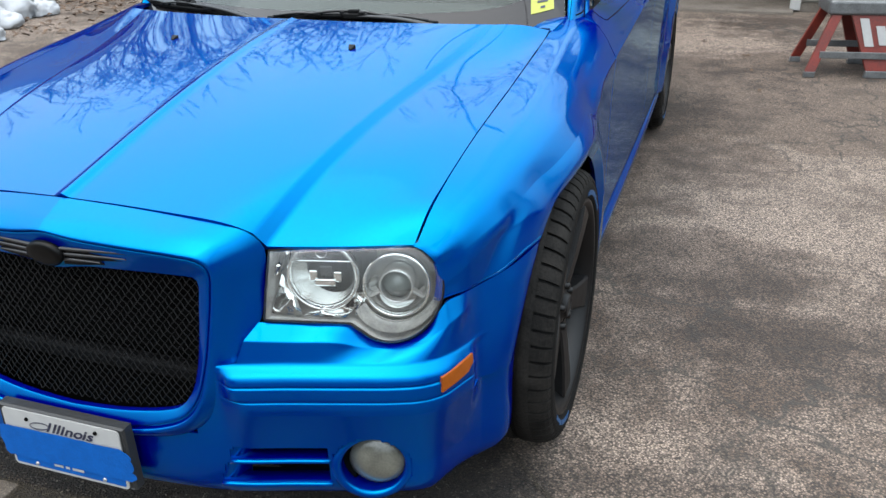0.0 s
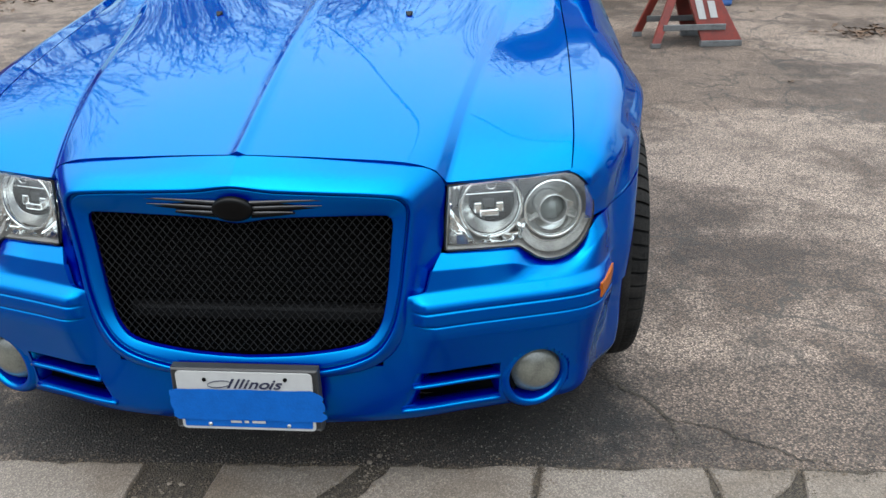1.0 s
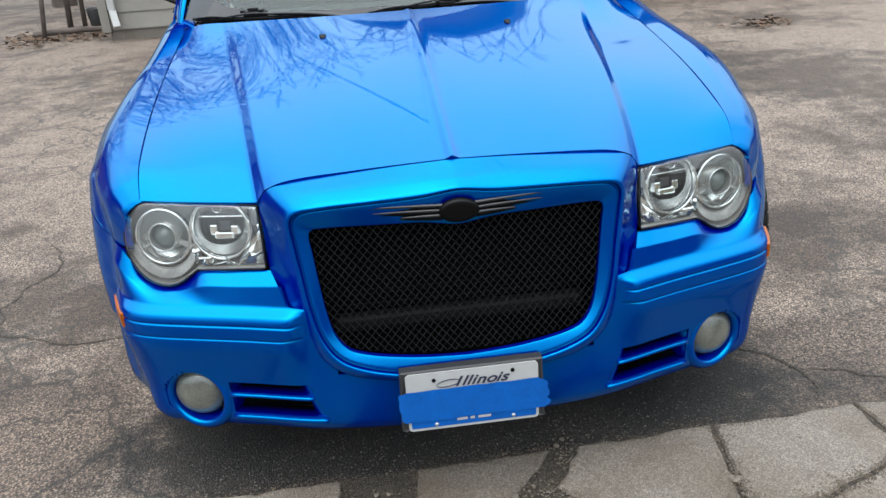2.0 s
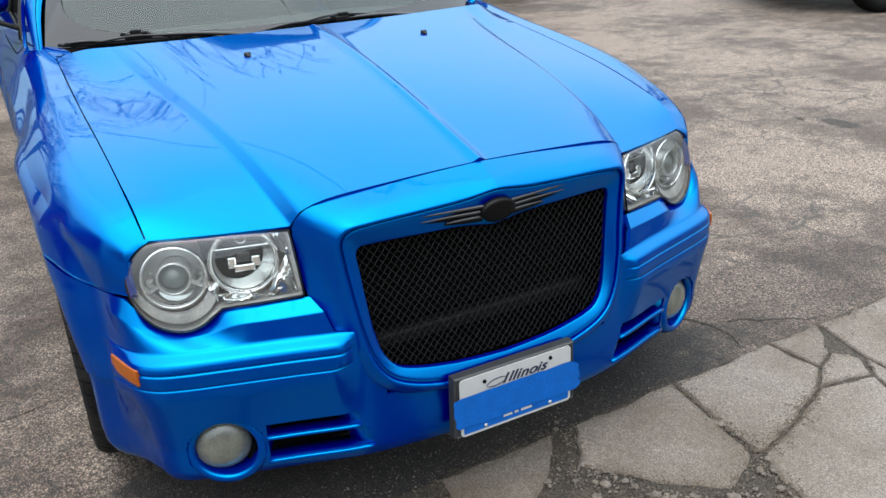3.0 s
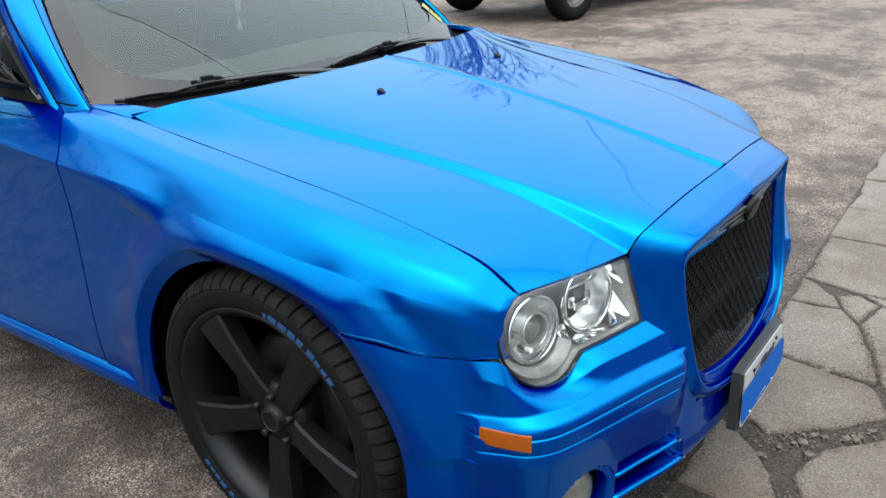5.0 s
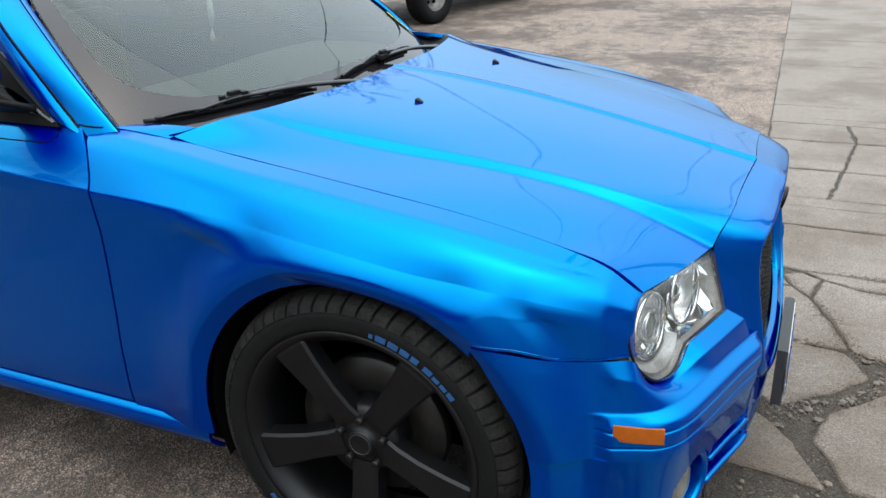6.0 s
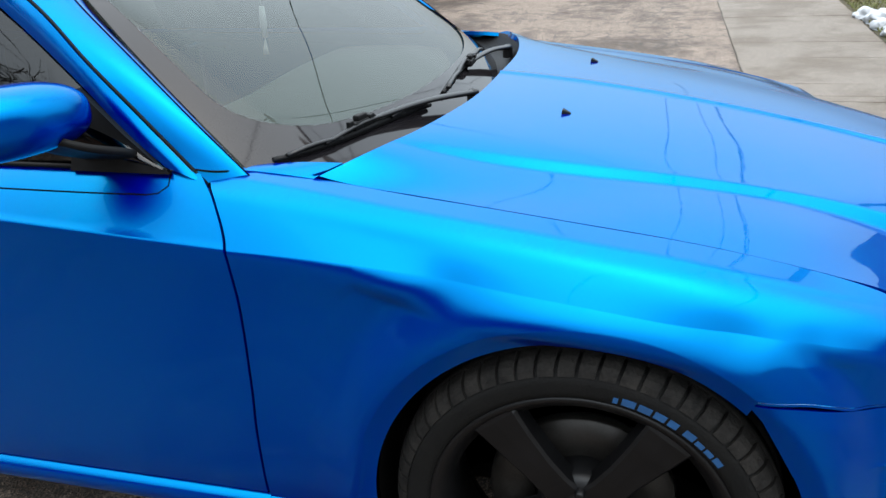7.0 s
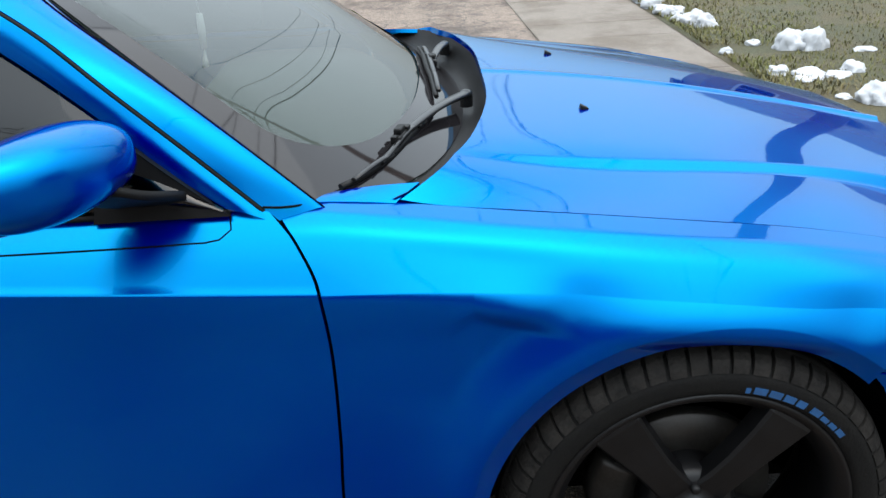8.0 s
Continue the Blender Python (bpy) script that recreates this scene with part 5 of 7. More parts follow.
# cabin: dashboard, seats and hanging tassel
dash = loft([[(0, 1.78, 0.96), (0.4, 1.84, 0.96), (0.70, 1.96, 0.96)], [(0, 1.98, 0.985), (0.4, 2.04, 0.985), (0.70, 2.12, 0.97)], [(0, 2.34, 0.955), (0.4, 2.36, 0.955), (0.70, 2.38, 0.94)], [(0, 2.40, 0.80), (0.4, 2.42, 0.80), (0.70, 2.42, 0.80)]], 20, 20)
panel("dashboard", [dash, mirrored(dash)], DASH, car, "grey dashboard", 0.0)
for x in (-0.37, 0.37):
    bm = bmesh.new()
    box(bm, (x - 0.24, 2.75, 0.45), (x + 0.24, 3.25, 0.60), 0.06, None, 3)
    box(bm, (x - 0.23, 3.18, 0.55), (x + 0.23, 3.32, 1.10), 0.06, pose(0, 0, 0, 0, 0, 0), 3)
    box(bm, (x - 0.12, 3.24, 1.12), (x + 0.12, 3.33, 1.28), 0.04, None, 3)
    part("front_seat", bm, BLACK, car)
bm = bmesh.new()
tube(bm, [(0.048, 2.275, 1.29), (0.048, 2.275, 1.20)], [0.0015, 0.0015], 6)
tube(bm, [(0.048, 2.275, 1.20), (0.048, 2.276, 1.16), (0.047, 2.277, 1.115)], [0.008, 0.010, 0.007], 8)
tube(bm, [(0.047, 2.277, 1.115), (0.046, 2.280, 1.085), (0.046, 2.280, 1.068)], [0.001, 0.007, 0.009], 8)
part("hanging_tassel", bm, WHITE, car, "white tassel hanging behind the windshield")

# pillars, roof, rear glass
PIL_IN = [(0.766, 1.930, 1.012), (0.748, 2.017, 1.094), (0.700, 2.151, 1.196), (0.635, 2.294, 1.292), (0.548, 2.44, 1.396), (0.53, 2.53, 1.432)]
PIL_MID = [(0.792, 1.955, 1.019), (0.784, 2.05, 1.098), (0.752, 2.18, 1.205), (0.70, 2.32, 1.302), (0.635, 2.48, 1.400), (0.605, 2.62, 1.442)]
PIL_OUT = [(0.806, 2.008, 1.021), (0.786, 2.118, 1.122), (0.762, 2.225, 1.215), (0.715, 2.345, 1.308), (0.660, 2.50, 1.390), (0.625, 2.65, 1.432)]
PIL_DOOR = [(0.815, 2.062, 1.024), (0.798, 2.15, 1.090), (0.762, 2.275, 1.192), (0.712, 2.42, 1.288), (0.672, 2.55, 1.362), (0.640, 2.72, 1.405)]
for post in (PIL_IN, PIL_MID, PIL_OUT):
    # the posts run down into the wing
    (x, y, z), (x2, y2, z2) = post[:2]
    post[0] = (x + 0.26 * (x - x2), y + 0.26 * (y - y2), z + 0.26 * (z - z2))
roof_c = [(0, 2.525, 1.437), (0, 2.9, 1.478), (0, 3.4, 1.482), (0, 3.9, 1.445)]
roof = loft([roof_c, [(0.3, 2.515, 1.428), (0.31, 2.9, 1.470), (0.31, 3.4, 1.473), (0.30, 3.88, 1.436)], [(0.52, 2.49, 1.410), (0.545, 2.85, 1.448), (0.545, 3.4, 1.452), (0.50, 3.88, 1.415)],
             [(0.612, 2.66, 1.432), (0.628, 2.9, 1.425), (0.625, 3.4, 1.428), (0.575, 3.88, 1.392)]], 28, 24)
panel("roof", [roof, mirrored(roof)], PAINT, car, "", 0.02)
for m in (1, -1):
    k = np.array([m, 1, 1])
    # A-pillar with its trim line, then the door's own frame outside it
    a_post = rounded([smooth_line(PIL_IN, 40), smooth_line([(x * 0.6 + x2 * 0.4, y * 0.6 + y2 * 0.4 - 0.012, z * 0.6 + z2 * 0.4 + 0.010) for (x, y, z), (x2, y2, z2) in zip(PIL_IN, PIL_MID)], 40),
                      smooth_line([(x, y, z + 0.004) for x, y, z in PIL_MID], 40), smooth_line(PIL_OUT, 40)], 2)
    panel("windshield_pillar", [a_post * k], PAINT, car, "", 0.015, 0.002, (0, 2.6, 0.9))
    part("pillar_groove", tube(bmesh.new(), smooth_line([(m * (x * 0.6 + x2 * 0.4), y * 0.6 + y2 * 0.4 - 0.0095, z * 0.6 + z2 * 0.4 + 0.0085) for (x, y, z), (x2, y2, z2) in zip(PIL_IN, PIL_MID)], 40), 0.0014, 6), DARK, car)
    part("pillar_foot_seam", tube(bmesh.new(), smooth_line([(m * 0.806, 2.004, 1.020), (m * 0.803, 1.975, 1.0165), (m * 0.794, 1.948, 1.0145), (m * 0.776, 1.932, 1.0125)], 16), 0.002, 6), DARK, car)
    part("pillar_seal", tube(bmesh.new(), smooth_line([(m * (x - 0.004), y, z - 0.006) for x, y, z in PIL_OUT], 40), 0.0045, 6), BLACK, car)
    frame_row = [smooth_line(PIL_OUT, 40) + (0.003, 0.004, -0.002), smooth_line([((x + x2) / 2 + 0.008, (y + y2) / 2, (z + z2) / 2 + 0.004) for (x, y, z), (x2, y2, z2) in zip(PIL_OUT, PIL_DOOR)], 40), smooth_line(PIL_DOOR, 40)]
    panel("door_frame", [rounded(frame_row, 2) * k], PAINT, car, "", 0.015, 0.002, (0, 2.6, 0.9))
    rail = loft([[(0.628, 2.66, 1.432), (0.640, 2.9, 1.424), (0.636, 3.4, 1.427), (0.588, 3.88, 1.392)], [(0.662, 2.66, 1.404), (0.672, 2.9, 1.400), (0.668, 3.4, 1.403), (0.62, 3.86, 1.372)],
                 [(0.652, 2.68, 1.385), (0.676, 2.9, 1.372), (0.672, 3.4, 1.376), (0.63, 3.84, 1.35)]], 30, 8)
    panel("roof_rail", [rail * k], PAINT, car, "", 0.015, 0.0, (0, 2.6, 0.9))
    for y0, y1 in ((2.06, 3.04), (3.07, 3.95)):
        g = []
        for f in np.linspace(0, 1, 14):
            line = []
            for t in np.linspace(0, 1, 24):
                if y0 < 2.5:
                    lo = np.array([0.806, 2.062 + (y1 - 2.062) * t, 1.022])
                    hi_line = [(0.808, 2.065, 1.026), (0.79, 2.16, 1.092), (0.755, 2.285, 1.19), (0.705, 2.43, 1.285), (0.668, 2.56, 1.355), (0.650, 2.75, 1.385), (0.665, y1, 1.376)]
                else:
                    lo = np.array([0.806, y0 + (y1 - y0) * t, 1.022])
                    hi_line = [(0.665, y0, 1.376), (0.66, 3.5, 1.372), (0.63, 3.8, 1.345), (0.80, y1, 1.03)]
                hi = smooth_line(hi_line, 24)[int(round(t * 23))]
                p = lo + (hi - lo) * f
                p[0] += 0.02 * math.sin(math.pi * f)
                line.append(p)
            g.append(line)
        w = panel("side_window", [np.array(g) * k], TINTED, car, "dark tinted side window", 0.0, 0.0, (0, 2.8, 0.9))
        w.visible_shadow = False
    bm = bmesh.new()
    box(bm, (min(m * 0.655, m * 0.70), 3.0, 1.02), (max(m * 0.655, m * 0.70), 3.1, 1.40), 0.01)
    bmesh.ops.transform(bm, matrix=Matrix.Shear("XY", 4, (0, 0)), verts=bm.verts)
    for v in bm.verts:
        v.co.x += m * 0.125 * (1.40 - v.co.z) / 0.38
    part("centre_pillar", bm, GLOSSBLACK, car)
rear_glass = loft([[(0, 3.91, 1.44), (0.3, 3.90, 1.43), (0.52, 3.88, 1.40)], [(0, 4.2, 1.30), (0.32, 4.19, 1.29), (0.58, 4.15, 1.25)], [(0, 4.52, 1.10), (0.34, 4.50, 1.095), (0.64, 4.44, 1.08)]], 20, 16)
panel("rear_window", [rear_glass, mirrored(rear_glass)], TINTED, car, "dark tinted rear window", 0.0)


# doors, rear quarters, tail
def side_section(y, low, hub=REAR_Y):
    zs = np.r_[0.896, 0.892, np.linspace(0.880, low, 23)]
    e = max(0.0, (y - 4.4) / 1.0)
    # the crease climbs towards the rear, and more slowly past the front seats
    rise = 0.075 * min(max(y - 1.92, 0.0), 0.7) + 0.008 * max(y - 2.62, 0.0)
    belt = 0.005 * (y - 1.9)
    top = smooth_line([(0.803 - 0.09 * e, 1.016 + belt), (0.842 - 0.06 * e, 0.972 + 0.5 * (belt + rise)), (0.892 - 0.03 * e, 0.898 + rise)], 10)
    top[-1] = top[-2] * 0.12 + top[-1] * 0.88
    return np.array([(x, y, z) for x, z in top] + [(float(flank(y, z, hub)), y, z + rise * min(1.0, max(0.0, (z - 0.62) / 0.26))) for z in zs])


def door_x(y, z):
    """How far out the door's skin lies."""
    sec = side_section(y, 0.325)
    order = np.argsort(sec[:, 2])
    return float(np.interp(z, sec[order, 2], sec[order, 0]))


def door_edge(sec):
    return np.array([(x, float(pchip(z, DOOR_Z, DOOR_Y)) + 0.001, z) for x, _, z in sec])


front_door = np.stack([door_edge(side_section(1.93, 0.325))] + [side_section(y, 0.325) for y in np.linspace(2.06, 3.05, 16)])
rear_door = np.stack([side_section(y, 0.325 if y < REAR_Y - ARCH_R else arch_low(y, REAR_Y)) for y in np.linspace(3.05, 3.90, 16)] + [side_section(y, arch_low(y, REAR_Y)) for y in (3.92, 3.95, 4.0, 4.06)])
qy = [4.06, 4.12, 4.2, 4.3, 4.4, 4.5, 4.58, 4.64, 4.68, 4.70, 4.715, 4.7225, 4.74, 4.85, 5.0, 5.15, 5.28]
quarter = np.stack([side_section(y, arch_low(y, REAR_Y, 0.28)) for y in qy])
for m in (1, -1):
    k = np.array([m, 1, 1])
    for name, g in (("front_door", front_door), ("rear_door", rear_door)):
        d = panel(name, [driver_side(g) if m > 0 else g * k], PAINT, car, "", 0.016, 0.002)
        yh = 2.88 if name == "front_door" else 3.72
        bm = bmesh.new()
        tube(bm, smooth_line([(m * 0.868, yh, 0.93), (m * 0.905, yh + 0.03, 0.938), (m * 0.905, yh + 0.17, 0.94), (m * 0.866, yh + 0.20, 0.935)], 14), 0.014, 10, squash=0.8)
        part("door_handle", bm, PAINT, d)
    bm = bmesh.new()
    tube(bm, smooth_line([(m * (door_x(y, z) + (0.034 * min(1.0, max(0.0, (door_x(y, z) - 0.76) / 0.10)) if m > 0 else 0.0)), y, z) for y, z in ((3.0, 0.990), (2.5, 0.984), (2.13, 0.979), (2.075, 0.981), (2.055, 0.994), (2.058, 1.010))], 40), 0.0016, 6)
    part("belt_seam", bm, DARK, car)
    # belt strip and inner belt shelf
    bm = bmesh.new()
    tube(bm, [(m * 0.812, 2.06, 1.019), (m * 0.812, 3.0, 1.024), (m * 0.808, 3.95, 1.030)], 0.005, 6)
    part("belt_strip", bm, BLACK, car)
    panel("rear_fender", [driver_side(quarter) if m > 0 else quarter * k], PAINT, car, "", 0.016, 0.002)
    sill = loft([[(0.868, 1.69, 0.318), (0.874, 2.4, 0.322), (0.876, 3.3, 0.322), (0.868, 3.92, 0.318)], [(0.886, 1.69, 0.300), (0.893, 2.4, 0.305), (0.893, 3.3, 0.305), (0.886, 3.92, 0.300)],
                 [(0.884, 1.69, 0.268), (0.890, 2.4, 0.272), (0.890, 3.3, 0.272), (0.884, 3.92, 0.268)], [(0.84, 1.69, 0.225), (0.845, 2.4, 0.228), (0.845, 3.3, 0.228), (0.84, 3.92, 0.225)]], 40, 16)
    panel("sill", [driver_side(sill) if m > 0 else sill * k], PAINT, car, "", 0.01)
    tail = loft([[(0.80, 5.28, 0.98), (0.82, 5.28, 0.80), (0.82, 5.28, 0.55), (0.79, 5.28, 0.28)], [(0.66, 5.40, 1.01), (0.68, 5.42, 0.80), (0.68, 5.44, 0.55), (0.66, 5.42, 0.27)], [(0, 5.44, 1.03), (0, 5.46, 0.80), (0, 5.49, 0.55), (0, 5.46, 0.26)]], 20, 20)
    panel("rear_bumper", [tail * k], PAINT, car, "", 0.0)
    trunk = loft([[(0.66, 4.45, 1.075), (0.70, 4.9, 1.055), (0.67, 5.40, 1.012)], [(0.35, 4.51, 1.095), (0.36, 4.9, 1.085), (0.35, 5.43, 1.03)], [(0, 4.53, 1.10), (0, 4.9, 1.09), (0, 5.44, 1.035)]], 18, 14)
    panel("trunk_lid", [trunk * k], PAINT, car, "", 0.0)
    cpost = loft([[(0.57, 3.86, 1.40), (0.60, 4.15, 1.26), (0.66, 4.46, 1.08), (0.70, 4.9, 1.05), (0.67, 5.40, 1.0)], [(0.64, 3.84, 1.36), (0.70, 4.12, 1.20), (0.745, 4.42, 1.06), (0.765, 4.9, 1.035), (0.74, 5.28, 0.99)],
                  [(0.79, 3.95, 1.03), (0.80, 4.15, 1.035), (0.802, 4.42, 1.032), (0.77, 4.9, 1.02), (0.735, 5.28, 0.985)]], 24, 12)
    panel("rear_pillar", [cpost * k], PAINT, car, "", 0.0)
    bm = bmesh.new()
    box(bm, (min(m * 0.60, m * 0.80), 5.34, 0.72), (max(m * 0.60, m * 0.80), 5.44, 0.95), 0.02, None, 3)
    part("tail_lamp", bm, REDLENS, car, "red tail lamp")

# underside and inner bays, so that no light shows through
bm = bmesh.new()
box(bm, (-0.60, 0.68, 0.20), (0.60, 1.60, 0.74), 0.02)
box(bm, (-0.80, 1.70, 0.20), (0.80, 3.88, 0.42), 0.02)
box(bm, (-0.62, 3.88, 0.22), (0.62, 5.38, 0.80), 0.02)
box(bm, (-0.72, 1.66, 0.30), (0.72, 1.74, 0.93), 0.01)
part("underbody", bm, DARK, car, "dark underbody")
for hy in (HUB_Y, REAR_Y):
    for m in (1, -1):
        bm = bmesh.new()
        turned(bm, [(ARCH_R + 0.012, m * 0.60), (ARCH_R + 0.012, m * 0.80), (ARCH_R + 0.005, m * 0.868)], (0, hy, HUB_Z), "x", 32, a0=radians(-20), a1=radians(200))
        grid_mesh(bm, np.array([[(m * 0.60, hy + r * math.cos(a), HUB_Z + r * math.sin(a)) for a in np.radians(np.linspace(-25, 205, 30))] for r in (0.02, ARCH_R + 0.012)]), None)
        part("wheel_liner", bm, DARK, car)

# mirrors
for m in (1, -1):
    bm = bmesh.new()
    rings = []
    for t in 1 - np.cos(np.linspace(0.12, math.pi / 2, 22)):
        # a blunt rounded nose that fills out to the rim
        swell = (1 - (1 - t) ** 3.2) ** 0.5 * (1 - 0.10 * max(0.0, (t - 0.6) / 0.4) ** 2)
        a = np.linspace(0, 2 * math.pi, 400)
        cx, cz = 0.137 * swell * np.sign(np.cos(a)) * np.abs(np.cos(a)) ** 0.78, 0.066 * swell * np.sign(np.sin(a)) * np.abs(np.sin(a)) ** 0.72
        run = np.r_[0, np.cumsum(np.hypot(np.diff(cx), np.diff(cz)))]
        want = np.linspace(0, run[-1], 56, endpoint=False)
        cx, cz = np.interp(want, run, cx), np.interp(want, run, cz)
        rings.append([(m * (0.940 + u + 0.03 * t), 2.168 + 0.125 * t + 0.20 * u, 1.150 + 0.06 * u + w) for u, w in zip(cx, cz)])
    grid_mesh(bm, np.array(rings), (m * 0.97, 2.55, 1.14), close_u=True)
    bm.faces.new([v for v in bm.verts][:56]).smooth = True
    bmesh.ops.recalc_face_normals(bm, faces=bm.faces)
    mirror = part("door_mirror", bm, PAINT, car, "blue door mirror on a black foot")
    bm = bmesh.new()
    g = [[(m * (0.968 + 0.100 * math.copysign(abs(math.cos(a)) ** 0.7, math.cos(a)) + 0.03), 2.286 + 0.024 * math.cos(a), 1.152 + 0.06 * math.sin(a)) for a in np.linspace(0, 2 * math.pi, 32, endpoint=False)]]
    bm.faces.new([bm.verts.new(p) for p in g[0]])
    part("mirror_glass", bm, CHROME, mirror)
    foot = loft([[(0.80, 2.120, 1.050), (0.815, 2.18, 1.052), (0.80, 2.25, 1.046)], [(0.835, 2.122, 1.068), (0.845, 2.17, 1.070), (0.835, 2.23, 1.060)], [(0.90, 2.15, 1.095), (0.905, 2.19, 1.098), (0.90, 2.235, 1.090)], [(0.93, 2.18, 1.115), (0.935, 2.21, 1.12), (0.93, 2.25, 1.11)]], 10, 12)
    low = foot - np.array([0, 0, 0.016])
    bm = bmesh.new()
    ringed = np.concatenate([foot, low[:, ::-1]], 1) * np.array([m, 1, 1])
    grid_mesh(bm, ringed, None, close_u=True)
    bmesh.ops.holes_fill(bm, edges=[e for e in bm.edges if len(e.link_faces) == 1])
    bmesh.ops.recalc_face_normals(bm, faces=bm.faces)
    part("mirror_foot", bm, BLACK, mirror)
    bm = bmesh.new()
    tri = [(0.818, 2.055, 1.014), (0.818, 2.275, 1.014), (0.784, 2.246, 1.168), (0.808, 2.145, 1.088)]
    vs = [bm.verts.new((m * (x + 0.004), y, z)) for x, y, z in tri] + [bm.verts.new((m * (x - 0.01), y, z)) for x, y, z in tri]
    for f in ((0, 1, 2, 3), (4, 7, 6, 5), (0, 4, 5, 1), (1, 5, 6, 2), (2, 6, 7, 3), (3, 7, 4, 0)):
        bm.faces.new([vs[i] for i in f])
    bmesh.ops.recalc_face_normals(bm, faces=bm.faces)
    part("sail_panel", bm, BLACK, car)


# wheels: the outer face looks along +x before they are placed
TYRE_R, RIM_R = 0.3685, 0.287


def build_wheel():
    bm = bmesh.new()
    turned(bm, [(RIM_R - 0.012, -0.20), (RIM_R - 0.03, -0.10), (RIM_R - 0.035, -0.03), (RIM_R - 0.014, -0.006), (RIM_R - 0.006, 0.002), (RIM_R + 0.001, 0.003), (RIM_R + 0.004, -0.004), (RIM_R + 0.004, -0.012)], (0, 0, 0), "x", 72)
    wheel = part("wheel", bm, SATIN, car, "satin black five-spoke wheel with a low tyre")
    bm = bmesh.new()
    prof = [(RIM_R - 0.002, -0.235), (RIM_R + 0.03, -0.253), (TYRE_R - 0.026, -0.248), (TYRE_R - 0.012, -0.230), (TYRE_R - 0.009, -0.20), (TYRE_R - 0.008, -0.118), (TYRE_R - 0.011, -0.036), (TYRE_R - 0.017, -0.016), (TYRE_R - 0.026, -0.004),
            (TYRE_R - 0.034, 0.003), (TYRE_R - 0.037, 0.0065), (TYRE_R - 0.048, 0.0085), (RIM_R + 0.020, 0.008), (RIM_R + 0.012, 0.0075), (RIM_R + 0.006, 0.004), (RIM_R + 0.0, -0.004)]
    turned(bm, prof, (0, 0, 0), "x", 96)
    tyre = part("tyre", bm, RUBBER, wheel)
    # tread blocks: shoulder bars and ribs
    bm = bmesh.new()
    for k in range(60):
        a = 2 * math.pi * k / 60
        for prof in (((-0.052, 0.0, 0.0), (-0.036, 0.002, 0.006), (-0.020, 0.006, 0.012), (-0.007, 0.013, 0.018), (0.002, 0.022, 0.023), (0.0065, 0.033, 0.026)), ((-0.192, 0.0, 0.0), (-0.21, 0.0, -0.006), (-0.235, 0.006, -0.014))):
            g = [[(x, (TYRE_R - dr) * math.cos(a + lean + da), (TYRE_R - dr) * math.sin(a + lean + da)) for da in (0.0, 0.042, 0.084)] for x, dr, lean in prof]
            grid_mesh(bm, np.array(g), (-0.12, 0, 0), flange=0.009, smooth=False)
    for x in (-0.062, -0.118, -0.172):
        turned(bm, [(TYRE_R - 0.010, x - 0.021), (TYRE_R, x - 0.019), (TYRE_R, x + 0.019), (TYRE_R - 0.010, x + 0.021)], (0, 0, 0), "x", 96)
    bmesh.ops.recalc_face_normals(bm, faces=bm.faces)
    part("tread", bm, TREAD, wheel)
    # blue sidewall marking, as plain bars
    for a0 in (79, 259):
        bm = bmesh.new()
        a = a0
        for w, gap, h in ((1.6, 1.2, 0.010), (4.4, 1.0, 0.013), (4.4, 1.0, 0.013), (4.0, 1.0, 0.013), (3.4, 2.6, 0.013), (4.0, 0.9, 0.013), (3.2, 0.9, 0.009), (3.2, 0.9, 0.009), (3.4, 0.9, 0.011)):
            g = [[(0.0095, r * math.cos(radians(t)), r * math.sin(radians(t))) for t in np.linspace(a, a - w, 4)] for r in (0.300, 0.300 + h)]
            grid_mesh(bm, np.array(g), (-1, 0, 0), flange=0.003)
            a -= w + gap
        part("sidewall_marking", bm, TEXTBLUE, wheel)
    # spokes
    for k in range(5):
        bm = bmesh.new()
        rows = []
        for r, half, x in ((0.052, 0.036, -0.030), (0.085, 0.033, -0.024), (0.14, 0.034, -0.017), (0.21, 0.041, -0.010), (0.262, 0.048, -0.007), (0.277, 0.050, -0.012)):
            rows.append([(x - 0.040, r, -half - 0.004), (x - 0.006, r, -half), (x, r, -half + 0.006), (x + 0.001, r, 0), (x, r, half - 0.006), (x - 0.006, r, half), (x - 0.040, r, half + 0.004)])
        grid_mesh(bm, np.array(rows), (-0.4, 0.15, 0), smooth=False, flange=0.0)
        bmesh.ops.transform(bm, matrix=Matrix.Rotation(radians(-90 + 72 * k), 4, "X"), verts=bm.verts)
        part("spoke", bm, SATIN, wheel)
    bm = bmesh.new()
    turned(bm, [(0.0, -0.020), (0.028, -0.020), (0.033, -0.023), (0.036, -0.030), (0.050, -0.031), (0.075, -0.036), (0.088, -0.05), (0.09, -0.10)], (0, 0, 0), "x", 48)
    part("hub", bm, SATIN, wheel)
    bm = bmesh.new()
    turned(bm, [(0.0, -0.0165), (0.024, -0.0165), (0.0275, -0.0155), (0.031, -0.017), (0.033, -0.022)], (0, 0, 0), "x", 36)
    part("centre_cap", bm, SATIN, wheel, "dark centre cap with a raised ring")
    part("cap_ring", tube(bmesh.new(), [(-0.0160, 0.0255 * math.cos(a), 0.0255 * math.sin(a)) for a in np.linspace(0, 2 * math.pi, 36, endpoint=False)], 0.0012, 6, closed=True), BRACKET, wheel)
    for k in range(5):
        bm = bmesh.new()
        a = radians(-54 + 72 * k)
        turned(bm, [(0.0, -0.016), (0.007, -0.016), (0.010, -0.019), (0.0105, -0.045)], (0, 0.056 * math.cos(a), 0.058 * math.sin(a)), "x", 6)
        part("lug_nut", bm, SATIN, wheel)
    bm = bmesh.new()
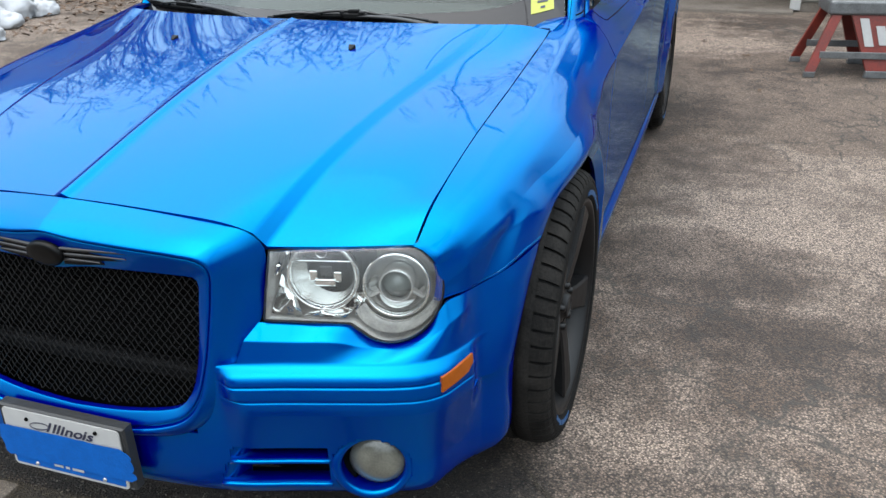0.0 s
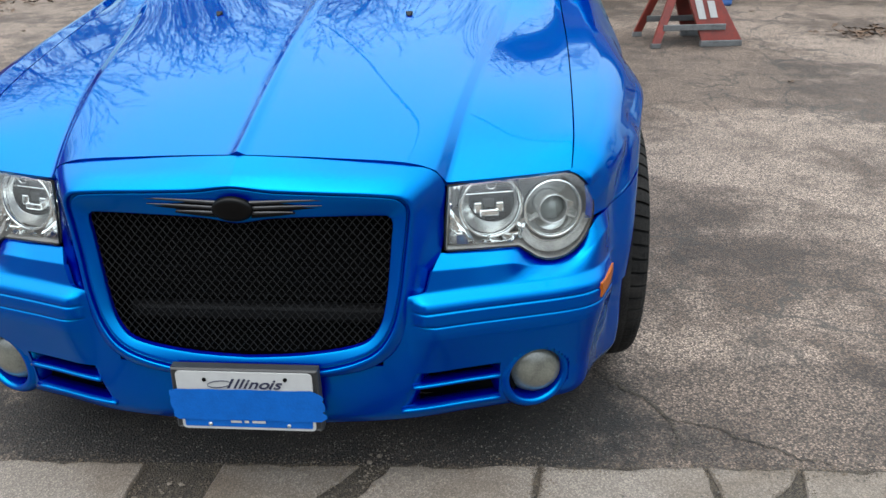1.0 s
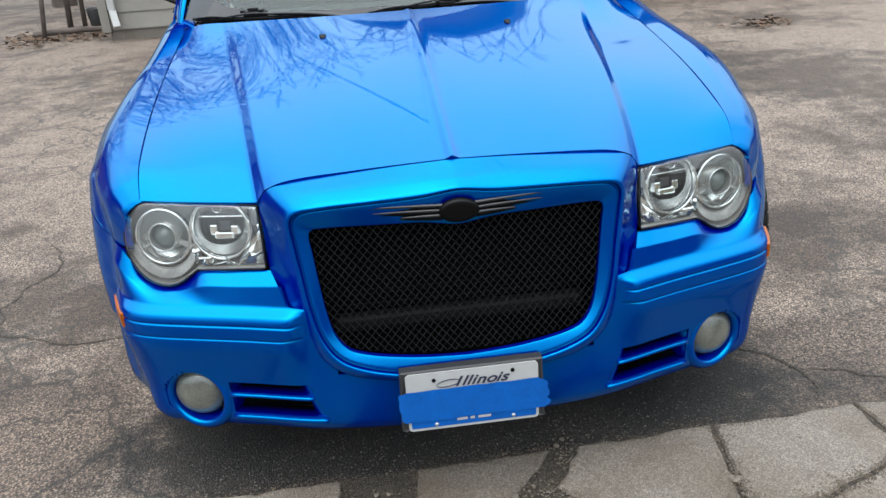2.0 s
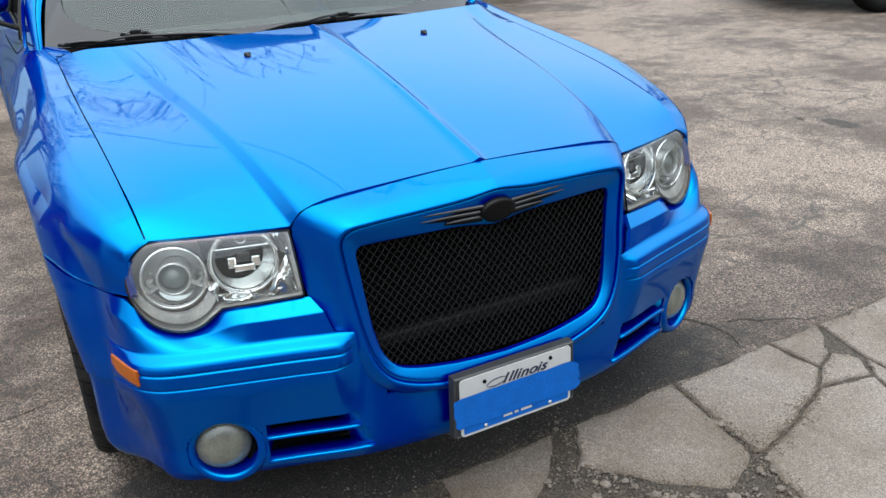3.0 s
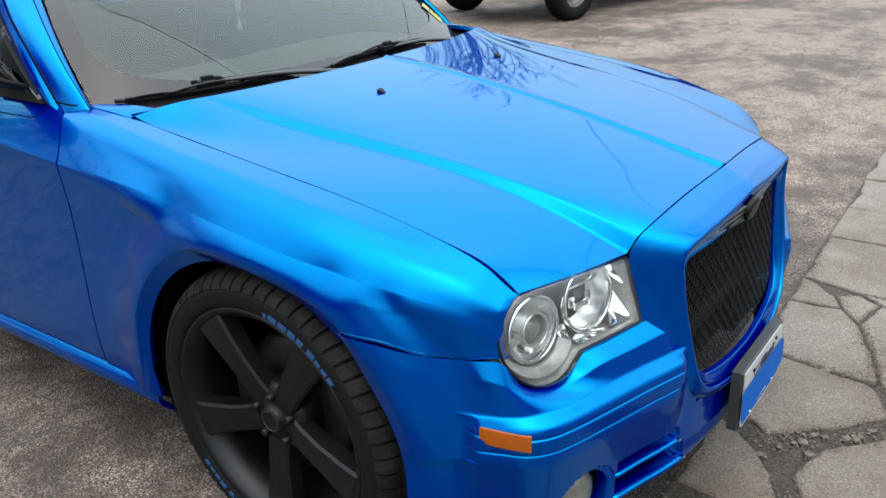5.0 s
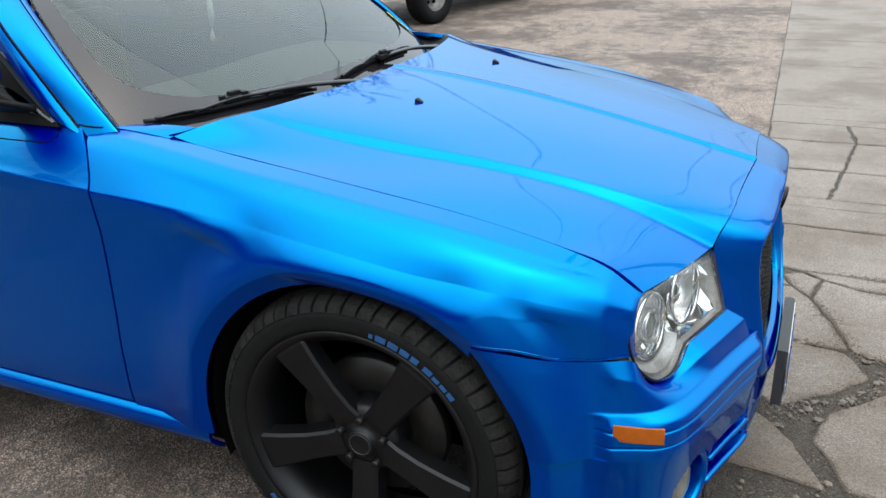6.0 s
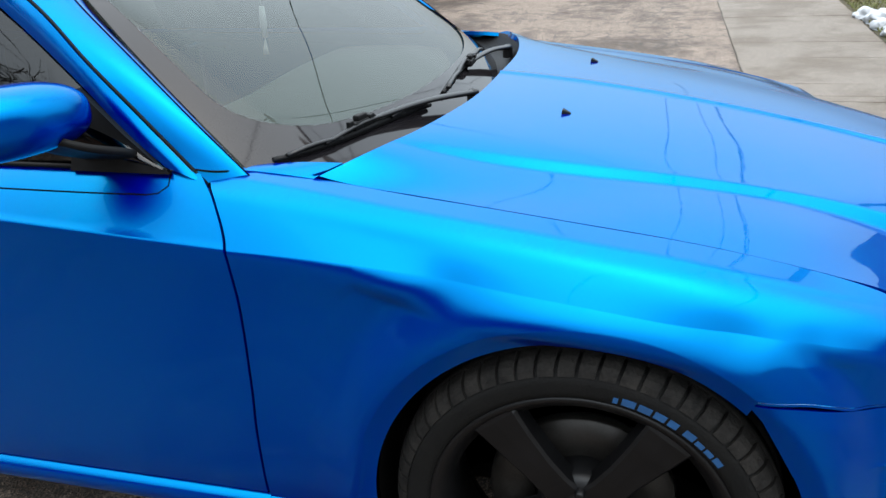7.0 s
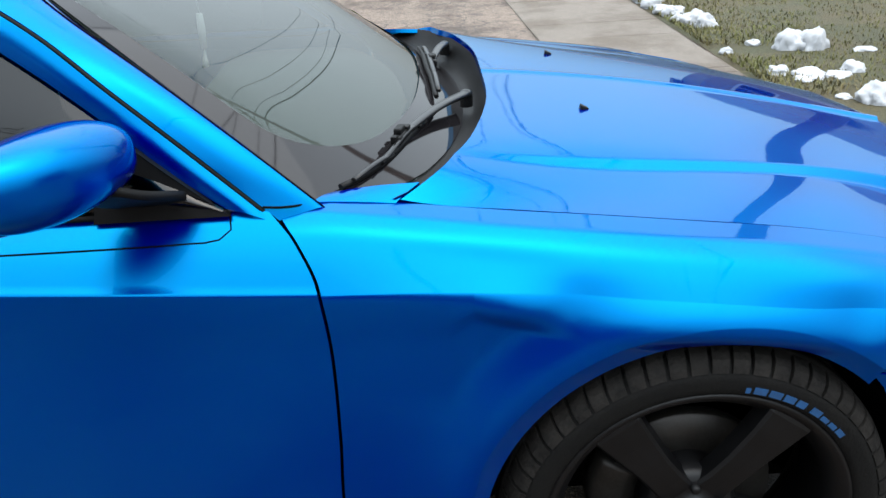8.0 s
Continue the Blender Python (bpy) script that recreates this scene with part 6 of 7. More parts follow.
    turned(bm, [(0.075, -0.13), (0.08, -0.105), (0.085, -0.10), (0.172, -0.10), (0.174, -0.105), (0.174, -0.125), (0.172, -0.13)], (0, 0, 0), "x", 48, close=True)
    part("brake_disc", bm, STEEL, wheel)
    bm = bmesh.new()
    turned(bm, [(0.10, -0.135), (0.10, -0.082), (0.13, -0.075), (0.182, -0.08), (0.19, -0.10), (0.19, -0.135)], (0, 0, 0), "x", 14, close=True, a0=radians(150), a1=radians(212))
    bmesh.ops.holes_fill(bm, edges=[e for e in bm.edges if len(e.link_faces) == 1])
    bmesh.ops.recalc_face_normals(bm, faces=bm.faces)
    part("brake_caliper", bm, STEEL, wheel)
    return wheel


wheel = build_wheel()
wheel.matrix_basis = pose(0.948, HUB_Y, HUB_Z)
for m in (pose(0.930, REAR_Y, HUB_Z, 23), pose(-0.893, HUB_Y, HUB_Z, 0, 0, 180), pose(-0.893, REAR_Y, HUB_Z, 11, 0, 180)):
    copy_thing(wheel, m)


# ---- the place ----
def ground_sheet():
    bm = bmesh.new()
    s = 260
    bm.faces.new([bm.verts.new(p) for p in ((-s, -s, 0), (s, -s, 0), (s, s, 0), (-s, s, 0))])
    return tagged(obj_of("ground", bm, ASPHALT), "worn grey asphalt driveway with stains, loose grit and shade painted under the car", "ground", kind="structure")


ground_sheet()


def edge_y(x):
    return 0.588 + 0.032 * x


def low_y(x):
    return -0.53 + 0.012 * x


def cut(poly, p, q):
    """The two pieces of a convex outline on either side of the line p-q."""
    (px, py), (qx, qy) = p, q
    side = lambda v: (qx - px) * (v[1] - py) - (qy - py) * (v[0] - px)
    left, right = [], []
    for a, b in zip(poly, poly[1:] + poly[:1]):
        sa, sb = side(a), side(b)
        (left if sa >= 0 else right).append(a)
        if sa * sb < 0:
            t = sa / (sa - sb)
            c = (a[0] + (b[0] - a[0]) * t, a[1] + (b[1] - a[1]) * t)
            left.append(c), right.append(c)
    return [s for s in (left, right) if len(s) > 2]


joint_rims = []


def slab_piece(poly, gap, parent, rnd, top=0.012, rough=0.006, wander=0.0):
    """A piece of concrete with worn edges."""
    cx, cy = (sum(v[k] for v in poly) / len(poly) for k in (0, 1))
    ring = []
    for a, b in zip(poly, poly[1:] + poly[:1]):
        n = max(2, int(math.hypot(b[0] - a[0], b[1] - a[1]) / 0.035))
        for k in range(n):
            x, y = a[0] + (b[0] - a[0]) * k / n, a[1] + (b[1] - a[1]) * k / n
            x, y = x + wander * (0.028 * noise.noise((x * 3.1, y * 3.1, 9)) + 0.016 * noise.noise((x * 13, y * 13, 5))), y + wander * (0.028 * noise.noise((x * 3.1, y * 3.1, 4)) + 0.016 * noise.noise((x * 13, y * 13, 8)))
            d = math.hypot(x - cx, y - cy) + 1e-6
            w = gap + wander * 0.03 * max(0, noise.noise((x * 2.3, y * 2.3, 1.7)) - 0.22) + rough * abs(noise.noise((x * 14, y * 14, 3.1))) * 2.2
            ring.append((x - (x - cx) / d * w, y - (y - cy) / d * w))
    if wander > 0.3:
        joint_rims.extend(ring)
    bm = bmesh.new()
    tilt = (rnd.uniform(-1, 1) * 0.004, rnd.uniform(-1, 1) * 0.004)
    rows = []
    for f, z in ((0.0, -0.05), (0.0, top - 0.006), (0.006, top - 0.001), (0.016, top)):
        line = []
        for x, y in ring:
            d = math.hypot(x - cx, y - cy) + 1e-6
            line.append((x - (x - cx) / d * min(f, d * 0.5), y - (y - cy) / d * min(f, d * 0.5), z + (tilt[0] * (x - cx) + tilt[1] * (y - cy) if z > 0 else 0)))
        rows.append(line)
    vs = [[bm.verts.new(p) for p in r] for r in rows]
    n = len(ring)
    for r0, r1 in zip(vs, vs[1:]):
        for k in range(n):
            bm.faces.new((r0[k], r0[(k + 1) % n], r1[(k + 1) % n], r1[k]))
    bm.faces.new(vs[-1])
    return part("slab", bm, CONCRETE, parent)


rnd = random.Random(11)
bm = bmesh.new()
bm.faces.new([bm.verts.new(p) for p in ((-9, low_y(-9), 0.003), (14, low_y(14), 0.003), (14, edge_y(14), 0.003), (-9, edge_y(-9), 0.003))])
walkway = tagged(obj_of("pavement", bm, SOIL), "cracked concrete pavement with soil in its joints", "pavement", kind="structure")
JOINTS = [-8.4, -6.9, -5.4, -3.95, -2.3, -0.725]
FAR_JOINTS = [1.80, 2.075, 2.21, 2.71, 3.33, 3.75, 3.90, 4.26, 5.17, 5.84, 7.24, 8.79, 10.3, 12.2]
CRACKS = {-2.3: [((-2.4, 0.05), (-0.7, 0.2)), ((-1.5, 0.7), (-1.4, 0.0))], 2.21: [((2.2, 0.325), (2.75, 0.255))], 2.71: [((2.65, 0.265), (3.40, 0.165))], 3.33: [((3.25, 0.16), (3.80, 0.24))]}
for run in (JOINTS, FAR_JOINTS):
    for x0, x1 in zip(run, run[1:]):
        pieces = [[(x0, low_y(x0)), (x1, low_y(x1)), (x1, edge_y(x1)), (x0, edge_y(x0))]]
        for p, q in CRACKS.get(x0, []):
            pieces = [s for piece in pieces for s in cut(piece, p, q)]
        for piece in pieces:
            slab_piece(piece, 0.007 if x0 in CRACKS else 0.004, walkway, rnd, rough=0.008 if x0 in CRACKS else 0.003, wander=0.7 if x0 in CRACKS else 0.15)

# the broken stretch before the car: the corners at which its pieces meet
SPOT = {"a": (0.672, 9), "b": (0.612, 0.224), "c": (0.572, 0.12), "d": (0.56, -9), "e": (0.815, 0.280), "f": (1.011, 0.364), "g": (1.101, 0.437), "h": (1.084, 9), "i": (1.205, 0.482), "j": (1.321, 9),
        "k": (1.259, 0.408), "l": (1.262, -9), "m": (1.193, 0.327), "n": (1.140, 0.20), "o": (1.134, 0.06), "p": (1.80, 9), "q": (1.80, -9), "r": (0.290, 9), "s": (0.195, 0.44), "t": (0.325, 0.265), "u": (0.455, 0.150),
        "v": (-0.145, 9), "w": (-0.185, 0.285), "x": (0.02, 0.372), "y": (0.225, 9), "z": (0.115, 0.43), "A": (-0.335, 9), "B": (-0.325, -9), "C": (-0.725, -9), "D": (-0.725, 9), "E": (0.215, 0.292), "F": (0.33, 0.185),
        "G": (0.42, 0.10), "H": (0.318, -9), "I": (0.06, 0.333), "J": (-0.17, 0.245), "K": (-0.19, -9), "L": (0.55, 0.07), "M": (-0.3, 0.30)}


def corner(k):
    x, y = SPOT[k]
    return (x, edge_y(x) if y > 1 else low_y(x) if y < -1 else y)


for names, gap in (("ABCD", 0.008), ("vwxzy", 0.006), ("rstuba", 0.008), ("abefgh", 0.005), ("hgij", 0.005), ("gfmki", 0.005), ("befmnoldc", 0.005), ("kmnol", 0.006), ("jklqp", 0.005), ("JKHGFEI", 0.008), ("GHdcL", 0.010)):
    slab_piece([corner(k) for k in names], gap, walkway, rnd, rough=0.008, wander=0.45)


# open cracks in the asphalt
def crack(pts, width, seed):
    rnd = random.Random(seed)
    line = smooth_line(pts, 60)
    bm = bmesh.new()
    rows = []
    for k, (x, y) in enumerate(line):
        f = k / 59
        w = width * (0.35 + 0.65 * math.sin(math.pi * f)) * rnd.uniform(0.4, 1.3)
        jx, jy = 0.04 * noise.noise((x * 8, y * 8, seed)) + 0.014 * noise.noise((x * 29, y * 29, seed)) + rnd.uniform(-0.004, 0.004), 0.012 * noise.noise((x * 20, y * 20, seed + 5)) + rnd.uniform(-0.004, 0.004)
        d = line[min(k + 1, 59)] - line[max(k - 1, 0)]
        d = d / (np.linalg.norm(d) + 1e-9)
        rows.append([(x + jx - d[1] * w, y + jy + d[0] * w, 0.0025), (x + jx + d[1] * w, y + jy - d[0] * w, 0.0025)])
    grid_mesh(bm, np.array(rows), (0, 0, -5), smooth=False)
    return tagged(obj_of("asphalt_crack", bm, SOIL), "dark ragged crack in the worn asphalt", "crack", kind="structure")


for k, (pts, w) in enumerate(((((0.80, 1.12), (0.87, 1.05), (0.95, 0.955), (1.026, 0.837), (1.055, 0.74), (1.02, 0.66)), 0.007), (((1.026, 0.837), (1.12, 0.80), (1.30, 0.70), (1.42, 0.66)), 0.004),
                              (((-1.0, 1.55), (-1.25, 1.50), (-1.55, 1.62), (-1.85, 1.55), (-2.2, 1.66)), 0.006), (((-1.55, 1.62), (-1.62, 1.90), (-1.52, 2.25), (-1.7, 2.6)), 0.005))):
    crack(pts, w, 60 + k)


# the garage: beige lap siding, an open doorway, and a downspout at its corner
def lap_board(parent, x0, x1, z, y, h=0.185):
    bm = bmesh.new()
    for a, b in ((x0, x1),):
        vs = [bm.verts.new(p) for p in ((a, y - 0.020, z), (b, y - 0.020, z), (b, y - 0.006, z + h), (a, y - 0.006, z + h), (a, y - 0.002, z), (b, y - 0.002, z))]
        bm.faces.new((vs[0], vs[1], vs[2], vs[3]))
        bm.faces.new((vs[4], vs[5], vs[1], vs[0]))
    return part("board", bm, SIDING, parent)


GX0, GX1, GY = -2.88, 5.6, 8.88
garage = tagged(new("garage"), "beige-sided garage with an open doorway and white trim", "garage")
for name, lo, hi in (("wall", (GX0, GY, 0.10), (-1.45, GY + 0.16, 2.75)), ("wall", (1.83, GY, 0.10), (GX1, GY + 0.16, 2.75)), ("wall", (-1.45, GY, 2.25), (1.83, GY + 0.16, 2.75)),
                     ("wall", (GX0, GY + 0.16, 0.10), (GX0 + 0.16, GY + 7, 2.75)), ("wall", (GX1 - 0.16, GY + 0.16, 0.10), (GX1, GY + 7, 2.75)), ("wall", (GX0, GY + 7, 0.10), (GX1, GY + 7.16, 2.75)),
                     ("ceiling_boards", (GX0 + 0.16, GY + 0.16, 2.60), (GX1 - 0.16, GY + 7, 2.68))):
    bm = bmesh.new()
    box(bm, lo, hi, 0.004)
    part(name, bm, SIDING if name == "wall" else ROOM, garage)
for x0, x1 in ((GX0 + 0.02, -1.45), (1.83, GX1 - 0.02)):
    bm = bmesh.new()
    box(bm, (x0, GY, -0.02), (x1, GY + 0.14, 0.10), 0.006)
    part("foundation", bm, CONCRETE, garage)
bm = bmesh.new()
box(bm, (-1.45, GY - 0.22, -0.02), (1.83, GY + 7, 0.035), 0.012)
part("floor_slab", bm, CONCRETE, garage, "pale concrete garage floor with a worn lip")
for k in range(14):
    z = 0.12 + 0.187 * k
    lap_board(garage, GX0 - 0.01, -1.56, z, GY)
    lap_board(garage, 1.90, GX1 + 0.01, z, GY)
for k in range(14):
    z = 0.12 + 0.187 * k
    bm = bmesh.new()
    vs = [bm.verts.new(p) for p in ((GX0 - 0.020, GY - 0.02, z), (GX0 - 0.020, GY + 7.1, z), (GX0 - 0.006, GY + 7.1, z + 0.185), (GX0 - 0.006, GY - 0.02, z + 0.185))]
    bm.faces.new(vs[::-1])
    part("board", bm, SIDING, garage)
for lo, hi in (((-1.56, GY - 0.035, 0.02), (-1.42, GY + 0.05, 2.36)), ((1.80, GY - 0.035, 0.02), (1.90, GY + 0.05, 2.36)), ((-1.42, GY - 0.035, 2.24), (1.80, GY + 0.05, 2.36))):
    bm = bmesh.new()
    box(bm, lo, hi, 0.006)
    part("door_trim", bm, TRIM, garage)
bm = bmesh.new()
box(bm, (GX0 - 0.055, GY - 0.06, 0.10), (GX0 + 0.045, GY - 0.022, 2.75), 0.005)
box(bm, (GX0 - 0.055, GY - 0.022, 0.10), (GX0 - 0.022, GY + 0.07, 2.75), 0.005)
part("corner_board", bm, SIDING, garage)
bm = bmesh.new()
for a, b in (((GX0 + 0.10, GY - 0.075, 2.7), (GX0 + 0.10, GY - 0.075, 0.34)), ((GX0 + 0.10, GY - 0.075, 0.34), (GX0 + 0.14, GY - 0.16, 0.16))):
    d = (Vector(b) - Vector(a))
    box(bm, (-0.038, -0.028, 0), (0.038, 0.028, d.length), 0.006, Matrix.Translation(a) @ d.to_track_quat("Z", "Y").to_matrix().to_4x4())
part("downspout", bm, TRIM, garage, "white metal downspout")
# gable roof
bm = bmesh.new()
xm, ridge = (GX0 + GX1) / 2, 4.7
for x0, x1, z0, z1 in ((GX0 - 0.4, xm, 2.62, ridge), (xm, GX1 + 0.4, ridge, 2.62)):
    vs = [bm.verts.new(p) for p in ((x0, GY - 0.4, z0), (x1, GY - 0.4, z1), (x1, GY + 7.5, z1), (x0, GY + 7.5, z0))]
    low = [bm.verts.new(v.co - Vector((0, 0, 0.14))) for v in vs]
    bm.faces.new(vs), bm.faces.new(low[::-1])
    for k in range(4):
        bm.faces.new((vs[k], low[k], low[(k + 1) % 4], vs[(k + 1) % 4]))
bmesh.ops.recalc_face_normals(bm, faces=bm.faces)
part("roof", bm, ROOFING, garage)
bm = bmesh.new()
for y in (GY, GY + 7.0):
    f = [bm.verts.new(p) for p in ((GX0, y, 2.75), (GX1, y, 2.75), (xm, y, ridge - 0.1))]
    b = [bm.verts.new(v.co + Vector((0, 0.12, 0))) for v in f]
    bm.faces.new(f), bm.faces.new(b[::-1])
    for k in range(3):
        bm.faces.new((f[k], b[k], b[(k + 1) % 3], f[(k + 1) % 3]))
bmesh.ops.recalc_face_normals(bm, faces=bm.faces)
part("gable", bm, SIDING, garage)


def house(name_label, x, y, w, d, h, turn, skin, rows=1):
    """A neighbour's house: walls, gabled roof, windows with frames, and a door."""
    top = tagged(new("house"), name_label, "house")
    top.matrix_basis = pose(x, y, 0, 0, 0, turn)
    bm = bmesh.new()
    box(bm, (-w / 2, -d / 2, -0.05), (w / 2, d / 2, h), 0.01)
    part("wall", bm, skin, top)
    bm = bmesh.new()
    peak = h + d * 0.32
    f = [bm.verts.new(p) for p in ((-w / 2 - 0.4, -d / 2 - 0.45, h - 0.15), (-w / 2 - 0.4, 0, peak), (-w / 2 - 0.4, d / 2 + 0.45, h - 0.15), (-w / 2 - 0.4, 0, h - 0.02))]
    b = [bm.verts.new(v.co + Vector((w + 0.8, 0, 0))) for v in f]
    bm.faces.new(f), bm.faces.new(b[::-1])
    for k in range(4):
        bm.faces.new((f[k], b[k], b[(k + 1) % 4], f[(k + 1) % 4]))
    bmesh.ops.recalc_face_normals(bm, faces=bm.faces)
    part("roof", bm, ROOFING, top)
    for r in range(rows):
        for k in range(3):
            for face in (-1, 1):
                cx, z0, y0 = -w / 2 + w * (k + 0.5) / 3, 1.0 + 2.7 * r, face * d / 2
                if r == 0 and k == 1 and face == -1:
                    bm = bmesh.new()
                    box(bm, (cx - 0.5, y0 - 0.05, 0.1), (cx + 0.5, y0 + 0.03, 2.15), 0.01)
                    part("door", bm, TRIM, top)
                    continue
                bm = bmesh.new()
                for lo, hi in (((cx - 0.62, z0 - 0.1), (cx + 0.62, z0)), ((cx - 0.62, z0 + 1.3), (cx + 0.62, z0 + 1.4)), ((cx - 0.62, z0), (cx - 0.52, z0 + 1.3)), ((cx + 0.52, z0), (cx + 0.62, z0 + 1.3)), ((cx - 0.52, z0 + 0.62), (cx + 0.52, z0 + 0.68))):
                    box(bm, (lo[0], y0 - 0.05, lo[1]), (hi[0], y0 + 0.05, hi[1]), 0.008)
                fr = part("window", bm, TRIM, top)
                bm = bmesh.new()
                box(bm, (cx - 0.53, y0 - 0.02, z0 - 0.01), (cx + 0.53, y0 + 0.02, z0 + 1.31))
                part("pane", bm, GLOSSBLACK, fr)
    return top


# unseen: the first mirrors in the hood, the rest are added for reflections
house("brown-sided low house with white window frames", 23.0, -12.5, 9, 8, 3.1, 74, BROWNSIDING, 1)
house("unseen dark brick house with white window frames, added for reflections", -12.5, 6.5, 11, 8, 3.2, 86, BRICK, 1)
house("unseen beige-sided house with white window frames, added for reflections", 12, 23, 10, 8, 3.4, 30, SIDING, 1)
house("unseen brown-sided house added across the street for reflections", -6, -24, 12, 8, 5.2, 180, BROWNSIDING, 2)


# bare trees
def bare_tree(x, y, height, seed, label):
    rnd = random.Random(seed)
    limbs, twigs = [], []

    def grow(p, d, length, r, depth):
        pts, q, v = [tuple(p)], Vector(p), Vector(d)
        n = 5 if depth < 2 else 4
        for k in range(n):
            v = (v + Vector((rnd.uniform(-1, 1), rnd.uniform(-1, 1), rnd.uniform(-0.4, 0.7))) * (0.16 if depth else 0.07)).normalized()
            q = q + v * (length / n)
            pts.append(tuple(q))
            if depth < 4 and k >= (2 if depth == 0 else 1):
                for _ in range(2 if depth < 2 else 1):
                    side = Vector((rnd.uniform(-1, 1), rnd.uniform(-1, 1), rnd.uniform(-0.15, 0.7))).normalized()
                    grow(q, (v * 0.62 + side * 0.8).normalized(), length * rnd.uniform(0.48, 0.68), r * (1 - 0.55 * (k + 1) / n) * 0.62, depth + 1)
        (limbs if depth < 2 else twigs).append((pts, np.linspace(r, r * (0.45 if depth < 4 else 0.3), len(pts)), 7 if depth < 2 else (4 if depth == 2 else 3)))

    grow(Vector((x, y, -0.1)), Vector((0, 0, 1)), height * 0.55, height * 0.024, 0)
    tree = tagged(new("tree"), label, "tree")
    for name, some in (("trunk", limbs), ("crown", twigs)):
        bm = bmesh.new()
        for pts, r, sides in some:
            tube(bm, pts, np.maximum(r, 0.015), sides, caps=False)
        part(name, bm, BARK, tree)
    return tree


for x, y, h, s, l in ((-4.6, 13.2, 8.4, 3, "bare grey tree beside the garage"), (-8.8, 11.8, 8.8, 5, "tall bare tree behind the driveway"), (-6.6, 15.8, 9.6, 8, "tall bare tree behind the garage"),
                      (15.0, 10.2, 8.0, 12, "bare tree beyond the parked truck"), (-12.5, 12.8, 9.2, 17, "tall bare tree behind the brick house"), (-1.9, 17.6, 10.2, 23, "tall bare tree behind the garage"), (2.4, 18.4, 10.4, 29, "tall bare tree behind the garage")):
    bare_tree(x, y, h, s, l)

# utility pole and its cables
pole = tagged(new("utility_pole"), "weathered brown wooden utility pole standing in the grass", "pole")
part("shaft", tube(bmesh.new(), [(4.15, -1.92, -0.1), (4.15, -1.88, 4), (4.16, -1.76, 9.2)], [0.14, 0.125, 0.10], 14), POLEWOOD, pole)
bm = bmesh.new()
box(bm, (4.05, -2.85, 8.35), (4.17, -0.65, 8.47), 0.01)
part("crossarm", bm, POLEWOOD, pole)
for y in (-2.7, -2.0, -0.85):
    bm = bmesh.new()
    turned(bm, [(0.0, 0.14), (0.03, 0.13), (0.045, 0.08), (0.03, 0.05), (0.045, 0.02), (0.02, 0.0)], (4.11, y, 8.47), "z", 12)
    part("insulator", bm, BRACKET, pole)


def cable(a, b, sag, r=0.011):
    pts = [tuple(np.array(a) * (1 - t) + np.array(b) * t - np.array([0, 0, sag * 4 * t * (1 - t)])) for t in np.linspace(0, 1, 24)]
    return tagged(obj_of("cable", tube(bmesh.new(), pts, r, 5, caps=False), CABLE), "thin black overhead cable strung from the pole", "cable", "overhead cables")


for y in (-2.7, -2.0, -0.85):
    cable((4.11, y, 8.6), (-36, y - 1.5, 8.4), 0.9)
    cable((4.11, y, 8.6), (40, y + 1.0, 8.4), 0.9)
cable((4.1, -1.7, 6.6), (-36, -3.2, 6.4), 0.8, 0.018)
cable((4.1, -1.7, 6.6), (40, -0.7, 6.4), 0.8, 0.018)
cable((4.1, -1.6, 7.0), (-2.2, 8.6, 3.6), 0.45, 0.013)
cable((4.1, -1.6, 6.9), (-12, 4.0, 4.2), 0.6, 0.012)
cable((4.1, -1.6, 7.1), (18, 14, 4.5), 0.6, 0.012)


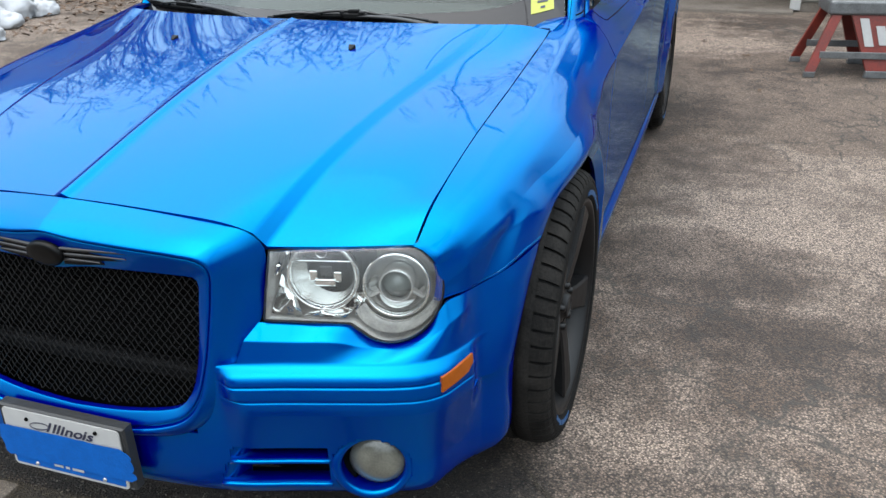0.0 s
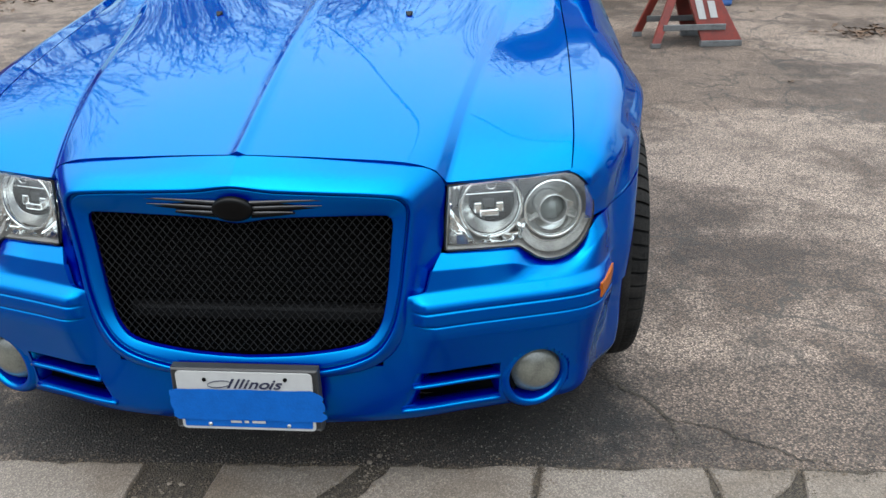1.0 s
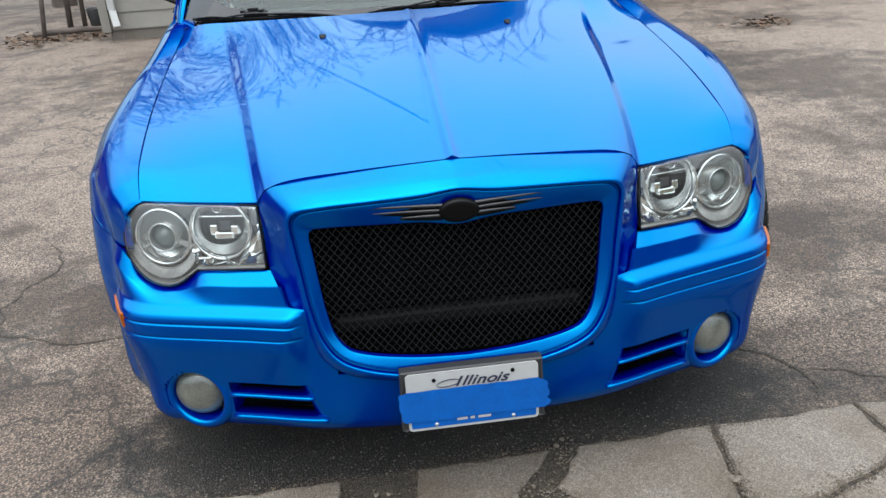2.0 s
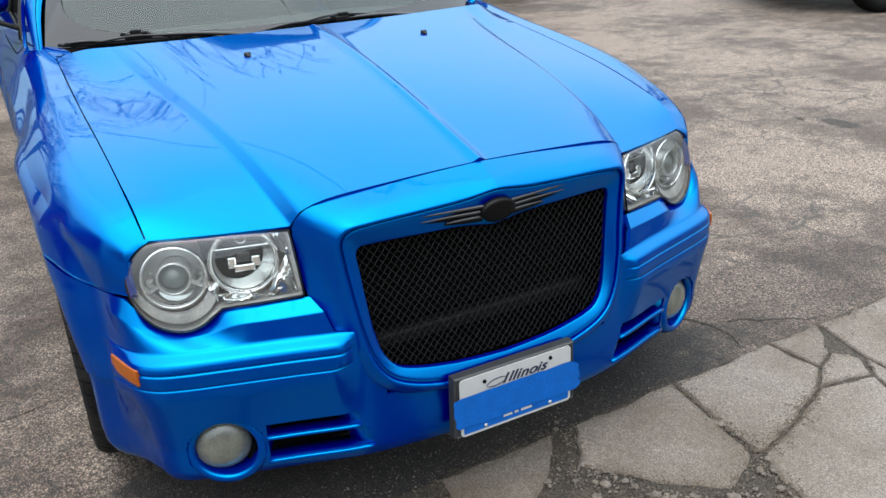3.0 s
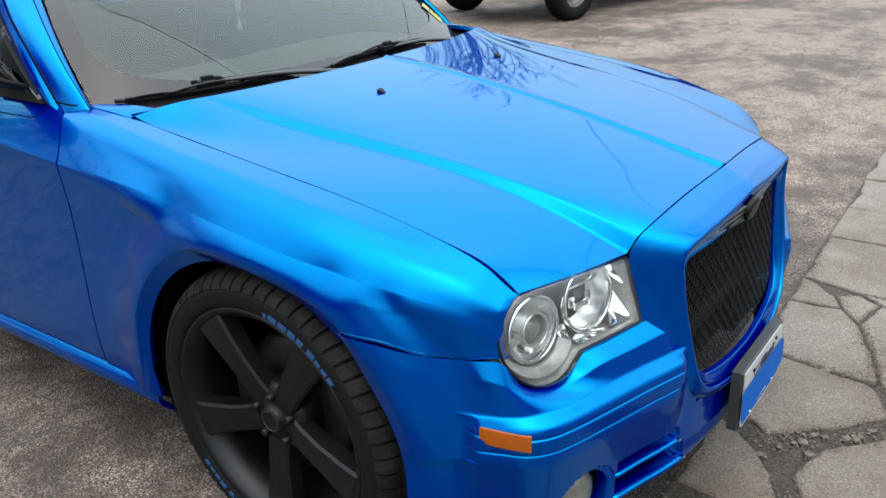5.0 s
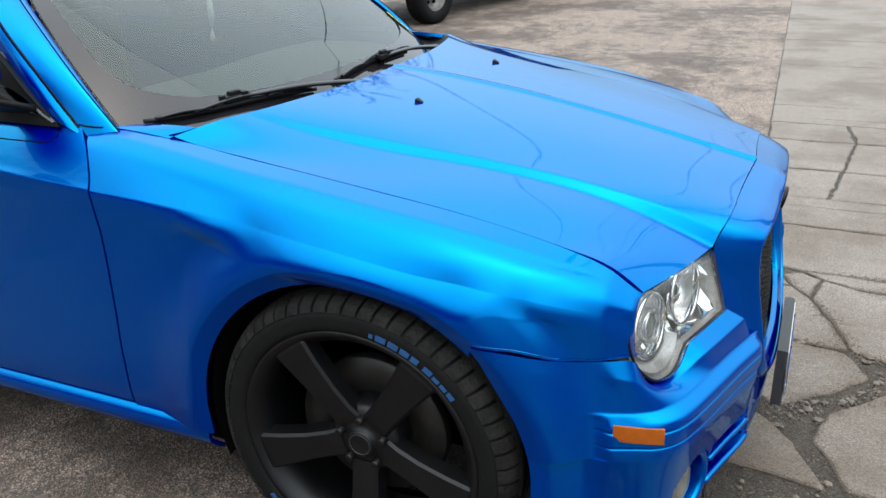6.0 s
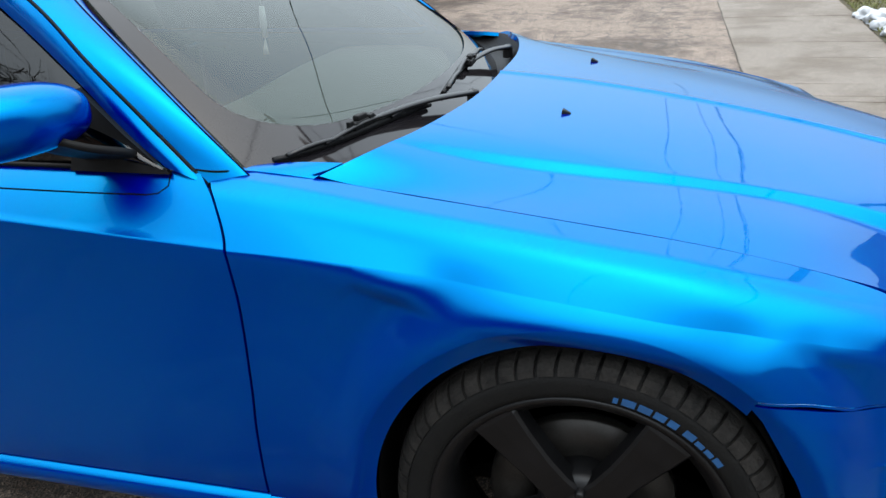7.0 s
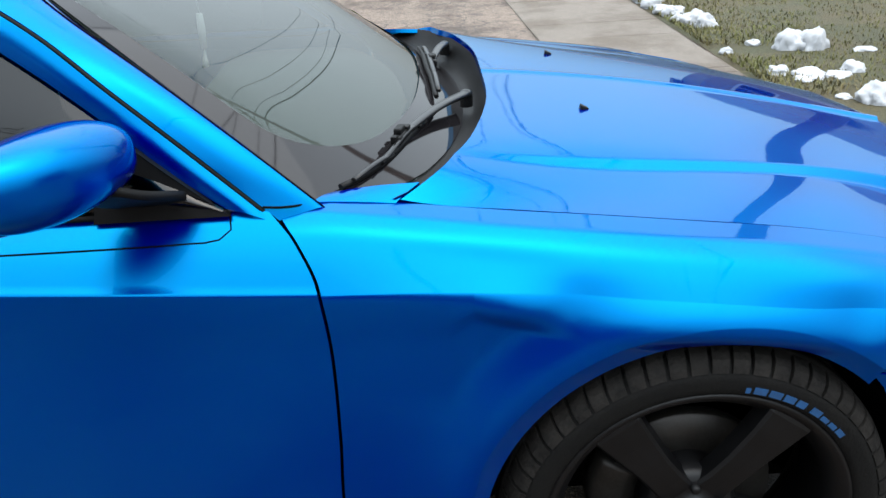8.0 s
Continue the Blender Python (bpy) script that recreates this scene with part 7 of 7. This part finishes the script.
# parked truck: tyres, body on its frame
def parked_truck():
    top = tagged(new("parked_truck"), "charcoal four-wheel-drive truck parked on the asphalt", "truck")
    top.matrix_basis = pose(8.02, 6.74, 0, 0, 0, -104.5)
    bm = bmesh.new()
    prof = [(-0.75, 0.62), (-0.78, 0.95), (-0.60, 1.08), (0.35, 1.12), (0.75, 1.62), (0.95, 1.70), (4.40, 1.70), (4.55, 1.55), (4.62, 0.95), (4.62, 0.60)]
    side = [[(x, y, z) for y, z in prof] for x in (0.06, 0.10, 1.68, 1.72)]
    for k, ins in ((0, 0.03), (3, 0.03)):
        side[k] = [(x, y * (1 - ins) + 1.25 * ins, z * (1 - ins * 0.6) + 1.0 * ins * 0.6) for x, y, z in side[k]]
    grid_mesh(bm, np.array(side), None, smooth=False)
    bmesh.ops.holes_fill(bm, edges=[e for e in bm.edges if len(e.link_faces) == 1])
    bmesh.ops.recalc_face_normals(bm, faces=bm.faces)
    part("body", bm, TRUCKPAINT, top)
    bm = bmesh.new()
    box(bm, (0.12, -0.6, 0.36), (1.66, 4.4, 0.70), 0.03)
    part("frame", bm, DARK, top)
    for y0, y1 in ((-0.95, -0.78), (4.6, 4.76)):
        bm = bmesh.new()
        box(bm, (0.1, y0, 0.55), (1.7, y1, 0.76), 0.03, None, 3)
        part("bumper", bm, ALLOY, top)
    for y0, y1 in ((1.0, 1.95), (2.05, 2.95)):
        for x in (0.052, 1.728):
            bm = bmesh.new()
            box(bm, (x - 0.012, y0, 1.16), (x + 0.012, y1, 1.60), 0.008)
            part("window", bm, TINTED, top)
    for x, s in ((-0.30, -1), (1.90, 1)):
        for y in (0.02, 3.75):
            bm = bmesh.new()
            turned(bm, [(0.20, -0.11), (0.30, -0.12), (0.352, -0.10), (0.362, -0.06), (0.362, 0.06), (0.352, 0.10), (0.30, 0.12), (0.205, 0.115), (0.20, 0.10)], (x - s * 0.12, y, 0.362), "x", 40)
            w = part("wheel", bm, RUBBER, top)
            bm = bmesh.new()
            turned(bm, [(0.0, s * 0.03), (0.05, s * 0.035), (0.06, s * 0.015), (0.15, s * 0.0), (0.185, s * 0.05), (0.20, s * 0.10), (0.207, s * 0.115)], (x - s * 0.12, y, 0.362), "x", 36)
            bmesh.ops.recalc_face_normals(bm, faces=bm.faces)
            rim = part("rim", bm, DULL, w)
            for k in range(6):
                a = 2 * math.pi * k / 6
                bm = bmesh.new()
                turned(bm, [(0.0, s * 0.026), (0.022, s * 0.026), (0.024, s * 0.0)], (x - s * 0.12, y + 0.11 * math.cos(a), 0.362 + 0.11 * math.sin(a)), "x", 10)
                part("rim_hole", bm, DARK, w)
    return top


parked_truck()


# stepladder
def stepladder():
    top = tagged(new("stepladder"), "short red fibreglass stepladder with grey top and feet", "ladder")
    top.matrix_basis = pose(2.14, 6.16, 0, 0, 0, 8)

    def rail(x0, x1, x2, x3, z0, z1, y0, y1, d, m, name):
        """A flat rail: its foot from x0 to x1, its head from x2 to x3."""
        bm = bmesh.new()
        f = [bm.verts.new(p) for p in ((x0, y0, z0), (x1, y0, z0), (x3, y1, z1), (x2, y1, z1))]
        k = [bm.verts.new(v.co + Vector((0, d, 0))) for v in f]
        bm.faces.new(f), bm.faces.new(k[::-1])
        for i in range(4):
            bm.faces.new((f[i], k[i], k[(i + 1) % 4], f[(i + 1) % 4]))
        bmesh.ops.recalc_face_normals(bm, faces=bm.faces)
        bmesh.ops.bevel(bm, geom=list(bm.edges), offset=0.005, segments=2, affect="EDGES", profile=0.5)
        return part(name, bm, m, top)

    for y, yt in ((-0.24, -0.17), (0.24, 0.17)):
        rail(-0.385, -0.315, -0.235, -0.165, 0.04, 0.45, y * 1.1, yt, 0.035, RED, "rear_rail")
        rail(0.03, 0.37, -0.12, 0.13, 0.05, 0.45, y, yt, 0.035, RED, "front_rail")
        rail(0.025, 0.375, 0.03, 0.37, 0.0, 0.052, y - 0.004, y - 0.004, 0.045, LADDERGREY, "foot")
        rail(-0.392, -0.315, -0.387, -0.312, 0.0, 0.042, y * 1.1 - 0.004, y * 1.1 - 0.004, 0.045, LADDERGREY, "foot")
        rail(-0.30, 0.22, -0.30, 0.22, 0.135, 0.185, y * 0.94 - 0.02, y * 0.94 - 0.02, 0.010, LADDERGREY, "spreader")
    for f in (0.35, 0.68):
        bm = bmesh.new()
        x, w = 0.25 - 0.22 * f, 0.46 * (1 - 0.38 * f)
        box(bm, (x - 0.05, -w / 2, 0.46 * f), (x + 0.05, w / 2, 0.46 * f + 0.03), 0.006)
        part("step", bm, LADDERGREY, top)
    bm = bmesh.new()
    box(bm, (-0.27, -0.19, 0.43), (0.17, 0.19, 0.53), 0.02, None, 3)
    part("top_cap", bm, LADDERGREY, top)
    for x, z, w, h in ((0.03, 0.22, 0.06, 0.19), (0.125, 0.23, 0.06, 0.13)):
        bm = bmesh.new()
        box(bm, (x - w / 2, -0.001, z), (x + w / 2, 0.001, z + h), 0.0)
        for v in bm.verts:
            v.co.y += -0.2452 + 0.07 * (v.co.z - 0.05) / 0.40
            v.co.x -= 0.3 * (v.co.z - z)
        part("sticker", bm, WHITE, top)
    return top


stepladder()
bm = bmesh.new()
box(bm, (2.42, 8.05, 0.0), (2.98, 8.45, 0.36), 0.03, None, 3)
box(bm, (2.39, 8.02, 0.34), (3.01, 8.48, 0.40), 0.015)
tagged(obj_of("storage_tote", bm, TOTE), "dark blue plastic storage tote beside the garage wall", "tote")

# stakes and a pail leaning by the garage corner
for k, (x, y, lx, ly, h, r) in enumerate(((-3.75, 9.35, 0.12, 0.2, 1.3, 0.028), (-3.55, 9.75, 0.05, 0.1, 1.5, 0.035), (-3.42, 9.9, 0.03, 0.1, 1.4, 0.03))):
    tagged(obj_of("stake", tube(bmesh.new(), [(x, y, 0), (x + lx / 2, y + ly / 2, h / 2), (x - lx * 0.4, y + ly, h)], r, 7), BARK), "dark wooden stake standing among leaves", "stake", "garden stakes")
tagged(obj_of("log", tube(bmesh.new(), [(-3.9, 9.45, 0.06), (-3.4, 9.55, 0.07), (-3.0, 9.50, 0.06)], 0.035, 9), BARK), "dark log lying on leaf litter", "log")
bm = bmesh.new()
turned(bm, [(0.0, 0.0), (0.10, 0.0), (0.13, 0.26), (0.135, 0.27), (0.125, 0.26), (0.10, 0.03)], (-3.25, 9.95, 0), "z", 24)
tagged(obj_of("pail", bm, LADDERGREY), "grey pail standing behind the garage corner", "pail")

# grass verge with a turf bed
bm = bmesh.new()
n = 24
g = [[(2.35 + 40 * (i / n) ** 1.6, low_y(2.35 + 40 * (i / n) ** 1.6) - 0.01 - 6.5 * (j / 12), 0.004 + 0.030 * min(1, j / 1.0) + 0.012 * noise.noise((i * 0.9, j * 1.3, 2))) for i in range(n + 1)] for j in range(13)]
for j in range(13):
    g[j][0] = (g[j][0][0], g[j][0][1], -0.005)
g[12] = [(x, y, -0.005) for x, y, z in g[12]]
grid_mesh(bm, np.array(g), (5, -3, -50))
tagged(obj_of("verge", bm, TURF), "thin winter grass and bare earth beside the pavement", "verge", kind="structure")
rnd = random.Random(21)
verts, faces = [], []
for _ in range(30000):
    x = 2.4 + 9.5 * rnd.random() ** 1.1
    y = low_y(x) - 0.03 - 4.2 * rnd.random() ** 1.4
    if noise.noise((x * 1.3, y * 1.3, 7)) < -0.18 and y > low_y(x) - 1.4:
        continue
    a, h, lean = rnd.uniform(0, 6.28), rnd.uniform(0.02, 0.055), rnd.uniform(0.2, 1.0)
    dx, dy, w = math.cos(a), math.sin(a), 0.004 + 0.003 * rnd.random()
    z = 0.022
    k = len(verts)
    verts += [(x - dy * w, y + dx * w, z), (x + dy * w, y - dx * w, z), (x + dx * h * lean * 0.5 + dy * w * 0.6, y + dy * h * lean * 0.5 - dx * w * 0.6, z + h * 0.6), (x + dx * h * lean * 0.5 - dy * w * 0.6, y + dy * h * lean * 0.5 + dx * w * 0.6, z + h * 0.6), (x + dx * h * lean, y + dy * h * lean, z + h * (1.05 - 0.4 * lean))]
    faces += [(k, k + 1, k + 2, k + 3), (k + 3, k + 2, k + 4)]
me = bpy.data.meshes.new("grass")
me.from_pydata(verts, [], faces)
me.materials.append(GRASS)
tagged(new("grass", me), "short faded winter grass", "grass", kind="stuff")


# small marker flag in the verge
flag = tagged(new("marker_flag"), "small yellow utility flag on a wire in the grass", "flag")
part("wire", tube(bmesh.new(), [(6.35, -1.53, -0.02), (6.35, -1.53, 0.10), (6.352, -1.532, 0.21)], 0.002, 5), ALLOY, flag)
bm = bmesh.new()
plate_of(bm, [(0, 0.10), (0.0, 0.205), (0.055, 0.115)], 0.001, lambda u, v, w: (6.352 + 0.35 * u + w, -1.53 - u, v))
part("pennant", bm, STICKER, flag, "yellow plastic pennant")


# snow
def snow_lump(x, y, r, seed, flat=0.7):
    bm = bmesh.new()
    bmesh.ops.create_icosphere(bm, subdivisions=4, radius=1)
    for v in bm.verts:
        d = v.co.normalized()
        k = 1 + 0.35 * noise.noise(d * 1.6 + Vector((seed * 3.1, 0, 0))) + 0.18 * noise.noise(d * 4.5 + Vector((0, seed * 1.7, 0))) + 0.05 * noise.noise(d * 13)
        v.co = Vector((d.x * k * r, d.y * k * r * 0.85, max(d.z * k * r * flat, -0.12 * r)))
    for f in bm.faces:
        f.smooth = True
    bmesh.ops.transform(bm, matrix=pose(x, y, 0.10 * r + 0.012, 0, 0, seed * 57), verts=bm.verts)
    return tagged(obj_of("snow_lump", bm, SNOW), "lump of old white snow lying at the pavement's edge", "snow", "snow lumps")


for k, (x, y, r, fl) in enumerate(((4.28, -1.06, 0.13, 1.0), (4.20, -1.20, 0.12, 1.3), (3.47, -0.86, 0.13, 0.35), (3.60, -0.70, 0.08, 0.6), (3.40, -1.02, 0.10, 0.4), (3.52, -1.18, 0.10, 0.7), (3.38, -0.78, 0.07, 0.4), (5.95, -0.63, 0.10, 0.9), (6.12, -0.56, 0.09, 0.8),
                                    (5.50, -0.68, 0.11, 0.9), (5.32, -0.74, 0.10, 0.9), (5.68, -0.60, 0.07, 0.8), (6.45, -0.55, 0.11, 0.8), (6.75, -0.60, 0.14, 0.8), (7.1, -0.52, 0.12, 0.7), (4.52, -0.86, 0.07, 0.6), (4.31, -0.58, 0.05, 0.8), (2.80, -0.98, 0.12, 0.9),
                                    (2.66, -1.08, 0.10, 0.7), (2.92, -0.84, 0.05, 0.6), (4.06, -1.52, 0.09, 0.4), (-6.2, 6.5, 0.34, 0.9), (-5.75, 6.0, 0.22, 0.8), (-5.3, 5.45, 0.16, 0.7), (-6.5, 7.1, 0.40, 0.8), (-5.9, 6.8, 0.16, 0.8))):
    snow_lump(x, y, r, k + 1, fl)


# dead leaves
def leaf_litter(label, spots, n, spread, seed):
    rnd = random.Random(seed)
    bm = bmesh.new()
    for _ in range(n):
        cx, cy = rnd.choice(spots)
        x, y = cx + rnd.gauss(0, spread), cy + rnd.gauss(0, spread)
        s, a, c = rnd.uniform(0.025, 0.055), rnd.uniform(0, 6.28), rnd.uniform(0.15, 0.6)
        m = pose(x, y, rnd.uniform(0.012, 0.035), rnd.uniform(-25, 25), rnd.uniform(-25, 25), math.degrees(a))
        pts = [(-1, 0, c * 0.3), (-0.45, 0.42, c * 0.5), (0.0, 0.30, 0.1), (0.35, 0.50, c * 0.6), (1.0, 0, c * 0.2), (0.4, -0.48, c * 0.5), (0.0, -0.28, 0.1), (-0.5, -0.40, c * 0.6)]
        mid = bm.verts.new(m @ Vector((0, 0, 0)))
        ring = [bm.verts.new(m @ Vector((px * s, py * s, pz * s))) for px, py, pz in pts]
        for k in range(8):
            bm.faces.new((mid, ring[k], ring[(k + 1) % 8]))
    return tagged(obj_of("leaf_litter", bm, LEAF), label, "leaves", kind="stuff")


leaf_litter("brown leaves strewn along the driveway's edge", [(-5.4, 6.1), (-5.6, 7.2), (-5.3, 7.8), (-5.8, 8.6), (-6.2, 7.6), (-4.9, 8.6)], 420, 0.35, 31)
leaf_litter("heap of brown leaves beside the garage corner", [(-3.6, 9.4), (-3.3, 9.3), (-4.0, 9.6), (-3.9, 9.0)], 260, 0.2, 32)
leaf_litter("small heap of dry leaves on the asphalt", [(3.55, 6.42), (3.75, 6.5), (3.9, 6.55)], 70, 0.09, 33)
rnd = random.Random(35)
for k, (x, y) in enumerate(((1.487, 5.322), (1.391, 6.495), (1.435, 5.944), (1.04, 7.0), (1.40, 9.0), (2.55, 4.71), (3.08, 7.69), (3.41, 2.47), (-1.9, 2.1), (3.45, 1.85), (-3.1, 7.4), (-3.9, 6.6))):
    bm = bmesh.new()
    s, c = rnd.uniform(0.026, 0.042), rnd.uniform(0.3, 0.7)
    pts = [(-1, 0, c * 0.4), (-0.45, 0.42, c * 0.5), (0.0, 0.30, 0.1), (0.35, 0.50, c * 0.6), (1.0, 0, c * 0.3), (0.4, -0.48, c * 0.5), (0.0, -0.28, 0.1), (-0.5, -0.40, c * 0.6)]
    m = pose(x, y, 0.004, 0, 0, rnd.uniform(0, 360))
    mid = bm.verts.new(m @ Vector((0, 0, 0)))
    ring = [bm.verts.new(m @ Vector((px * s, py * s, pz * s))) for px, py, pz in pts]
    for j in range(8):
        bm.faces.new((mid, ring[j], ring[(j + 1) % 8]))
    tagged(obj_of("leaf", bm, LEAF), "single curled brown leaf lying on the asphalt", "leaf", "fallen leaves")

# loose grit on the asphalt and in the joints
rnd = random.Random(41)
verts, faces = [], []
for _ in range(9000):
    if rnd.random() < 0.6:
        x, y, s = rnd.uniform(-1.3, 2.0), edge_y(0.5) + abs(rnd.gauss(0.0, 0.20)) - 0.02, rnd.uniform(0.0010, 0.0034)
    else:
        x, y, s = rnd.uniform(-2.6, 3.8), rnd.uniform(0.4, 4.5), rnd.uniform(0.0015, 0.0045)
    z = 0.012 if y < edge_y(x) else 0.0
    k = len(verts)
    verts += [(x + s * rnd.uniform(0.6, 1.3) * a, y + s * rnd.uniform(0.6, 1.3) * b, z + s * c) for a, b, c in ((1, 0, 0.1), (-0.5, 0.87, 0.1), (-0.5, -0.87, 0.1), (0.1, 0.1, 0.9))]
    faces += [(k, k + 1, k + 3), (k + 1, k + 2, k + 3), (k + 2, k, k + 3)]
me = bpy.data.meshes.new("grit")
me.from_pydata(verts, [], faces)
me.materials.append(GRIT)
tagged(new("grit", me), "loose grit and crumbs of stone", "grit", kind="stuff")


# dry soil trodden out of the joints on to the slabs
rnd = random.Random(47)
verts, faces = [], []
for px, py in joint_rims:
    if not -1.2 < px < 2.2:
        continue
    thick = 1.0 + 1.6 * noise.noise((px * 3.0, py * 3.0, 2.0))
    for _ in range(int(24 * max(0.25, thick))):
        x, y, r = px + rnd.gauss(0, 0.010 + 0.012 * max(0.0, thick - 0.6)), py + rnd.gauss(0, 0.010 + 0.012 * max(0.0, thick - 0.6)), rnd.uniform(0.0010, 0.0034)
        k = len(verts)
        verts += [(x + r * rnd.uniform(0.6, 1.5) * a, y + r * rnd.uniform(0.6, 1.5) * b, 0.0128 + r * c) for a, b, c in ((1, 0, 0.05), (-0.5, 0.87, 0.05), (-0.5, -0.87, 0.05), (0.1, 0.1, 0.7))]
        faces += [(k, k + 1, k + 3), (k + 1, k + 2, k + 3), (k + 2, k, k + 3)]
me = bpy.data.meshes.new("soil_crumbs")
me.from_pydata(verts, [], faces)
me.materials.append(CRUMBS)
tagged(new("soil_crumbs", me), "fine brown soil spilling from the pavement joints", "soil", kind="stuff")

# broken concrete lying in the pavement's wide joints
rnd = random.Random(52)
bm = bmesh.new()
for x0, y0, n, sx, sy in ((0.17, 0.42, 60, 0.035, 0.035), (0.235, 0.345, 60, 0.04, 0.03), (0.31, 0.225, 60, 0.04, 0.03), (0.41, 0.13, 60, 0.04, 0.03), (0.50, 0.10, 50, 0.04, 0.04), (0.64, 0.42, 60, 0.012, 0.11),
                          (0.25, 0.53, 50, 0.02, 0.05), (-0.24, 0.42, 60, 0.05, 0.11), (1.10, 0.40, 20, 0.05, 0.03), (1.22, 0.40, 20, 0.03, 0.05), (0.60, 0.18, 50, 0.03, 0.04), (-0.72, 0.42, 24, 0.015, 0.10), (-0.08, 0.31, 40, 0.08, 0.03)):
    for _ in range(n * 2):
        r = rnd.uniform(0.0012, 0.0036) * (rnd.uniform(2.0, 4.5) if rnd.random() < 0.06 else 1)
        c = Vector((x0 + rnd.gauss(0, sx), y0 + rnd.gauss(0, sy), 0.009))
        vs = bmesh.ops.create_icosphere(bm, subdivisions=1, radius=r)["verts"]
        for v in vs:
            v.co = Vector((v.co.x * rnd.uniform(0.8, 1.4), v.co.y * rnd.uniform(0.8, 1.4), v.co.z * rnd.uniform(0.4, 0.7))) + c
tagged(obj_of("rubble", bm, RUBBLE), "crumbs of broken concrete in the pavement joints", "rubble", kind="stuff")
